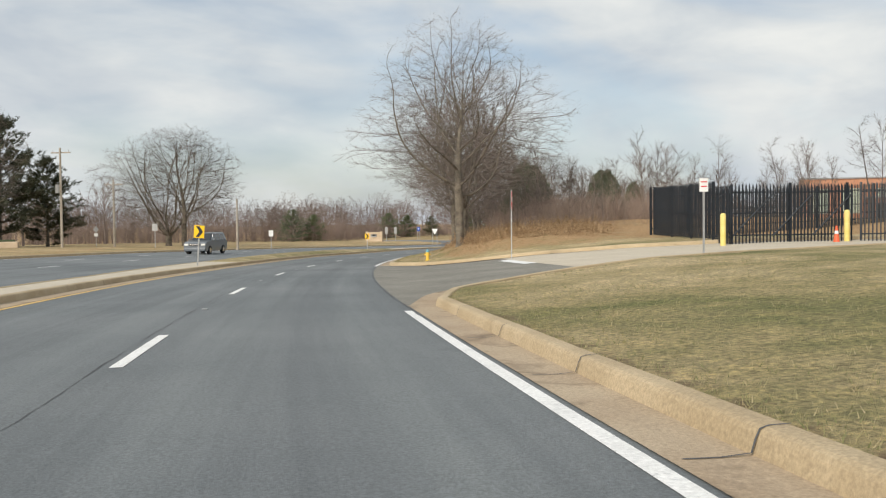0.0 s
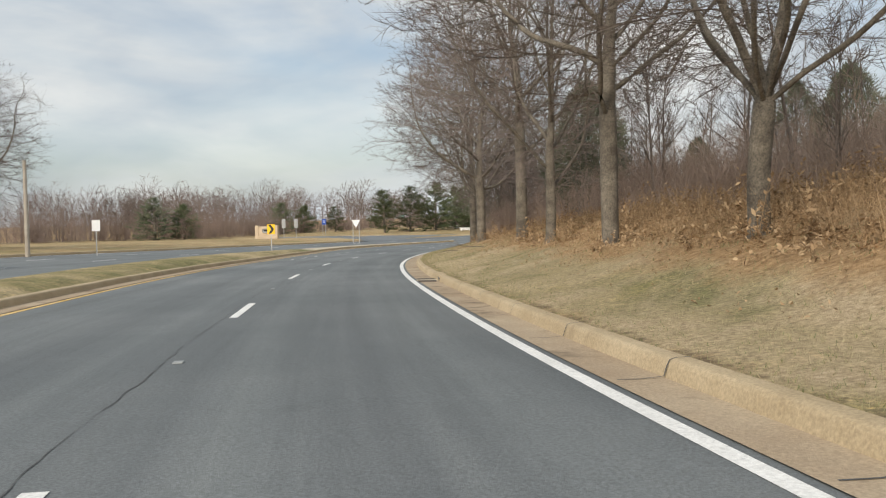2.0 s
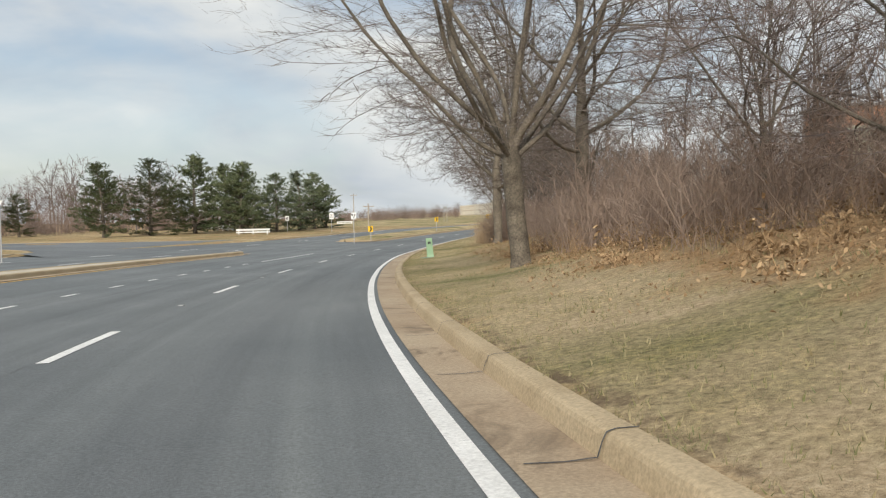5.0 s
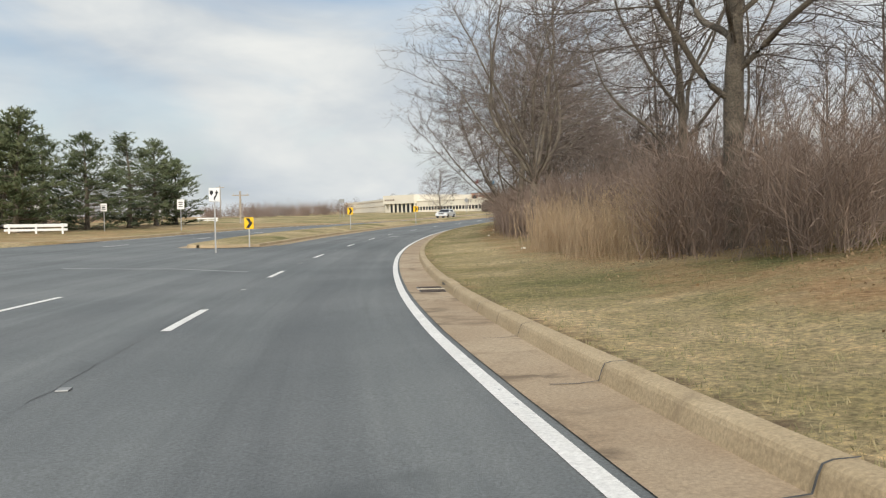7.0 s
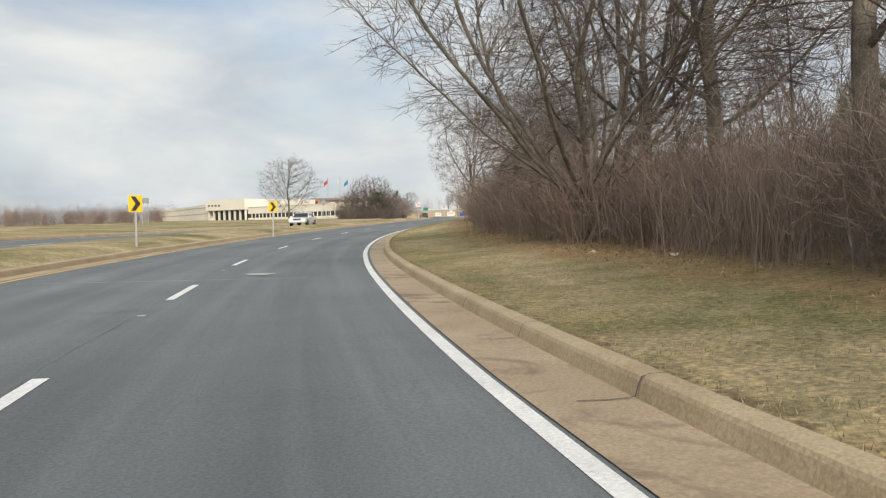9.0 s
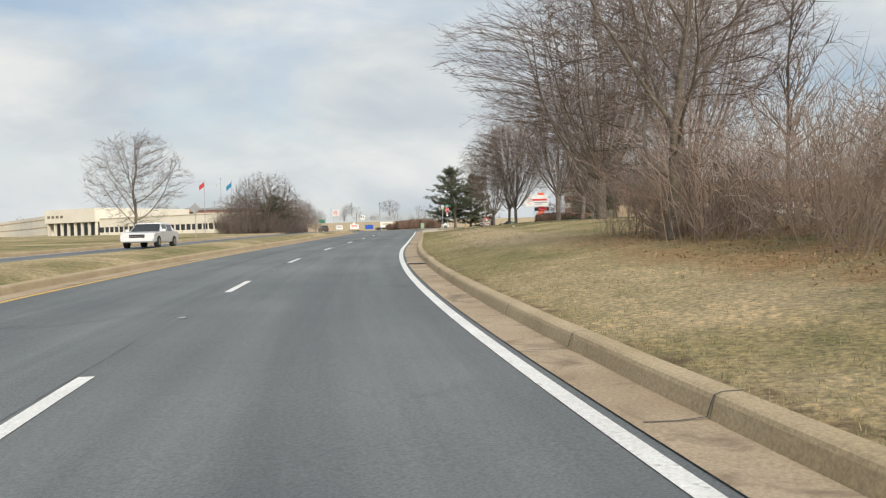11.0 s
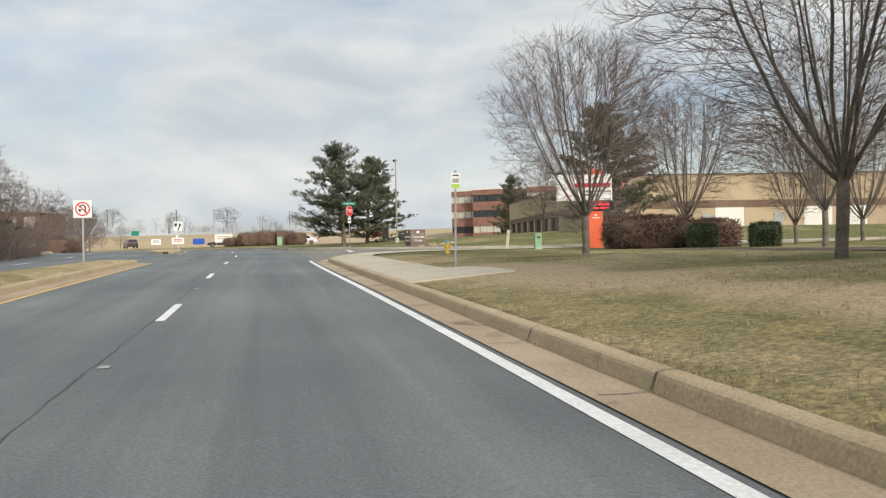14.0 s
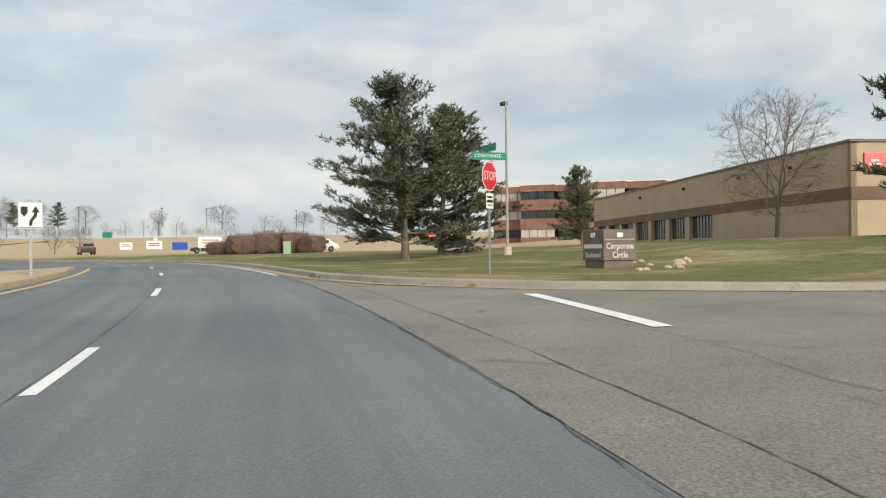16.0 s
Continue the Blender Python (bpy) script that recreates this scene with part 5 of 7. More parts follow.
# ---- more materials ----
M.update({
    "steel": material("steel", (0.42, 0.43, 0.43), 0.45, (0.5, 0.5, 0.5), 4, 0.15, 40, metal=0.6),
    "sign_back": material("sign_back", (0.3, 0.31, 0.31), 0.5, (0.38, 0.39, 0.39), 3, 0.1, 30, metal=0.4),
    "sign_white": material("sign_white", (0.75, 0.76, 0.75), 0.45, (0.82, 0.82, 0.8), 3),
    "sign_yellow": material("sign_yellow", (0.85, 0.5, 0.0), 0.45, (0.9, 0.56, 0.01), 3),
    "sign_black": material("sign_black", (0.012, 0.012, 0.014), 0.5),
    "sign_red": material("sign_red", (0.6, 0.015, 0.025), 0.45, (0.66, 0.03, 0.035), 3),
    "sign_green": material("sign_green", (0.0, 0.2, 0.13), 0.45, (0.01, 0.24, 0.15), 3),
    "sign_blue": material("sign_blue", (0.01, 0.07, 0.4), 0.45, (0.02, 0.1, 0.46), 3),
    "sign_pink": material("sign_pink", (0.72, 0.16, 0.17), 0.5, (0.76, 0.22, 0.22), 2),
    "cover_green": material("cover_green", (0.17, 0.26, 0.2), 0.7, (0.24, 0.33, 0.26), 3, 0.15, 30),
    "lime": material("lime", (0.35, 0.6, 0.06), 0.5),
    "orange": material("orange", (0.75, 0.12, 0.045), 0.5, (0.8, 0.15, 0.06), 1.5),
    "mint": material("mint", (0.25, 0.4, 0.25), 0.65, (0.33, 0.48, 0.32), 2, 0.12, 30, 0.1),
    "hydrant_yellow": material("hydrant_yellow", (0.78, 0.5, 0.06), 0.5, (0.84, 0.58, 0.1), 6, 0.1, 40),
    "hydrant_blue": material("hydrant_blue", (0.12, 0.32, 0.4), 0.5, (0.18, 0.4, 0.48), 6, 0.1, 40),
    "bollard_yellow": material("bollard_yellow", (0.72, 0.58, 0.16), 0.6, (0.8, 0.66, 0.25), 3, 0.1, 30),
    "fence_black": material("fence_black", (0.012, 0.016, 0.022), 0.45, (0.02, 0.026, 0.034), 3),
    "wood_pole": material("wood_pole", (0.3, 0.26, 0.21), 0.95, (0.42, 0.38, 0.32), 1.2, 0.3, 25, 0.4),
    "post_wood": material("post_wood", (0.45, 0.4, 0.31), 0.9, (0.52, 0.47, 0.38), 2, 0.2, 25, 0.3),
    "tan_wall": material("tan_wall", (0.44, 0.345, 0.23), 0.9, (0.5, 0.395, 0.265), 0.4, 0.12, 14, 0.2),
    "brown_band": material("brown_band", (0.16, 0.1, 0.07), 0.85, (0.21, 0.14, 0.1), 0.5, 0.15, 14),
    "coping": material("coping", (0.17, 0.13, 0.1), 0.7, (0.22, 0.17, 0.13), 0.5),
    "brick": material("brick", (0.22, 0.115, 0.085), 0.9, (0.3, 0.165, 0.125), 0.7, 0.25, 9, 0.2),
    "brick_pale": material("brick_pale", (0.42, 0.2, 0.12), 0.9, (0.5, 0.26, 0.16), 0.7, 0.2, 9, 0.2),
    "cream": material("cream", (0.72, 0.68, 0.58), 0.8, (0.78, 0.74, 0.64), 0.3, 0.08, 10),
    "white_door": material("white_door", (0.74, 0.72, 0.66), 0.7, (0.8, 0.78, 0.72), 0.5, 0.08, 10),
    "glass_dark": material("glass_dark", (0.025, 0.03, 0.034), 0.12, (0.05, 0.055, 0.06), 0.6),
    "glass_pale": material("glass_pale", (0.5, 0.48, 0.42), 0.25, (0.6, 0.57, 0.5), 0.6),
    "school_glass": material("school_glass", (0.42, 0.5, 0.4), 0.3, (0.52, 0.58, 0.46), 0.6),
    "roof_grey": material("roof_grey", (0.25, 0.25, 0.25), 0.9, (0.32, 0.32, 0.32), 0.4),
    "sign_stone": material("sign_stone", (0.16, 0.12, 0.1), 0.8, (0.21, 0.16, 0.135), 1.5, 0.15, 25, 0.2),
    "monument": material("monument", (0.46, 0.36, 0.25), 0.85, (0.55, 0.44, 0.32), 1.2, 0.2, 20, 0.2),
    "led": material("led", (1.0, 0.05, 0.06), 0.5, emit=2.2),
    "led_case": material("led_case", (0.02, 0.015, 0.015), 0.4),
    "hedge": material("hedge", (0.1, 0.06, 0.045), 0.95, (0.17, 0.11, 0.08), 1.0),
    "boxwood": material("boxwood", (0.045, 0.065, 0.03), 0.9, (0.08, 0.1, 0.045), 1.0),
    "mulch": material("mulch", (0.09, 0.06, 0.045), 0.95, (0.15, 0.1, 0.07), 1.5, 0.4, 20, 0.6),
    "paint_grey": material("paint_grey", (0.13, 0.15, 0.17), 0.3, coat=0.6),
    "paint_white": material("paint_white", (0.75, 0.76, 0.76), 0.3, coat=0.6),
    "paint_dark": material("paint_dark", (0.03, 0.032, 0.036), 0.3, coat=0.6),
    "chrome": material("chrome", (0.6, 0.6, 0.6), 0.2, metal=1.0),
    "rubber": material("rubber", (0.018, 0.018, 0.018), 0.85, (0.03, 0.03, 0.03), 8),
    "lamp_glass": material("lamp_glass", (0.75, 0.75, 0.7), 0.15),
    "tail_red": material("tail_red", (0.4, 0.01, 0.01), 0.2),
    "iron": material("iron", (0.06, 0.05, 0.045), 0.7, (0.1, 0.08, 0.065), 5, 0.2, 40, 0.2, metal=0.3),
    "flag_blue": material("flag_blue", (0.02, 0.22, 0.4), 0.8),
    "flag_pale": material("flag_pale", (0.5, 0.55, 0.62), 0.8),
    "flag_red": material("flag_red", (0.5, 0.06, 0.07), 0.8),
    "patch": material("patch", (0.34, 0.35, 0.35), 0.9, (0.46, 0.47, 0.47), 1.5, 0.3, 30, 0.3),
})


def lettering(words, size, deep=0.01):
    """A mesh of words in the x-z plane, facing -y, centred."""
    c = bpy.data.curves.new("lettering", "FONT")
    c.body, c.size, c.extrude, c.align_x, c.align_y = words, size, deep / 2, "CENTER", "CENTER"
    c.resolution_u = 2
    ob = bpy.data.objects.new("lettering", c)
    me = bpy.data.meshes.new_from_object(ob)
    me.transform(Matrix.Rotation(radians(90), 4, "X"))
    bpy.data.objects.remove(ob)
    return me


def words(text, size, mat, parent, x, y, z, deep=0.01, wide=1.0):
    me = lettering(text, size, deep)
    me.materials.append(mat)
    ob = new("lettering", me)
    ob.parent, ob.location, ob.scale = parent, (x, y, z), (wide, 1, 1)
    return ob


def heading_at(x, y):
    s, n = along(x, y)
    return math.degrees(np.interp(s, ROAD_S, ROAD_H))


def post_bm(h, r=0.03):
    bm = bmesh.new()
    add_box(bm, (0, 0.03, h / 2 - 0.2), (0.05, 0.012, h + 0.4))
    add_box(bm, (-0.028, 0.018, h / 2 - 0.2), (0.012, 0.03, h + 0.4))
    add_box(bm, (0.028, 0.018, h / 2 - 0.2), (0.012, 0.03, h + 0.4))
    return bm


def chevron_sign(x, y, centre=1.65, up=0.15, size=1.0, group="chevron signs round the bend", lean=0.0):
    s, n = along(x, y)
    ob = thing("chevron_sign", pose(x, y, at(s, n, up).z, 0, lean, heading_at(x, y)), "yellow chevron sign with a black arrow on a steel post", "road sign", group)
    part("post", post_bm(centre + 0.3), M["steel"], ob)
    w, h = 0.31 * size, 0.38 * size
    part("panel", plate([(-w, centre - h), (w, centre - h), (w, centre + h), (-w, centre + h)], 0.006), M["sign_yellow"], ob)
    outline = ((-0.2, -0.33), (0, -0.33), (0.24, 0), (0, 0.33), (-0.2, 0.33), (0.01, 0))
    part("arrow", plate([(px * size, centre + pz * size) for px, pz in outline], 0.004, -0.005), M["sign_black"], ob)
    return ob


for x, y in ((2.7, 45.2), (26.1, 105.7), (92.8, 177.8), (117.2, 195.2), (135.9, 204.3)):
    chevron_sign(x, y, 1.5 if x == 92.8 else 1.65, -0.2 if x == 92.8 else 0.15, 0.9 if x == 26.1 else 0.8, lean=4 if x == 2.7 else 0)


def plain_sign(x, y, w, h, centre, mat, label, posts=1, turn=0.0, name="road_sign", shape="rect", z=None, back=True, category="road sign"):
    """A flat sign on one or two posts; turn is added to the road's heading."""
    ob = thing(name, pose(x, y, ground(x, y) if z is None else z, 0, 0, heading_at(x, y) + turn), label, category)
    for k in range(posts):
        px = 0.0 if posts == 1 else (k - 0.5) * w * 0.7
        bm = post_bm(centre + h / 2)
        bmesh.ops.translate(bm, verts=bm.verts, vec=(px, 0, 0))
        part("post", bm, M["steel"], ob)
    if shape == "rect":
        pts = [(-w / 2, centre - h / 2), (w / 2, centre - h / 2), (w / 2, centre + h / 2), (-w / 2, centre + h / 2)]
    elif shape == "diamond":
        pts = [(0, centre - h / 2), (w / 2, centre), (0, centre + h / 2), (-w / 2, centre)]
    elif shape == "yield":
        pts = [(0, centre - h / 2), (w / 2, centre + h / 2), (-w / 2, centre + h / 2)]
    else:
        pts = [(w / 2 * math.cos(radians(22.5 + 45 * k)) / math.cos(radians(22.5)), centre + w / 2 * math.sin(radians(22.5 + 45 * k)) / math.cos(radians(22.5))) for k in range(8)]
    part("panel", plate(pts, 0.005), mat, ob)
    return ob


def bars(ob, mat, rows_b, w, x=0.0, y=-0.004, name="marking"):
    for z, share, thick in rows_b:
        part(name, plate([(x - w * share / 2, z - thick / 2), (x + w * share / 2, z - thick / 2), (x + w * share / 2, z + thick / 2), (x - w * share / 2, z + thick / 2)], 0.003, y), mat, ob)


# signs beyond the far carriageway
d = plain_sign(-4.6, 112, 0.75, 0.75, 2.0, M["sign_back"], "plain grey diamond warning sign on a steel post", shape="diamond")
part("plate", plate([(-0.25, 1.2), (0.25, 1.2), (0.25, 1.55), (-0.25, 1.55)], 0.004), M["sign_white"], d)
plain_sign(1.7, 77.7 + 22, 0.6, 0.75, 2.2, M["sign_back"], "grey rear of a rectangular road sign")
plain_sign(14.6, 105.4, 0.55, 0.7, 2.0, M["sign_white"], "small white rectangular road sign")
plain_sign(49.0, 149.4, 1.15, 1.0, 2.5, M["sign_white"], "white triangular yield sign seen from behind on two posts", posts=2, shape="yield")
b = plain_sign(57.6, 186.9, 0.75, 0.9, 2.4, M["sign_blue"], "blue information sign on two posts", posts=2)
bars(b, M["sign_white"], ((2.55, 0.5, 0.12), (2.3, 0.6, 0.06)), 0.75)
plain_sign(46.6, 172.8, 0.6, 1.3, 2.2, M["sign_back"], "plain grey rear of a tall road sign")
plain_sign(48.4, 172.6, 0.6, 1.3, 2.2, M["sign_back"], "plain grey rear of a tall road sign")
g = plain_sign(80.5, 207.0, 1.1, 0.24, 3.0, M["sign_green"], "green street name blade on a post", name="street_sign")
bars(g, M["sign_white"], ((3.0, 0.75, 0.08),), 1.1)
for x, y, w, h, c in ((104.7, 226, 0.6, 0.75, 1.9), (104.7, 201.8, 0.6, 0.8, 2.1), (108, 224, 0.45, 0.45, 1.4), (99, 203.5, 0.5, 0.6, 1.8)):
    q = plain_sign(x, y, w, h, c, M["sign_white"], "white road sign with dark markings")
    bars(q, M["sign_black"], ((c + h * 0.2, 0.6, 0.06), (c, 0.5, 0.08), (c - h * 0.22, 0.55, 0.05)), w)
plain_sign(165.5, 246.9, 0.95, 0.6, 2.9, M["sign_back"], "plain grey road sign on two tall posts", posts=2)
plain_sign(196, 245.0, 1.0, 1.0, 2.6, M["sign_back"], "plain grey diamond warning sign", shape="diamond")


def keep_right_sign(x, y, centre, size, label):
    w, h = size
    ob = plain_sign(x, y, w, h, centre, M["sign_white"], label)
    k = w / 0.9
    part("border", plate([(-w / 2 + 0.02, centre - h / 2 + 0.02), (w / 2 - 0.02, centre - h / 2 + 0.02), (w / 2 - 0.02, centre - h / 2 + 0.035), (-w / 2 + 0.02, centre - h / 2 + 0.035)], 0.003, -0.004), M["sign_black"], ob)
    part("island_mark", plate([(-0.36 * k, centre + 0.36 * k), (-0.36 * k, centre + 0.1 * k), (-0.23 * k, centre - 0.06 * k), (-0.1 * k, centre + 0.1 * k), (-0.1 * k, centre + 0.36 * k)], 0.003, -0.004), M["sign_black"], ob)
    pts = [(-0.06, -0.42), (0.06, -0.42), (0.08, -0.25), (0.24, -0.05), (0.26, 0.12), (0.36, 0.12), (0.2, 0.38), (0.04, 0.12), (0.14, 0.12), (0.12, 0.0), (-0.03, -0.2)]
    part("arrow", plate([(px * k, centre + pz * k) for px, pz in pts], 0.003, -0.004), M["sign_black"], ob)
    return ob


keep_right_sign(87.6, 173.6, 2.75, (0.5, 0.64), "white sign with a black curved arrow in a grass median")
keep_right_sign(246.9, 253.9, 1.95, (0.62, 0.72), "white sign with a black curved arrow on a concrete island")


def ring(r, w, z, y, sides=28, a0=0.0, a1=2 * math.pi):
    bm = bmesh.new()
    rows_r = []
    for k in range(sides + 1):
        a = a0 + (a1 - a0) * k / sides
        rows_r.append([bm.verts.new((rr * math.cos(a), y, z + rr * math.sin(a))) for rr in (r - w / 2, r + w / 2)])
    for p, q in zip(rows_r, rows_r[1:]):
        bm.faces.new((p[0], q[0], q[1], p[1]))
    return bm


u = plain_sign(217.3, 242.3, 0.68, 0.68, 2.35, M["sign_white"], "white no U-turn sign with a red ring on a steel post")
part("red_ring", ring(0.25, 0.05, 2.35, -0.006), M["sign_red"], u)
part("turn_arrow", ring(0.1, 0.05, 2.4, -0.004, 12, 0, math.pi), M["sign_black"], u)
part("arrow_leg", plate([(0.075, 2.2), (0.125, 2.2), (0.125, 2.4), (0.075, 2.4)], 0.002, -0.004), M["sign_black"], u)
part("arrow_head", plate([(-0.17, 2.34), (-0.1, 2.2), (-0.03, 2.34)], 0.002, -0.004), M["sign_black"], u)
bm = bmesh.new()
add_box(bm, (0, 0, 0), (0.5, 0.003, 0.045))
bmesh.ops.rotate(bm, verts=bm.verts, cent=(0, 0, 0), matrix=Matrix.Rotation(radians(45), 3, "Y"))
bmesh.ops.translate(bm, verts=bm.verts, vec=(0, -0.008, 2.35))
part("slash", bm, M["sign_red"], u)


def stop_sign(x, y, centre, label, turn=0.0, blades=True, z=None):
    ob = plain_sign(x, y, 0.76, 0.76, centre, M["sign_white"], label, shape="oct", turn=turn, name="stop_sign", z=z)
    k = 0.355
    part("red_face", plate([(k * math.cos(radians(22.5 + 45 * j)) / math.cos(radians(22.5)), centre + k * math.sin(radians(22.5 + 45 * j)) / math.cos(radians(22.5))) for j in range(8)], 0.003, -0.004), M["sign_red"], ob)
    words("STOP", 0.33, M["sign_white"], ob, 0, -0.008, centre, 0.003, 0.82)
    p = part("lower_plate", plate([(-0.19, centre - 0.85), (0.19, centre - 0.85), (0.19, centre - 0.45), (-0.19, centre - 0.45)], 0.004), M["sign_white"], ob)
    bars(ob, M["sign_black"], ((centre - 0.55, 0.7, 0.05), (centre - 0.66, 0.8, 0.07), (centre - 0.76, 0.6, 0.03)), 0.38, name="bar")
    if blades:
        for name, z, w, swing in (("street_blade", centre + 0.53, 1.0, -36), ("cross_blade", centre + 0.74, 0.85, 54)):
            blade = part(name, plate([(-w / 2, -0.1), (w / 2, -0.1), (w / 2, 0.1), (-w / 2, 0.1)], 0.004), M["sign_green"], ob, "green street name blade")
            blade.location, blade.rotation_euler = (0, 0, z), (0, 0, radians(swing))
            if name == "street_blade":
                words("CORPORATE", 0.14, M["sign_white"], blade, -0.04, -0.004, 0, 0.003, 0.95)
    return ob


stop_sign(248.0, 241.1, 2.6, "red stop sign with green street blades on a steel post", turn=42)
stop_sign(14.0, 32.9, 2.45, "stop sign seen from behind at a driveway", turn=77, blades=False)


def bus_stop(x, y):
    ob = thing("bus_stop_sign", pose(x, y, ground(x, y), 0, 1.0, heading_at(x, y) - 4), "white and green bus stop sign on a steel pole", "bus stop sign")
    part("pole", rod((0, 0.03, -0.3), (0, 0.03, 2.4), 0.026, sides=10), M["steel"], ob)
    part("panel", plate([(-0.115, 1.96), (0.115, 1.96), (0.115, 2.34), (-0.115, 2.34)], 0.006), M["sign_white"], ob)
    part("green_band", plate([(-0.105, 1.97), (0.105, 1.97), (0.105, 2.06), (-0.105, 2.06)], 0.003, -0.004), M["lime"], ob)
    part("bus_symbol", plate([(-0.08, 2.1), (0.08, 2.1), (0.08, 2.2), (-0.08, 2.2)], 0.003, -0.004), M["sign_back"], ob)
    bars(ob, M["sign_black"], ((2.28, 0.6, 0.03),), 0.25)
    return ob


bus_stop(207.6, 225.8)


def hydrant(x, y, label):
    ob = thing("fire_hydrant", pose(x, y, ground(x, y), 0, 0, 20) @ Matrix.Scale(0.78, 4), label, "fire hydrant", "fire hydrants")
    bm = bmesh.new()
    add_rod(bm, (0, 0, -0.1), (0, 0, 0.06), 0.15, 0.15, 14)
    add_rod(bm, (0, 0, 0.06), (0, 0, 0.5), 0.1, 0.105, 14)
    add_rod(bm, (0, 0, 0.5), (0, 0, 0.54), 0.135, 0.135, 14)
    part("barrel", bm, M["hydrant_yellow"], ob)
    for a in (0, 120, 240):
        c, d2 = math.cos(radians(a)), math.sin(radians(a))
        bm = rod((0.08 * c, 0.08 * d2, 0.38), (0.19 * c, 0.19 * d2, 0.38), 0.055, 0.055, 10)
        add_rod(bm, (0.19 * c, 0.19 * d2, 0.38), (0.22 * c, 0.22 * d2, 0.38), 0.07, 0.06, 6)
        part("nozzle", bm, M["hydrant_yellow"], ob)
    bm = bmesh.new()
    add_rod(bm, (0, 0, 0.54), (0, 0, 0.6), 0.12, 0.115, 14)
    add_rod(bm, (0, 0, 0.6), (0, 0, 0.7), 0.115, 0.05, 14)
    add_rod(bm, (0, 0, 0.7), (0, 0, 0.76), 0.03, 0.03, 6)
    part("bonnet", bm, M["hydrant_blue"], ob, "blue bonnet")
    return ob


hydrant(14.0, 43.9, "yellow fire hydrant with a blue cap by the kerb")
hydrant(222.3, 228.9, "yellow fire hydrant with a blue cap on the lawn")


def pedestal(x, y, h, w, lean, label, turn=0.0):
    ob = thing("utility_pedestal", pose(x, y, ground(x, y) - 0.03, 0, lean, turn), label, "utility box", "utility pedestals")
    bm = bmesh.new()
    add_box(bm, (0, 0, 0.06), (w * 1.15, w * 1.1, 0.14), bevel=0.02)
    part("base", bm, M["mint"], ob)
    part("case", box((0, 0, h * 0.5), (w, w * 0.85, h * 0.92), bevel=0.03), M["mint"], ob)
    for k in range(6):
        part("rib", box((0, 0, h * (0.14 + 0.14 * k)), (w * 1.06, w * 0.9, 0.035), bevel=0.008), M["mint"], ob)
    for k in (-1, 1):
        part("handle", box((k * w * 0.13, -w * 0.45, h * 0.78), (0.05, 0.03, 0.12)), M["sign_black"], ob)
    part("cap", box((0, 0, h * 0.985), (w * 1.06, w * 0.9, 0.06), bevel=0.02), M["mint"], ob)
    return ob


pedestal(63.68, 135.11, 0.9, 0.29, -4, "leaning mint green utility pedestal on the verge", -40)
pedestal(230.0, 225.9, 0.8, 0.33, 0, "mint green utility pedestal on the lawn", -70)
p = Vector((63.2, 134.8, 0))
lid = thing("utility_cover", pose(p.x, p.y, ground(p.x, p.y) - 0.01, 0, 0, 20), "flat round dull green utility cover in the grass", "utility cover")
part("cover", rod((0, 0, -0.05), (0, 0, 0.03), 0.32, 0.3, 20), M["cover_green"], lid)
mk = thing("marker_post", pose(231.3, 227.6, ground(231.3, 227.6), 0, 6, -70), "pale leaning marker post on the lawn", "marker post")
part("stake", box((0, 0, 0.45), (0.16, 0.06, 1.1), bevel=0.015), M["post_wood"], mk)


def bollard(x, y):
    ob = thing("bollard", pose(x, y, ground(x, y), 0, 0, 0), "yellow steel bollard beside a gate", "bollard", "gate bollards")
    bm = rod((0, 0, -0.2), (0, 0, 1.3), 0.11, 0.11, 16)
    add_rod(bm, (0, 0, 1.3), (0, 0, 1.36), 0.11, 0.05, 16)
    part("tube", bm, M["bollard_yellow"], ob)


bollard(22.1, 30.5)
bollard(27.5, 29.7)
cone = thing("traffic_cone", pose(26.7, 29.4, ground(26.7, 29.4)), "faded orange traffic cone beside a bollard", "traffic cone")
part("base", box((0, 0, 0.02), (0.36, 0.36, 0.04), bevel=0.01), M["orange"], cone)
part("body", rod((0, 0, 0.04), (0, 0, 0.72), 0.13, 0.035, 14), M["orange"], cone)
part("band", rod((0, 0, 0.4), (0, 0, 0.52), 0.085, 0.067, 14), M["sign_white"], cone, "pale reflective band")
sp = plain_sign(17.8, 25.6, 0.3, 0.45, 2.35, M["sign_white"], "small white sign on a thin steel pole on the lawn")
bars(sp, M["sign_red"], ((2.45, 0.7, 0.04), (2.3, 0.7, 0.04)), 0.3)


# ---- black pale fence with its sliding gate ----
def pale_mesh(h):
    bm = bmesh.new()
    add_box(bm, (0, 0, h / 2), (0.055, 0.03, h))
    r = bmesh.ops.create_cone(bm, cap_ends=True, segments=4, radius1=0.03, radius2=0.002, depth=0.12, matrix=Matrix.Translation((0, 0, h + 0.06)) @ Matrix.Rotation(radians(45), 4, "Z"))
    me = bpy.data.meshes.new("pale")
    bm.to_mesh(me)
    bm.free()
    me.materials.append(M["fence_black"])
    return me


PALE = pale_mesh(2.35)


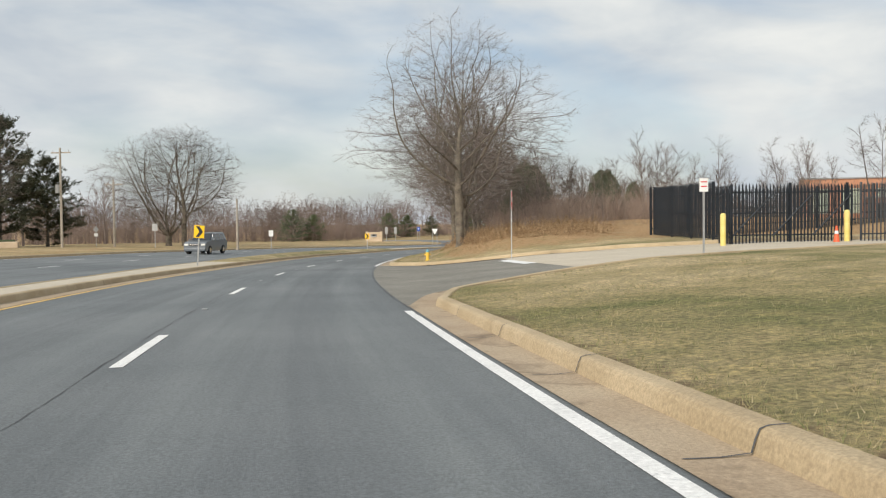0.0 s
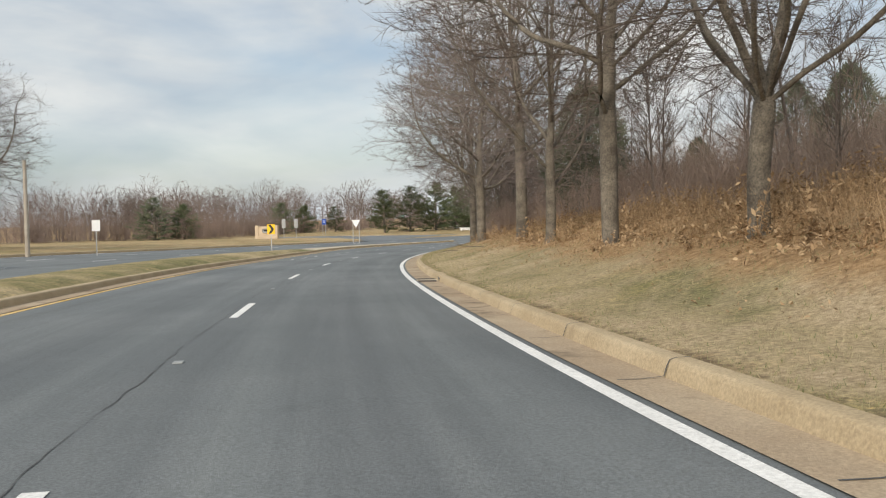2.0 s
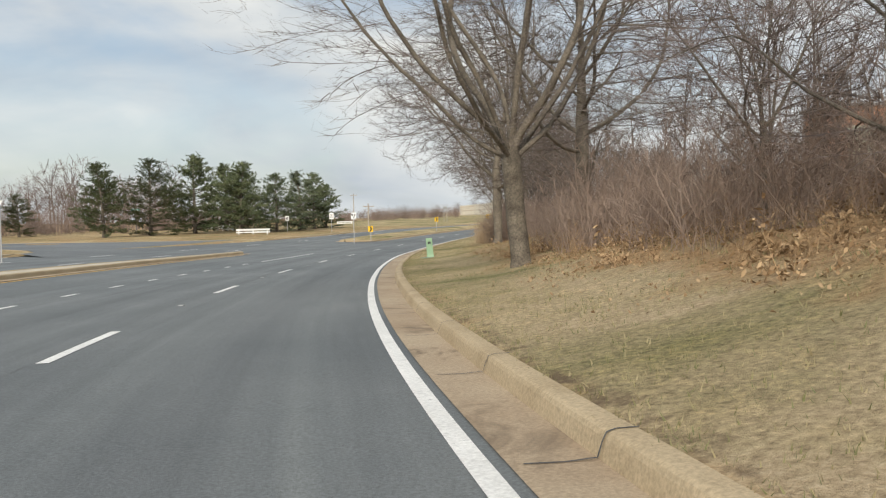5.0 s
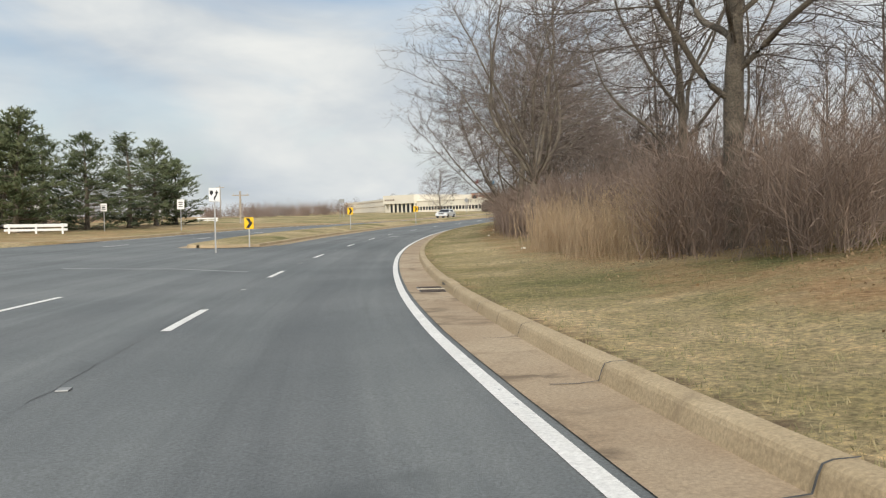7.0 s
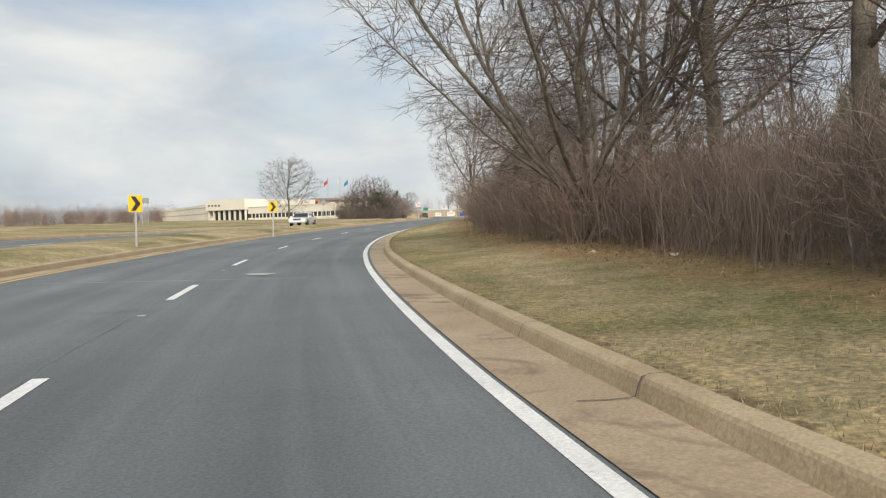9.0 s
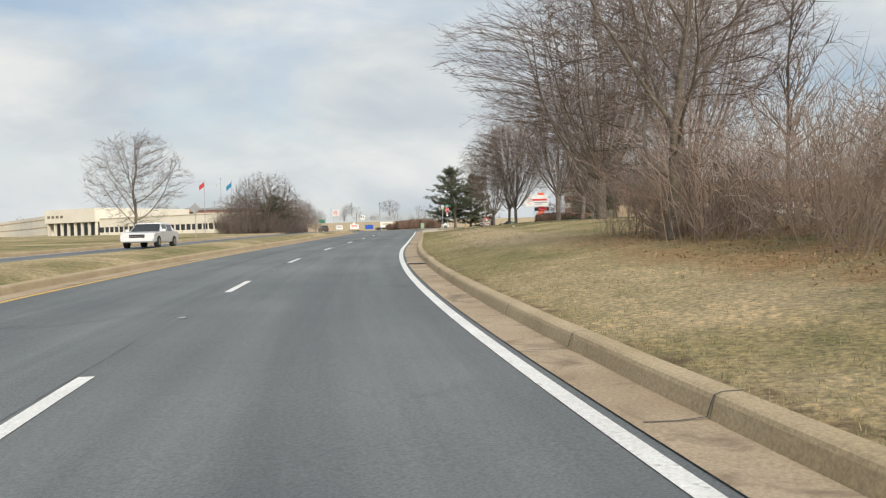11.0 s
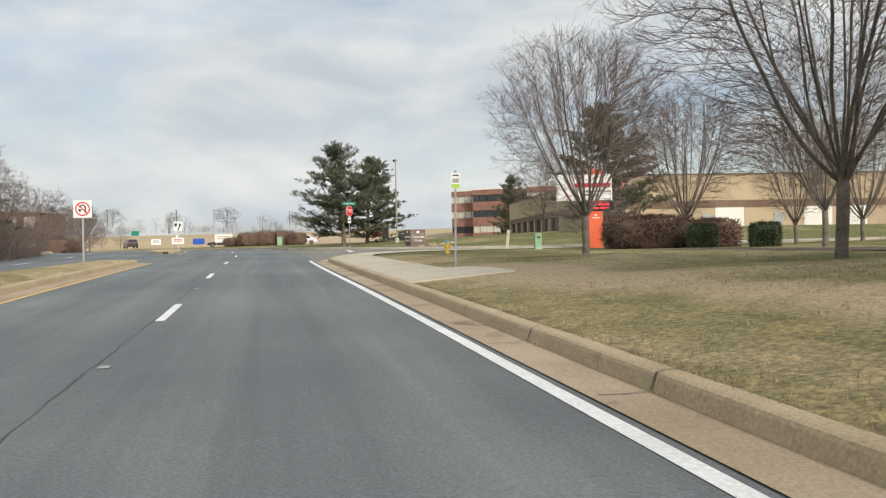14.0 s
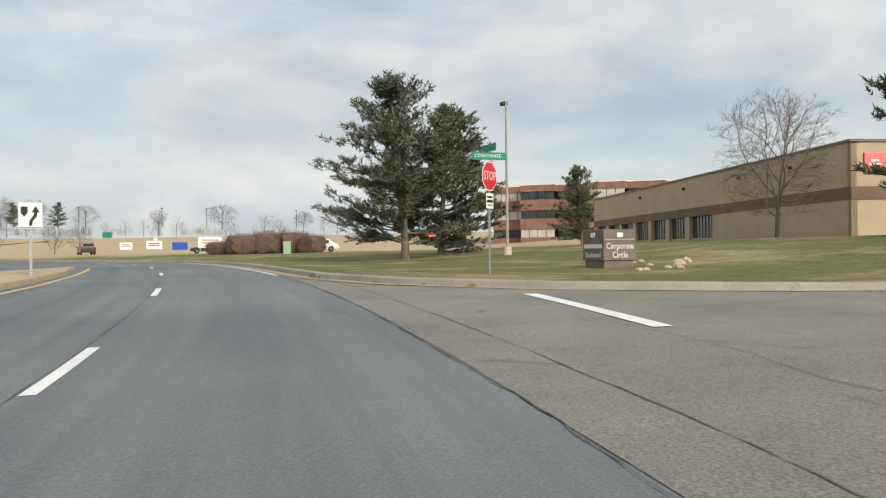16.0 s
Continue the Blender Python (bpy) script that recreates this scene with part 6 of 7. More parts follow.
def fence_run(name, a, b, label, gate=False, tall=0.0):
    a, b = Vector(a), Vector(b)
    length = (b - a).length
    mid = (a + b) / 2
    ob = thing(name, pose(a.x, a.y, ground(a.x, a.y), 0, 0, math.degrees(math.atan2(b.y - a.y, b.x - a.x))), label, "gate" if gate else "fence")
    base = ground(a.x, a.y)
    n = int(length / 0.15)
    for k in range(n + 1):
        q = a.lerp(b, k / n)
        o = new("pale", PALE)
        o.parent, o.location = ob, (length * k / n, 0, (0.08 if gate else ground(q.x, q.y) - base + 0.05) + tall)
    zs = [0.08 if gate else 0.0, 0.08 if gate else ground(b.x, b.y) - base]
    for h in (0.35, 1.25, 2.1):
        bm = rod((0, 0.03, zs[0] + h + tall), (length, 0.03, zs[1] + h + tall), 0.03, 0.03, 4)
        part("rail", bm, M["fence_black"], ob)
    for k in range(int(length / 2.6) + 1):
        q = a.lerp(b, min(1, k * 2.6 / length))
        z = ground(q.x, q.y) - base
        part("post", box((k * 2.6, 0.06, z + 1.15), (0.09, 0.09, 2.7)), M["fence_black"], ob)
    if gate:
        for k in range(3):
            x0, x1 = length * k / 3, length * (k + 1) / 3
            part("brace", rod((x0, -0.03, 0.4), (x1, -0.03, 2.1), 0.04, 0.04, 4), M["fence_black"], ob)
    return ob


fence_run("pale_fence", (25.2, 40.6), (22.9, 31.2), "black steel pale fence with pointed tops beside a driveway")
fence_run("sliding_gate", (22.9, 31.0), (28.2, 30.2), "black steel sliding gate with diagonal braces", gate=True)
fence_run("pale_fence", (28.4, 29.9), (36.5, 20.0), "black steel pale fence with pointed tops beyond a gate")
fence_run("pale_fence", (25.2, 40.8), (52, 46), "black steel pale fence running back along the bank")


# ---- pylon sign, corner sign, hedges ----
def frame_of(a, b):
    """The turn in degrees for which local x runs from a to b."""
    return math.degrees(math.atan2(b[1] - a[1], b[0] - a[0]))


def pylon_sign(x, y, turn):
    ob = thing("pylon_sign", pose(x, y, ground(x, y), 0, 0, turn), "orange pylon sign with white panel and red LED display", "sign")
    part("pylon", box((-0.2, 0, 2.0), (0.72, 0.45, 4.1), bevel=0.03), M["orange"], ob)
    part("panel", box((-0.76, -0.02, 3.1), (2.8, 0.6, 1.33), bevel=0.03), M["sign_white"], ob, "white panel")
    part("logo", box((-0.35, -0.35, 3.22), (1.8, 0.04, 0.2), bevel=0.02), M["sign_red"], ob, "red raised logo strip")
    rng = random.Random(4)
    for k in range(22):
        a, r = rng.uniform(1.6, 4.6), rng.uniform(0.15, 0.75)
        part("dot", box((-1.3 + 0.9 * r * math.cos(a), -0.33, 3.15 + 0.75 * r * math.sin(a)), (0.045, 0.02, 0.045)), M["sign_red"], ob)
    for z, w, x0 in ((2.9, 1.55, -0.2), (2.72, 0.9, -0.5)):
        part("bar", box((x0, -0.335, z), (w, 0.01, 0.09)), M["roof_grey"], ob)
    case = part("led_case", box((-0.12, 0, 2.13), (1.7, 0.6, 0.42), bevel=0.02), M["led_case"], ob, "black LED display case")
    words("LOVE YOUR JOB", 0.16, M["led"], case, 0.02, -0.31, 2.22, 0.006, 0.8)
    words("WORK FOR US!", 0.16, M["led"], case, 0.02, -0.31, 2.03, 0.006, 0.8)
    bars(ob, M["cream"], ((1.68, 0.16, 0.09), (1.55, 0.5, 0.05)), 0.75, -0.2, -0.235, "bar")
    return ob


pylon_sign(232.9, 223.0, -80)


def corner_sign(x, y, turn):
    ob = thing("corner_sign", pose(x, y, ground(x, y), 0, 0, turn), "dark stone corner sign with white lettering on two faces", "sign")
    part("foot", box((0, 0, 0.1), (1.2, 1.2, 0.34), bevel=0.03), M["sign_stone"], ob)
    part("block", box((0, 0, 0.76), (1.3, 1.3, 1.05), bevel=0.02), M["sign_stone"], ob)
    words("Corporate", 0.3, M["sign_white"], ob, 0, -0.655, 0.72, 0.01, 0.85)
    words("Circle", 0.3, M["sign_white"], ob, 0, -0.655, 0.42, 0.01, 0.85)
    part("emblem", box((0, -0.655, 1.1), (0.24, 0.02, 0.16), bevel=0.03), M["sign_white"], ob)
    part("rule", box((0, -0.655, 0.95), (1.15, 0.01, 0.015)), M["sign_white"], ob)
    side = words("Boulevard", 0.27, M["sign_white"], ob, -0.655, 0, 0.42, 0.01, 0.85)
    side.rotation_euler = (0, 0, radians(-90))
    side = part("bar", box((-0.655, 0, 0.72), (0.01, 1.1, 0.14)), M["sign_white"], ob)
    part("emblem", box((-0.655, 0, 1.1), (0.02, 0.24, 0.16), bevel=0.03), M["sign_white"], ob)
    return ob


corner_sign(256.1, 238.2, -55)
rng = random.Random(12)
for k in range(14):
    x, y = 256 + rng.uniform(-2.5, 2.5), 237.0 + rng.uniform(-1.6, 0.6)
    st = thing("edging_stone", pose(x, y, ground(x, y), 0, 0, rng.uniform(0, 360)), "rough grey stone edging a flower bed", "stone", "edging stones")
    bm = bmesh.new()
    bmesh.ops.create_icosphere(bm, subdivisions=1, radius=0.16)
    for vv in bm.verts:
        vv.co *= rng.uniform(0.75, 1.25)
        vv.co.z *= 0.6
    part("stone", bm, M["monument"], st)


def hedge(name, x, y, size, mat, label, turn=0.0, seed=1, leaves=2600):
    """A clipped hedge: a dark core thick with small twigs and leaves."""
    rng = random.Random(seed)
    a, b, c = size
    ob = thing(name, pose(x, y, ground(x, y), 0, 0, turn), label, "hedge")
    core = bmesh.new()
    bmesh.ops.create_icosphere(core, subdivisions=3, radius=0.5)
    for vv in core.verts:
        q = vv.co.normalized()
        k = 0.5 / max(abs(q.x), abs(q.y), abs(q.z)) ** 0.75
        vv.co = Vector((q.x * a * k, q.y * b * k, q.z * c * k + c * 0.46)) * 0.93
    part("core", core, mat, ob)
    v, f = [], []
    for _ in range(leaves):
        q = Vector((rng.gauss(0, 1), rng.gauss(0, 1), rng.gauss(0, 1))).normalized()
        k = 0.5 / max(abs(q.x), abs(q.y), abs(q.z)) ** 0.75
        p = Vector((q.x * a * k, q.y * b * k, q.z * c * k + c * 0.46)) * rng.uniform(0.9, 1.04)
        if p.z < 0:
            continue
        d = (q + Vector((rng.gauss(0, 0.6), rng.gauss(0, 0.6), rng.gauss(0.2, 0.5)))).normalized()
        w = d.orthogonal().normalized() * rng.uniform(0.012, 0.03)
        i = len(v)
        v += [p + w, p - w, p + d * rng.uniform(0.08, 0.2)]
        f.append((i, i + 1, i + 2))
    mesh_object("foliage", v, f, mat, ob)
    return ob


hedge("hedge", 228.9, 220.6, (2.2, 4.2, 1.55), M["hedge"], "clipped brown winter hedge on a mulch bed", 28, 1, 7000)
hedge("hedge", 230.1, 217.7, (1.9, 2.4, 1.35), M["hedge"], "clipped brown winter hedge on a mulch bed", 28, 2, 3500)
hedge("shrub", 227.6, 218.3, (1.2, 1.2, 1.05), M["boxwood"], "rounded dark green evergreen shrub on a mulch bed", 0, 3, 3000)
hedge("shrub", 232.5, 216.9, (1.2, 1.2, 1.05), M["boxwood"], "rounded dark green evergreen shrub on a mulch bed", 0, 4, 3000)
hedge("shrub", 227.3, 215.7, (1.2, 1.2, 1.05), M["boxwood"], "rounded dark green evergreen shrub on a mulch bed", 0, 5, 3000)
hedge("shrub", 211.5, 201.8, (1.9, 1.5, 1.2), M["boxwood"], "rounded dark green evergreen shrub beside a car park", 0, 6, 2500)
for k, (x, y, w, h) in enumerate(((315, 280.5, 3.0, 1.5), (313.5, 277.5, 3.2, 2.2), (314.5, 275, 3.4, 2.4), (315.5, 272.5, 3.2, 2.4), (313.9, 269.9, 2.6, 2.0))):
    hedge("shrub", x, y, (w, w, h), M["hedge"], "dense dark red-brown winter shrub beyond the junction", k * 40, 20 + k, 1800)
for k, (x, y, w, h) in enumerate(((268, 277, 2.6, 1.4), (272, 280, 2.2, 1.3), (262.5, 274.5, 2.8, 1.5))):
    hedge("shrub", x, y, (w, w, h), M["hedge"], "dense brown winter shrub beyond the far carriageway", k * 50, 30 + k, 1500)
gb = thing("utility_cabinet", pose(306, 269.5, ground(306, 269.5), 0, 0, 20), "grey-green utility cabinet by the junction", "utility box")
part("case", box((0, 0, 0.55), (0.9, 0.7, 1.2), bevel=0.04), M["mint"], gb)
part("lid", box((0, 0, 1.16), (0.98, 0.78, 0.08), bevel=0.02), M["mint"], gb)


# ---- street lamps, utility poles, flags ----
def street_lamp(x, y, tall, label, heads=2, turn=0.0, mat="wood_pole"):
    ob = thing("street_lamp", pose(x, y, ground(x, y), 0, 0, turn), label, "street lamp")
    part("base", rod((0, 0, -0.3), (0, 0, 0.45), 0.24, 0.22, 12), M["pavement"], ob)
    part("pole", rod((0, 0, 0.4), (0, 0, tall), 0.085, 0.055, 10), M[mat], ob)
    for k in range(heads):
        sx = (k * 2 - 1) * 0.35 if heads == 2 else 0.3
        part("arm", rod((0, 0, tall - 0.05), (sx, 0, tall - 0.05), 0.03, 0.03, 6), M["iron"], ob)
        part("head", box((sx, 0, tall - 0.05), (0.42, 0.32, 0.2), bevel=0.04), M["iron"], ob)
    return ob


street_lamp(272.6, 243.9, 8.2, "tall brown street lamp with a shoebox head", 1, 30)
street_lamp(214.8, 202.8, 5.6, "black car park lamp with two shoebox heads", 2, 20, "iron")
for x, y in ((421, 346), (426, 337), (436, 318), (412, 362)):
    street_lamp(x, y, 4.5, "distant lamp post on the hill", 2, 10, "iron")


def utility_pole(x, y, tall, label, box_at=None, arm=True):
    ob = thing("utility_pole", pose(x, y, ground(x, y), 0, 0, heading_at(x, y)), label, "utility pole", "utility poles")
    part("pole", rod((0, 0, -0.5), (0, 0, tall), 0.15, 0.1, 10), M["wood_pole"], ob)
    if arm:
        part("crossarm", box((0, 0.12, tall - 0.5), (2.2, 0.1, 0.12)), M["wood_pole"], ob)
        for k in (-0.9, 0, 0.9):
            part("insulator", rod((k, 0.12, tall - 0.45), (k, 0.12, tall - 0.22), 0.05, 0.03, 8), M["steel"], ob)
    if box_at:
        part("transformer", rod((-0.35, 0, box_at - 0.45), (-0.35, 0, box_at + 0.45), 0.26, 0.26, 12), M["sign_back"], ob, "grey transformer can")
    return ob


utility_pole(-7.6, 103.2, 10.5, "pale wooden utility pole with a grey transformer", 6.2)
utility_pole(10.5, 102.5, 5.8, "leaning pale wooden utility pole", arm=False)
utility_pole(131.0, 228.5, 3.9, "dark wooden utility pole beyond the road")
for x, y in ((-2.5, 108), (170, 300), (195, 320), (150, 275)):
    utility_pole(x, y, 7.5, "distant wooden utility pole")


def flagpole(x, y, tall, mat, label):
    ob = thing("flagpole", pose(x, y, ground(x, y), 0, 0, -60), label, "flagpole", "flagpoles")
    part("pole", rod((0, 0, -0.2), (0, 0, tall), 0.06, 0.035, 8), M["steel"], ob)
    bm = bmesh.new()
    bmesh.ops.create_icosphere(bm, subdivisions=1, radius=0.09, matrix=Matrix.Translation((0, 0, tall + 0.05)))
    part("finial", bm, M["chrome"], ob)
    v = [(-k * 0.1, 0.1 * math.sin(k * 0.9), tall - 0.1 - j * 0.75 - k * 0.09) for k in range(9) for j in (0, 1)]
    fl = mesh_object("flag", v, [(2 * k, 2 * k + 1, 2 * k + 3, 2 * k + 2) for k in range(8)], M[mat], ob)
    fl.data.materials.append(M["flag_pale"])
    return ob


flagpole(247.9, 282.2, 8.3, "flag_red", "steel flagpole with a striped red and white flag")
flagpole(248.6, 279.6, 8.5, "flag_pale", "steel flagpole with a pale flag")
flagpole(249.2, 278.0, 8.1, "flag_blue", "steel flagpole with a blue flag")


# ---- buildings ----
def wall_run(ob, a, b, z0, z1, mat, thick=0.35, name="wall", label=""):
    """An upright slab in plan from a to b, in the building's own coordinates."""
    a, b = Vector((*a, 0)), Vector((*b, 0))
    d = b - a
    bm = box((0, thick / 2, (z0 + z1) / 2), (d.length, thick, z1 - z0))
    bmesh.ops.transform(bm, verts=bm.verts, matrix=Matrix.Translation((a + b) / 2) @ Matrix.Rotation(math.atan2(d.y, d.x), 4, "Z"))
    return part(name, bm, mat, ob, label)


def tan_office():
    a, b = Vector((284.4, 224.0)), Vector((347, 242))
    turn = frame_of(a, b)
    ob = thing("low_office", pose(a.x, a.y, 0.15, 0, 0, turn), "long low tan office with a brown band and dark coping", "building")
    L, D, H = 65.0, 62.0, 6.3
    # the long front, local y = 0, faces the lawn at local +y; the sunlit end wall is at local x = 0
    part("front_wall", box((L / 2, -0.2, 4.9), (L, 0.4, 2.8)), M["tan_wall"], ob)
    part("front_wall", box((11.5, -0.2, 1.35), (23, 0.4, 2.7)), M["tan_wall"], ob)
    part("front_wall", box((L / 2 + 11.5, -0.35, 0.35), (L - 23, 0.3, 0.7)), M["tan_wall"], ob)
    part("band", box((L / 2, -0.17, 3.1), (L, 0.42, 0.8)), M["brown_band"], ob)
    part("band", box((-0.02 + 0.17, -D / 2, 3.1), (0.42, D, 0.8)), M["brown_band"], ob)
    part("end_wall", box((0.2, -D / 2, 4.9), (0.4, D, 2.8)), M["tan_wall"], ob)
    part("end_wall", box((0.2, -D / 2, 1.2), (0.4, D, 3.0)), M["tan_wall"], ob)
    part("coping", box((L / 2, -0.2, 6.36), (L + 0.3, 0.6, 0.16)), M["coping"], ob)
    part("coping", box((0.2, -D / 2, 6.36), (0.6, D + 0.3, 0.16)), M["coping"], ob)
    part("roof", box((L / 2, -D / 2, 6.1), (L - 0.9, D - 0.9, 0.2)), M["roof_grey"], ob)
    part("back_wall", box((L / 2, -D, 3.1), (L, 0.4, 6.3)), M["tan_wall"], ob)
    part("back_wall", box((L, -D / 2, 3.1), (0.4, D, 6.3)), M["tan_wall"], ob)
    for k in range(7):
        x = 24.0 + k * 5.8
        pane = part("window", box((x + 2.35, -0.4, 1.75), (4.7, 0.06, 2.1)), M["glass_dark"], ob)
        for j in range(7):
            part("mullion", box((x + 4.7 * j / 6, -0.36, 1.75), (0.07, 0.08, 2.1)), M["coping"], pane)
        part("transom", box((x + 2.35, -0.36, 1.1), (4.7, 0.07, 0.06)), M["coping"], pane)
        part("pier", box((x + 5.25, -0.2, 1.35), (1.1, 0.42, 2.7)), M["tan_wall"], ob)
    for k in (8, 17, 30, 44):
        part("wall_lamp", box((k, 0.1, 5.4), (0.3, 0.25, 0.25), bevel=0.04), M["iron"], ob)
    sg = part("sign_box", box((-0.05, -1.5, 4.95), (0.16, 1.35, 1.3), bevel=0.03), M["sign_pink"], ob, "pink and red sign box")
    part("stripe", box((-0.14, -1.5, 4.38), (0.02, 1.25, 0.1)), M["sign_blue"], ob)
    for z, w in ((5.1, 0.5), (4.85, 0.75)):
        part("bar", box((-0.14, -1.5, z), (0.02, w, 0.14)), M["sign_white"], ob)
    for y, w, h in ((-14, 3.2, 2.7), (-24, 3.2, 2.7), (-28, 3.2, 2.7), (-44, 3.4, 2.5)):
        part("loading_door", box((-0.02, y, h / 2), (0.12, w, h)), M["white_door"], ob, "white loading door")
        part("door_frame", box((0.0, y, h + 0.06), (0.14, w + 0.3, 0.12)), M["coping"], ob)
    for y in (-11.5, -19.5, -33, -38):
        part("door", box((-0.02, y, 1.05), (0.12, 1.0, 2.1)), M["sign_back"], ob, "grey steel door")
    part("gas_meter", box((-0.3, -36, 0.8), (0.5, 0.9, 1.2), bevel=0.05), M["steel"], ob)
    return ob


tan_office()


def far_wing():
    """A second tan block that stands behind the car park."""
    ob = thing("warehouse", pose(286, 175, 0.1, 0, 0, -16), "tan warehouse wing with a brown band and pale windows", "building")
    part("wall", box((0, 0, 2.6), (26, 22, 5.2)), M["tan_wall"], ob)
    part("band", box((0, 0, 3.5), (26.1, 22.1, 0.7)), M["brown_band"], ob)
    part("coping", box((0, 0, 5.25), (26.4, 22.4, 0.16)), M["coping"], ob)
    for k in range(5):
        part("window", box((-13.03, -8 + 4 * k, 1.8), (0.1, 2.4, 1.9)), M["glass_pale"], ob)
    return ob


far_wing()


def brick_office():
    a, b = Vector((417, 266)), Vector((408, 230))
    ob = thing("brick_office", pose(a.x, a.y, 1.2, 0, 0, frame_of(a, b)), "three-storey red brick office with stepped bays and window bands", "building")
    L = (b - a).length
    bays = 5
    w = L / bays
    for k in range(bays):
        x = w * (k + 0.5)
        out = (0.0, 1.6, 0.4, 2.0, 0.8)[k]
        for z0, z1 in ((0, 1.3), (3.0, 5.2), (6.9, 9.1), (10.8, 12.2)):
            part("spandrel", box((x, 5 - out, (z0 + z1) / 2), (w, 10 + 2 * out, z1 - z0)), M["brick"], ob)
        part("coping", box((x, 5 - out, 12.25), (w + 0.2, 10.2 + 2 * out, 0.3)), M["cream"], ob)
        part("core", box((x, 5.5, 6), (w - 0.4, 9, 12)), M["coping"], ob)
        for z in (2.15, 6.05, 9.95):
            for j in range(4):
                px = x - w / 2 + w * (j + 0.5) / 4
                mat = M["glass_pale"] if (k * 7 + j * 3 + int(z)) % 3 == 0 else M["glass_dark"]
                part("window", box((px, -2 * out + 0.25, z), (w / 4 - 0.14, 0.1, 1.7)), mat, ob)
    return ob


brick_office()


def white_office():
    """The cream office beyond the far carriageway: a low wing, a taller entrance block and a side wing."""
    r, c, e = Vector((256, 286.5)), Vector((268, 334.5)), Vector((310, 397.5))
    ob = thing("cream_office", pose(r.x, r.y, -1.6, 0, 0, frame_of(r, c)), "long cream office with a dark window band and glazed entrance", "building")
    L = (c - r).length
    wing = L - 17
    part("wall", box((wing / 2, -4, 0.9), (wing, 8, 1.8)), M["cream"], ob)
    part("wall", box((wing / 2, -4, 3.6), (wing, 8, 1.6)), M["cream"], ob)
    part("core", box((wing / 2, -4, 2.3), (wing - 0.6, 7.4, 1.2)), M["coping"], ob)
    part("coping", box((wing / 2, -4, 4.45), (wing + 0.3, 8.3, 0.15)), M["cream"], ob)
    n = 22
    for k in range(n):
        part("window", box((wing * (k + 0.5) / n, -0.22, 2.3), (wing / n - 0.22, 0.08, 1.0)), M["glass_dark"], ob)
        part("window", box((0.22, -8 * (k + 0.5) / n, 2.3), (0.08, 8 / n - 0.06, 1.0)), M["glass_dark"], ob)
        part("mullion", box((wing * k / n, -0.12, 2.3), (0.14, 0.2, 1.05)), M["cream"], ob)
    for k in range(6):
        part("wall_joint", box((wing * (k + 0.5) / 6, 0.01, 0.95), (0.06, 0.04, 1.7)), M["roof_grey"], ob)
    part("entrance_wall", box((L - 8.5, -10, 5.2), (17, 22, 2.6)), M["cream"], ob)
    part("entrance_core", box((L - 8.5, -11, 2.0), (16.4, 20, 3.9)), M["glass_dark"], ob)
    for k in range(8):
        part("column", box((L - 16.6 + k * 2.3, 0.4, 2.0), (0.3, 0.5, 4.0)), M["cream"], ob)
    for k in range(4):
        part("sign_mark", box((L - 6 + k * 1.5, 1.02, 5.1), (0.9, 0.05, 0.5)), M["coping"], ob)
    d = e - c
    side = math.atan2(d.y, d.x) - radians(frame_of(r, c))
    bm = box((d.length / 2, -9, 2.8), (d.length, 18, 5.6))
    bmesh.ops.transform(bm, verts=bm.verts, matrix=Matrix.Translation((L, 0, 0)) @ Matrix.Rotation(side, 4, "Z"))
    part("side_wing", bm, M["cream"], ob)
    for z in (1.6, 3.3, 4.9):
        bm = box((d.length / 2, 0.03, z), (d.length, 0.08, 0.14))
        bmesh.ops.transform(bm, verts=bm.verts, matrix=Matrix.Translation((L, 0, 0)) @ Matrix.Rotation(side, 4, "Z"))
        part("wall_joint", bm, M["monument"], ob)
    return ob


white_office()


def block(name, x, y, z, size, turn, wall, label, storeys, columns, glass="glass_dark", roof="roof_grey"):
    """A far building: walls, roof edge and windows row by row."""
    a, b, c = size
    ob = thing(name, pose(x, y, z, 0, 0, turn), label, "building")
    part("wall", box((0, 0, c / 2), (a, b, c)), M[wall], ob)
    part("roof", box((0, 0, c + 0.1), (a + 0.5, b + 0.5, 0.25)), M[roof], ob)
    for k in range(storeys):
        h = c / storeys
        for j in range(columns):
            part("window", box((-a / 2 + a * (j + 0.5) / columns, -b / 2 - 0.02, h * (k + 0.55)), (a / columns * 0.6, 0.1, h * 0.5)), M[glass], ob)
    return ob


block("brick_school", 137.2, 134.2, -0.8, (36, 6, 9.4), -37, "brick_pale", "red brick school with pale green glazing and a grey roof edge", 1, 6, "school_glass")
block("brick_school", 139, 126, -0.8, (26, 8, 5.6), -37, "brick", "low brick annex with a flat roof behind the bank", 1, 4)
block("brick_building", 319, 335, -1.0, (9, 8, 7.2), -50, "brick_pale", "red brick building behind a cream office", 2, 4)
block("brick_building", 296, 308, -0.8, (17, 10, 5.6), -75, "brick", "low red brick building behind bare trees", 2, 7, "cream")
block("site_cabin", 40, 10, 0.3, (16, 8, 4.2), 40, "brick", "low red building behind a black fence", 1, 4)


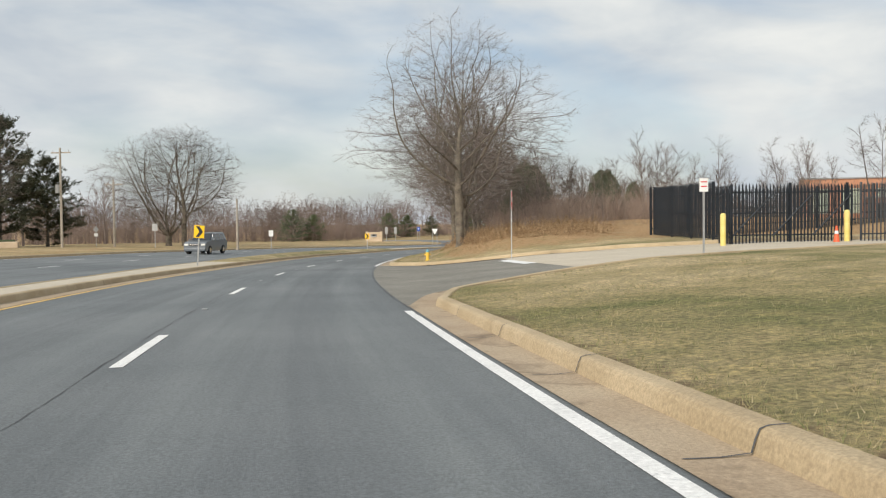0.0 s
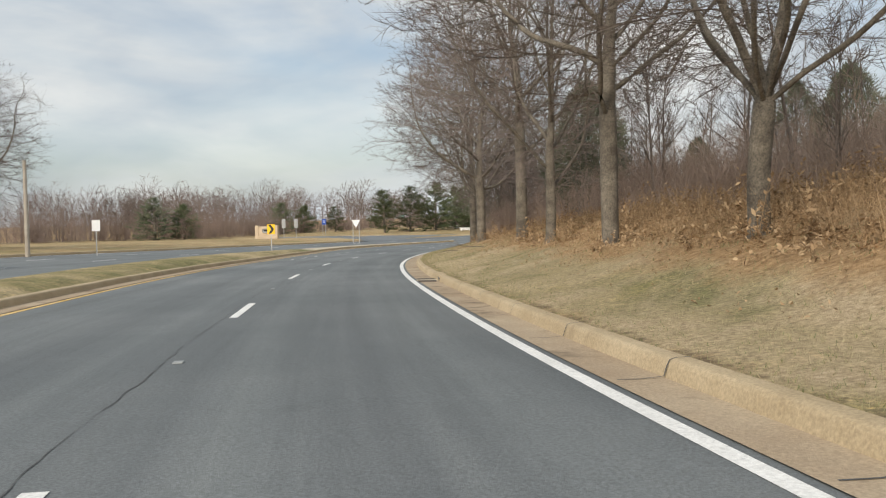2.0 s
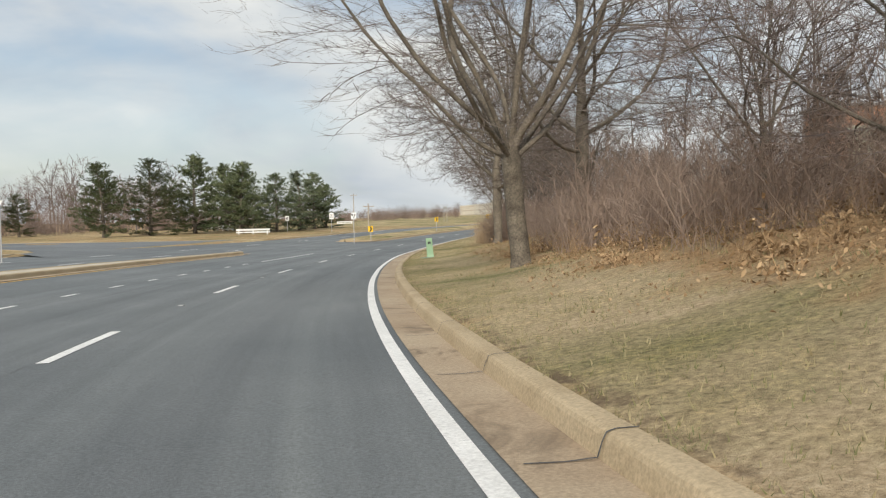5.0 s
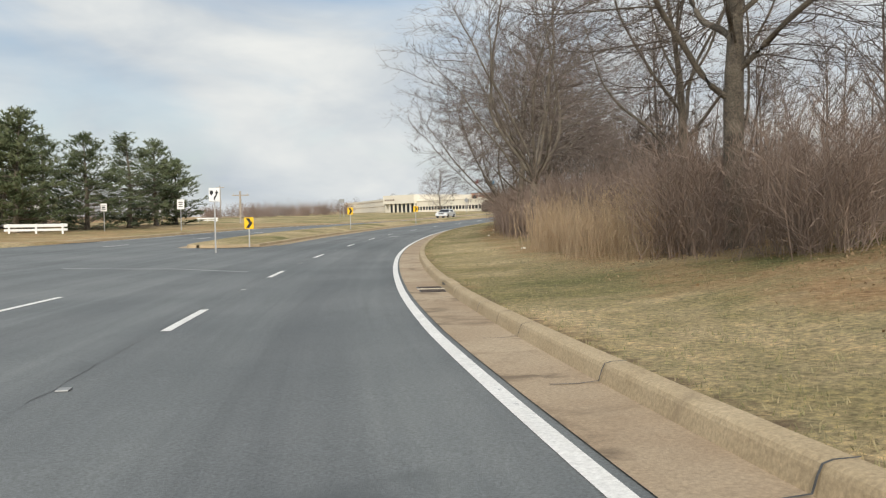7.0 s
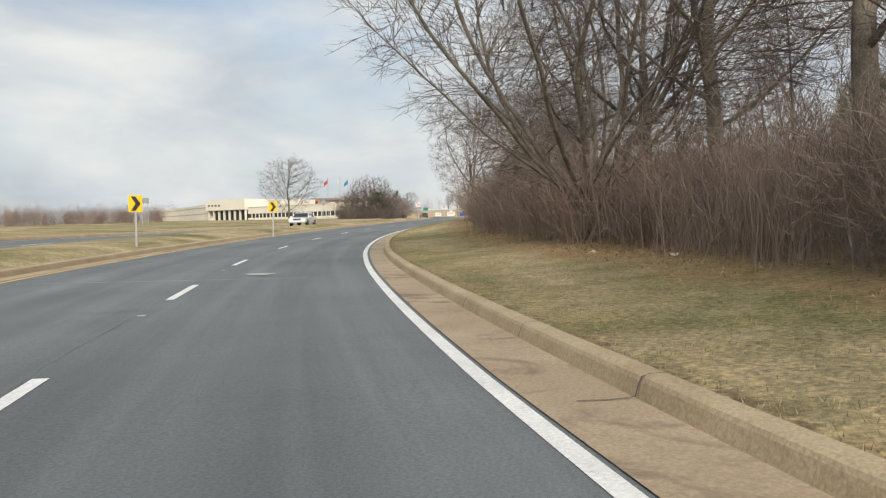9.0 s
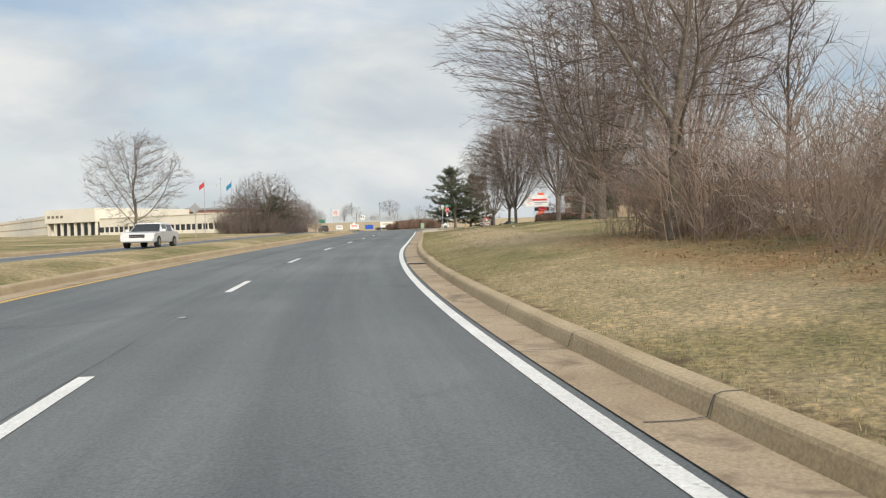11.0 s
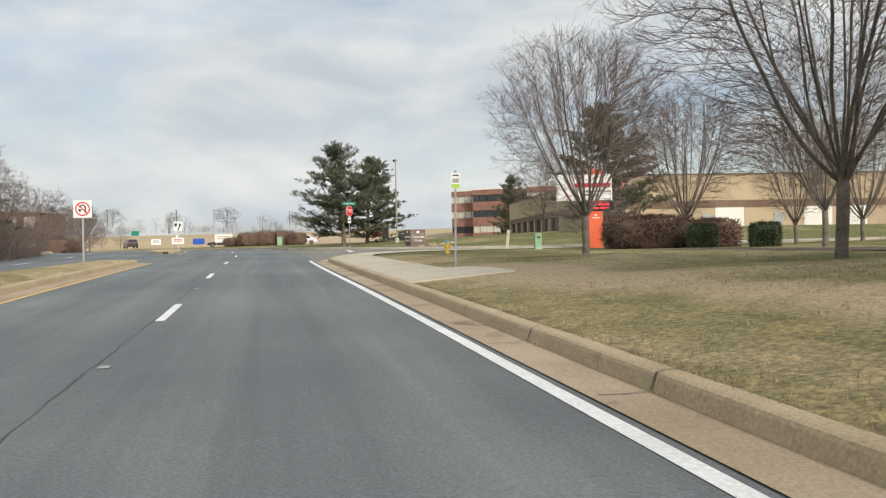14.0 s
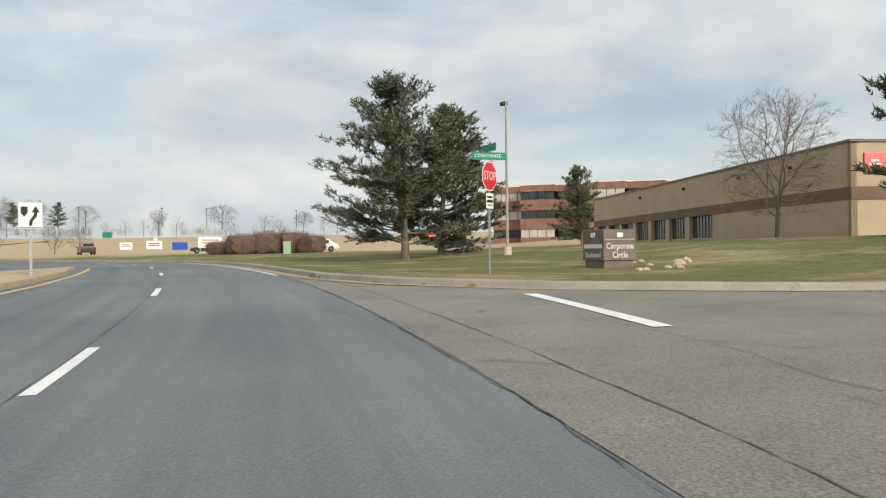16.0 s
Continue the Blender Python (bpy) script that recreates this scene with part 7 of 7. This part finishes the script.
# ---- cars ----
def car(x, y, z, turn, paint, label, length=4.7, width=1.82, tall=1.45, boxy=False, name="car"):
    ob = thing(name, pose(x, y, z, 0, 0, turn), label, "car")
    L, W2, H = length / 2, width / 2, tall
    waist = H * 0.62
    low = [(-L, 0.45), (-L + 0.05, 0.32), (L - 0.08, 0.3), (L, 0.5), (L - 0.02, waist * 0.82), (L - 0.25, waist * 0.93), (L * 0.42, waist + 0.03), (-L + 0.1, waist + 0.03), (-L, waist * 0.8)]
    cab = [(L * 0.42, waist), (L * 0.12, H - 0.04), (-L + 0.55 if boxy else -L * 0.45, H), (-L + 0.25 if boxy else -L * 0.5, H - 0.03), (-L + 0.06 if boxy else -L * 0.86, waist)]

    def loft(pts, w0, w1):
        bm = bmesh.new()
        lo, hi = min(q[1] for q in pts), max(q[1] for q in pts)
        sides = []
        for sgn in (-1, 1):
            sides.append([bm.verts.new((sgn * (w0 + (w1 - w0) * (q[1] - lo) / (hi - lo)), q[0], q[1])) for q in pts])
        bm.faces.new(sides[0])
        bm.faces.new(sides[1][::-1])
        for i in range(len(pts)):
            j = (i + 1) % len(pts)
            bm.faces.new((sides[0][i], sides[1][i], sides[1][j], sides[0][j]))
        bmesh.ops.recalc_face_normals(bm, faces=bm.faces)
        bmesh.ops.bevel(bm, geom=bm.edges, offset=0.05, segments=2, affect="EDGES")
        return bm

    part("body", loft(low, W2 * 0.97, W2), M[paint], ob)
    part("cabin", loft(cab, W2 * 0.96, W2 * 0.76), M[paint], ob)
    slope = (W2 * 0.96 - W2 * 0.76) / (H - waist)
    for sgn in (-1, 1):
        back_y = -L + 0.45 if boxy else -L * 0.62
        spans = ((L * 0.26, -L * 0.08), (-L * 0.12, -L * 0.42), (-L * 0.46, back_y)) if boxy else ((L * 0.26, -L * 0.1), (-L * 0.14, -L * 0.5))
        for y0, y1 in spans:
            z0, z1 = waist + 0.06, H - 0.12
            x0, x1 = sgn * (W2 * 0.96 - slope * 0.06 + 0.006), sgn * (W2 * 0.96 - slope * (H - 0.12 - waist) + 0.006)
            in0 = 0.16 * (y0 > 0)
            v = [(x0, y0, z0), (x0, y1, z0), (x1, y1, z1), (x1, y0 - in0, z1)]
            v += [(q[0] - sgn * 0.012, q[1], q[2]) for q in v]
            mesh_object("side_window", v, [(0, 1, 2, 3), (4, 7, 6, 5), (0, 4, 5, 1), (1, 5, 6, 2), (2, 6, 7, 3), (3, 7, 4, 0)], M["glass_dark"], ob)
        part("headlight", box((sgn * (W2 - 0.25), L - 0.05, waist * 0.74), (0.36, 0.12, 0.16), bevel=0.03), M["lamp_glass"], ob)
        part("taillight", box((sgn * (W2 - 0.14), -L + 0.02, waist * 0.85), (0.2, 0.1, 0.24), bevel=0.02), M["tail_red"], ob)
        part("mirror", box((sgn * (W2 + 0.1), L * 0.36, waist + 0.08), (0.2, 0.1, 0.15), bevel=0.03), M[paint], ob)
        for wy in (L * 0.62, -L * 0.6):
            r = 0.38 if boxy else 0.33
            tyre = part("tyre", rod((sgn * (W2 - 0.2), wy, r), (sgn * (W2 + 0.02), wy, r), r, r, 20), M["rubber"], ob)
            part("rim", rod((sgn * (W2 - 0.1), wy, r), (sgn * (W2 + 0.035), wy, r), r * 0.62, r * 0.58, 14), M["chrome"], tyre)
    y0, y1, z0, z1 = L * 0.41, L * 0.15, waist + 0.05, H - 0.09
    v = [(-W2 * 0.86, y0 + 0.02, z0), (W2 * 0.86, y0 + 0.02, z0), (W2 * 0.72, y1 + 0.02, z1), (-W2 * 0.72, y1 + 0.02, z1)]
    v += [(q[0], q[1] - 0.03, q[2] - 0.01) for q in v]
    mesh_object("windscreen", v, [(0, 1, 2, 3), (4, 7, 6, 5), (0, 4, 5, 1), (1, 5, 6, 2), (2, 6, 7, 3), (3, 7, 4, 0)], M["glass_dark"], ob)
    part("rear_window", box((0, (-L + 0.13 if boxy else -L * 0.72), (waist + H) / 2), (W2 * 1.4, 0.06, (H - waist) * 0.6)), M["glass_dark"], ob)
    part("grille", box((0, L - 0.02, waist * 0.72), (W2 * 0.9, 0.1, 0.2), bevel=0.02), M["led_case"], ob)
    part("grille_bar", box((0, L + 0.025, waist * 0.73), (W2 * 0.9, 0.03, 0.05), bevel=0.01), M["chrome"], ob)
    part("bumper", box((0, L - 0.02, 0.45), (width * 0.94, 0.16, 0.22), bevel=0.04), M[paint], ob)
    part("rear_bumper", box((0, -L + 0.02, 0.5), (width * 0.94, 0.14, 0.22), bevel=0.04), M[paint], ob)
    if boxy:
        for sgn in (-1, 1):
            part("roof_rail", box((sgn * W2 * 0.68, -L * 0.25, H + 0.04), (0.05, L * 0.9, 0.04)), M["iron"], ob)
    return ob


def on_road(s, n):
    p = at(s, n)
    return p.x, p.y, p.z


car(*on_road(78.0, -14.8), heading_at(5.9, 82.7) + 180, "paint_grey", "grey full-size SUV on the far carriageway", 5.2, 2.0, 1.9, True, "suv")
x, y, z = on_road(293, -11.0)
car(x, y, z, heading_at(x, y) + 180, "paint_white", "white sedan on the far carriageway", 4.8, 1.84, 1.42)
x, y = 333.3, 308.7
car(x, y, ground(x, y) + 0.05, -50, "paint_dark", "dark pickup-like car driving away beyond the junction", 4.8, 1.85, 1.6, True)
car(322, 272, ground(322, 272), 20, "paint_white", "white car parked behind shrubs", 4.6, 1.8, 1.45)
car(331, 258, ground(331, 258), 0, "paint_dark", "dark car parked before an office", 4.6, 1.8, 1.45)
car(343, 296, ground(343, 296), 30, "paint_dark", "dark car beside a row of shrubs", 4.6, 1.8, 1.45)


# ---- small signs along the hill, monument, benches ----
def yard_sign(x, y, w, h, mat, label, turn=-70, bars_mat=None):
    ob = thing("banner_sign", pose(x, y, ground(x, y), 0, 0, turn), label, "sign", "banners along the hill")
    for k in (-1, 1):
        part("post", box((k * w * 0.42, 0.03, h * 0.55), (0.08, 0.06, h * 1.2)), M["post_wood"], ob)
    part("panel", box((0, 0, h * 0.75), (w, 0.04, h * 0.75)), M[mat], ob)
    if bars_mat:
        for z in (0.9, 0.72):
            part("bar", box((0, -0.025, h * z), (w * 0.7, 0.01, h * 0.1)), M[bars_mat], ob)


yard_sign(353.1, 314.7, 1.9, 1.5, "sign_white", "white banner with dark print at the foot of the hill", bars_mat="roof_grey")
yard_sign(354.4, 310.6, 2.4, 1.7, "sign_white", "white banner with red print at the foot of the hill", bars_mat="sign_red")
yard_sign(348.3, 303.0, 2.2, 1.5, "sign_blue", "blue banner at the foot of the hill")
yard_sign(332.3, 290.3, 3.0, 1.9, "sign_white", "white banner with pictures beside dark shrubs", bars_mat="monument")
yard_sign(385.6, 338.3, 1.8, 1.5, "sign_green", "small green banner on the hillside")
yard_sign(364.1, 315.8, 0.6, 2.0, "sign_white", "narrow white sign on the hillside")
rs = thing("office_sign", pose(305.3, 257.5 - 3, ground(305.3, 254.5), 0, 0, -72), "red and black office sign between pines", "sign")
part("red_panel", box((-0.5, 0, 1.3), (1.3, 0.3, 1.2), bevel=0.02), M["sign_red"], rs)
part("black_panel", box((0.6, 0, 1.0), (0.9, 0.3, 1.9), bevel=0.02), M["led_case"], rs)
bars(rs, M["sign_white"], ((1.5, 0.5, 0.12), (1.25, 0.7, 0.06)), 1.2, -0.5, -0.16, "bar")

mo = thing("monument_sign", pose(45.2, 176.9, ground(45.2, 176.9), 0, 0, heading_at(45, 177) + 10), "tan stone entrance sign with an oval emblem", "sign")
part("base", box((0, 0, 0.2), (3.4, 0.8, 0.5), bevel=0.04), M["monument"], mo)
part("slab", box((0, 0, 1.1), (2.6, 0.5, 1.5), bevel=0.06), M["monument"], mo)
for k in (-1, 1):
    part("pier", box((k * 1.5, 0, 1.0), (0.5, 0.7, 2.0), bevel=0.04), M["monument"], mo)
part("emblem", box((0, -0.26, 1.2), (1.2, 0.04, 0.6), bevel=0.2), M["sign_back"], mo)
part("dark_mark", box((0, -0.29, 1.22), (0.7, 0.02, 0.25), bevel=0.08), M["sign_black"], mo)


def white_barrier(x, y, w, turn):
    ob = thing("white_barrier", pose(x, y, ground(x, y), 0, 0, turn), "low white wooden barrier on the grass", "barrier", "white barriers")
    part("rail", box((0, 0, 0.55), (w, 0.12, 0.22), bevel=0.02), M["sign_white"], ob)
    part("rail", box((0, 0, 0.25), (w, 0.1, 0.16), bevel=0.02), M["sign_white"], ob)
    for k in (-1, 0, 1):
        part("leg", box((k * w * 0.42, 0, 0.3), (0.14, 0.14, 0.75), bevel=0.02), M["sign_white"], ob)


white_barrier(100, 224, 4.2, -30)
white_barrier(96, 213.5, 1.6, -30)
white_barrier(92, 200, 4.0, -30)
white_barrier(150, 262, 3.4, -40)
rock = thing("boulder", pose(-12.5, 100, ground(-12.5, 100), 0, 0, 0), "tan planter wall at the foot of the trees", "planter")
part("wall", box((0, 0, 0.3), (2.2, 1.2, 0.7), bevel=0.12), M["monument"], rock)
part("plants", box((0, 0, 0.72), (1.5, 0.8, 0.25), bevel=0.1), M["boxwood"], rock)

# ---- pavements and paved islands ----
sweep("pavement", [[at(s, 4.3 + w * u, rise(s, 4.3 + w * u) + (0.165 if u < 1.01 and s > 322.72 else 0.0)) for u in (0, 0.25, 0.5, 0.75, 1, 1.02)] for s, w in ((322.7, 2.2), (322.75, 2.2), (323.5, 2.3), (325.0, 2.25), (326.2, 2.05), (326.4, 1.5), (330, 1.5), (333, 1.5), (337, 1.5), (340, 1.55), (341.5, 1.6))], M["pavement"], label="pale concrete pavement with a bus stop pad")
ring_in = curve([(341.5, 4.3), (344.6, 4.92), (347.0, 6.4), (348.9, 8.85), (350.3, 12.1), (351.2, 17), (352.1, 30)])
ring_out = curve([(341.5, 5.9), (343.6, 6.45), (345.5, 7.75), (347.2, 9.8), (348.5, 12.5), (349.4, 17), (350.3, 30)])
k = min(len(ring_in), len(ring_out))
sweep("pavement_corner", [[at(a + (c - a) * u, b + (d - b) * u, rise(a + (c - a) * u, b + (d - b) * u) + 0.17) for u in (0, 0.33, 0.67, 1)]
                          for (a, b), (c, d) in ((ring_in[int(i * (len(ring_in) - 1) / 59)], ring_out[int(i * (len(ring_out) - 1) / 59)]) for i in range(60))], M["pavement"], label="pale concrete pavement round the corner")
island = [(s, np.interp(s, [365, 367, 372, 380, 388], [-4.2, -3.8, -3.4, -3.1, -3.4]), np.interp(s, [365, 367, 372, 380, 388], [-4.3, -4.8, -5.6, -5.4, -3.5])) for s in steps(365, 388, 1)]
kerb("island_kerb_a", [(s, a) for s, a, b in island], -1, KERB, gutter=False)
kerb("island_kerb_b", [(s, b) for s, a, b in island], 1, KERB, gutter=False)
sweep("island", [[at(s, a - 0.2, 0.16), at(s, (a + b) / 2, 0.18), at(s, b + 0.2, 0.16)] for s, a, b in island], M["concrete"], label="tan concrete traffic island")
paint("island_line", 364, 392, lambda s: np.interp(s, [364, 372, 380, 392], [-3.5, -3.0, -2.8, -2.8]), 0.14, M["yellow_line"], "yellow line beside a traffic island")
sweep("car_park", [[at(s, n, rise(s, n) + 0.16) for n in np.linspace(19.5, 30, 8)] for s in steps(283, 322, 2)], M["asphalt"], label="dark asphalt car park beyond the lawn")
sweep("mulch_bed", [[at(s, n, rise(s, n) + 0.145) for n in np.linspace(15, 19, 6)] for s in steps(300, 336, 2)], M["mulch"], label="dark mulch bed under trees and hedges")

# ---- markings, covers and repairs on the carriageway ----
sweep("stop_bar_1", [[at(s, n, rise(s, n) + 0.018) for n in (8.65, 9.1)] for s in steps(30, 36.5, 0.5)], M["white_line"], label="white stop bar across a driveway")
sweep("stop_bar_2", [[at(s, np.interp(s, [356.6, 363], [6.5, 7.05]) + w, rise(s, 6.7 + w) + 0.016) for w in (-0.14, 0.14)] for s in steps(356.6, 363, 0.5)], M["white_line"], label="white stop bar across a side street")
sweep("cross_line", [[at(np.interp(n, [-7.2, -4, -1], [183.6, 183.9, 181.1]) + d, n, 0.007) for d in (0, 0.18)] for n in np.linspace(-7.2, -1.0, 12)], M["patch"], label="pale sealed joint across the road")
sweep("cross_joint", [[at(217.0, n, 0.006), at(217.06, n, 0.006)] for n in np.linspace(-3.6, 2.0, 8)], M["patch"], label="pale sealed joint across the road")
sweep("cross_joint_2", [[at(304.6 + 0.25 * math.sin(n * 2), n, 0.006), at(304.95 + 0.3 * math.sin(n * 3), n, 0.006)] for n in np.linspace(0.3, 1.7, 9)], M["patch"], label="pale smeared repair on the road")


def crack(name, s0, s1, n, width, seed, label):
    """A dark joint that wanders, swells and closes again on its way."""
    rows_c = []
    for s in steps(s0, s1, 0.15):
        mid = n + (0.05 if seed < 20 else 0.7) * noise.noise((s * 0.35, seed, 0)) + 0.035 * noise.noise((s * 2.1, seed, 3))
        w = width * max(0.12, 0.5 + 1.3 * noise.noise((s * 0.6, seed, 7)) + 0.9 * noise.noise((s * 3.1, seed, 9)))
        up = 0.0045 if n < 3 else 0.013 + (rise(s, n) if n > 4.2 else 0)
        rows_c.append([at(s, mid - w, up), at(s, mid + w, up)])
    return sweep(name, rows_c, M["tar"], label=label)


crack("seam_1", -40, 66, -0.16, 0.008, 1, "dark crack along the lane joint")
crack("seam_2", 262, 400, -0.1, 0.012, 2, "dark crack along the lane joint")
crack("driveway_seam", 14, 47, 3.56, 0.018, 4, "dark tarred joint along a driveway mouth")
crack("street_seam", 343, 376, 3.56, 0.016, 5, "dark crack along a side street mouth")
crack("seam_4", 70, 258, -0.1, 0.005, 9, "thin dark crack along the lane joint")
crack("street_seam_2", 345, 372, 4.4, 0.013, 6, "thin dark crack in a side street mouth")
for k, (s0, s1, n) in enumerate(((350, 359, 6.2), (355, 362, 9.6), (29, 37, 6.4))):
    crack("patch_crack", s0, s1, n, 0.007, 20 + k, "thin dark crack in worn asphalt")
for s in [q + 7.6 for q in DASHES if -10 < q < 350]:
    p = at(s, 0.0, 0.005)
    mkr = thing("road_marker", pose(p.x, p.y, p.z, 0, 0, math.degrees(np.interp(s, ROAD_S, ROAD_H))), "small pale raised lane marker", "road marker", "lane markers")
    part("casting", box((0, 0, 0.004), (0.1, 0.14, 0.012), bevel=0.004), M["sign_back"], mkr)
for s, n, w, d in ((218.6, 1.0, 0.6, 1.0), (304.3, 0.95, 0.8, 1.0)):
    p = at(s, n, 0.003)
    co = thing("manhole_patch", pose(p.x, p.y, p.z, 0, 0, math.degrees(np.interp(s, ROAD_S, ROAD_H))), "round manhole cover in a pale concrete patch", "manhole cover")
    bm = bmesh.new()
    made = bmesh.ops.create_circle(bm, cap_ends=True, segments=26, radius=0.5, matrix=Matrix.Translation((0, 0, 0.003)) @ Matrix.Diagonal((w, d, 1, 1)))
    for vv in made["verts"]:
        k = 1 + 0.22 * noise.noise((vv.co.x * 3, vv.co.y * 3, s)) + 0.1 * noise.noise((vv.co.x * 11, vv.co.y * 11, s))
        vv.co.x, vv.co.y = vv.co.x * k, vv.co.y * k
    part("patch", bm, M["patch"], co)
    part("cover", rod((0, 0, -0.02), (0, 0, 0.005), 0.33, 0.33, 24), M["patch"], co)


def storm_drain(s):
    p = at(s, 4.1)
    ob = thing("storm_drain", pose(p.x, p.y, p.z, 0, 0, math.degrees(np.interp(s, ROAD_S, ROAD_H))), "iron storm drain grates in the gutter under a kerb opening", "storm drain", "storm drains")
    for k in (-1, 1):
        # A solid black slab stands for the shade between the grate's bars.
        grate = part("grate", box((-0.26, k * 0.36, 0.011), (0.5, 0.6, 0.016)), M["led_case"], ob)
        for j in range(6):
            part("bar", box((-0.26, k * 0.36 - 0.25 + 0.1 * j, 0.021), (0.46, 0.035, 0.012)), M["iron"], grate)
    part("crossbar", box((-0.26, 0, 0.022), (0.54, 0.11, 0.03), bevel=0.008), M["pavement"], ob, "pale concrete crossbar")
    part("lintel", box((0.14, 0, 0.1), (0.2, 1.5, 0.165), bevel=0.025), M["concrete"], ob)
    # No hole is cut: black plates on the lintel's face imitate its shaded inside.
    for k in (-1, 1):
        part("opening", box((0.035, k * 0.36, 0.07), (0.02, 0.58, 0.09)), M["led_case"], ob)


for s in (68.5, 172.5, 288.5, 267.5):
    storm_drain(s)

# ---- litter and twigs on the verge ----
rng = random.Random(77)
for s, n in ((214, 8.6), (217, 8.0), (206, 7.6), (186, 7.7), (288, 9)):
    p = at(s, n)
    z = land(s, n, p.x, p.y)
    li = thing("litter_scrap", pose(p.x, p.y, z + 0.02, 0, 0, rng.uniform(0, 360)), "crumpled pale scrap of litter in the grass", "litter", "litter scraps")
    bm = bmesh.new()
    bmesh.ops.create_icosphere(bm, subdivisions=2, radius=0.085)
    for vv in bm.verts:
        vv.co *= rng.uniform(0.6, 1.3)
        vv.co.z *= 0.5
    part("scrap", bm, M["cream"], li)
for s, n, r in ((79, 6.6, 1.9), (84, 5.9, 0.9), (97, 6.6, 1.2)):
    w = Wood()
    rr = random.Random(int(s))
    p = at(s, n)
    z = land(s, n, p.x, p.y) + 0.05
    lp, lr = limb(rr, Vector((0, 0, 0)), Vector((1, 0.2, 0)), r, 0.018, 5, 0.12, 0, 0.3)
    w.tube(lp, lr, 5)
    for k in range(5):
        q, r2, d2 = pick(lp, lr, 0.2 + 0.15 * k)
        tp, tr = limb(rr, q, aside(rr, d2, 0.6), 0.3, 0.008, 2, 0.1, 0, 0.3)
        w.tube(tp, tr, 3)
    br = thing("fallen_branch", pose(p.x, p.y, z, 0, 0, rr.uniform(0, 180)), "thin fallen branch lying on the grass", "branch", "fallen branches")
    mesh_object("branch", w.v, w.f, M["bark"], br)


# ---- joints in kerb and pavement, worn spots on the road ----
def joint_mesh(name, lines, width, mat, label):
    """Thin dark joints, each a strip along a line of points."""
    v, f = [], []
    for pts in lines:
        base = len(v)
        for i, p in enumerate(pts):
            t = pts[min(i + 1, len(pts) - 1)] - pts[max(i - 1, 0)]
            side = Vector((t.y, -t.x, 0)).normalized() * width / 2
            v += [p - side, p + side]
        f += [(base + 2 * i, base + 2 * i + 1, base + 2 * i + 3, base + 2 * i + 2) for i in range(len(pts) - 1)]
    return tagged(mesh_object(name, v, f, mat), label, kind="structure")


joint_mesh("kerb_joint", [[at(s, 3.7, 0.016), at(s, 3.92, 0.013), at(s, 4.09, 0.026), at(s, 4.115, 0.105), at(s, 4.14, 0.155), at(s, 4.19, 0.17), at(s, 4.32, 0.174)]
                          for s in np.r_[np.arange(-20, 14, 3.05), np.arange(48.5, 339, 3.05)]], 0.018, M["tar"], "dark joints across the kerb and gutter")
joint_mesh("pavement_joint", [[at(s, n, rise(s, n) + 0.172) for n in (4.33, 4.8, 5.3, 5.78)] for s in (328.2, 331.3, 334.4, 337.5, 340.4)]
           + [[at(a + (c - a) * u, b + (d - b) * u, rise(a + (c - a) * u, b + (d - b) * u) + 0.177) for u in (0.02, 0.35, 0.68, 0.98)]
              for (a, b), (c, d) in ((ring_in[int(i * (len(ring_in) - 1) / 59)], ring_out[int(i * (len(ring_out) - 1) / 59)]) for i in (6, 13, 20, 27, 35, 44, 52))], 0.025, M["tar"], "dark joints across the pavement")
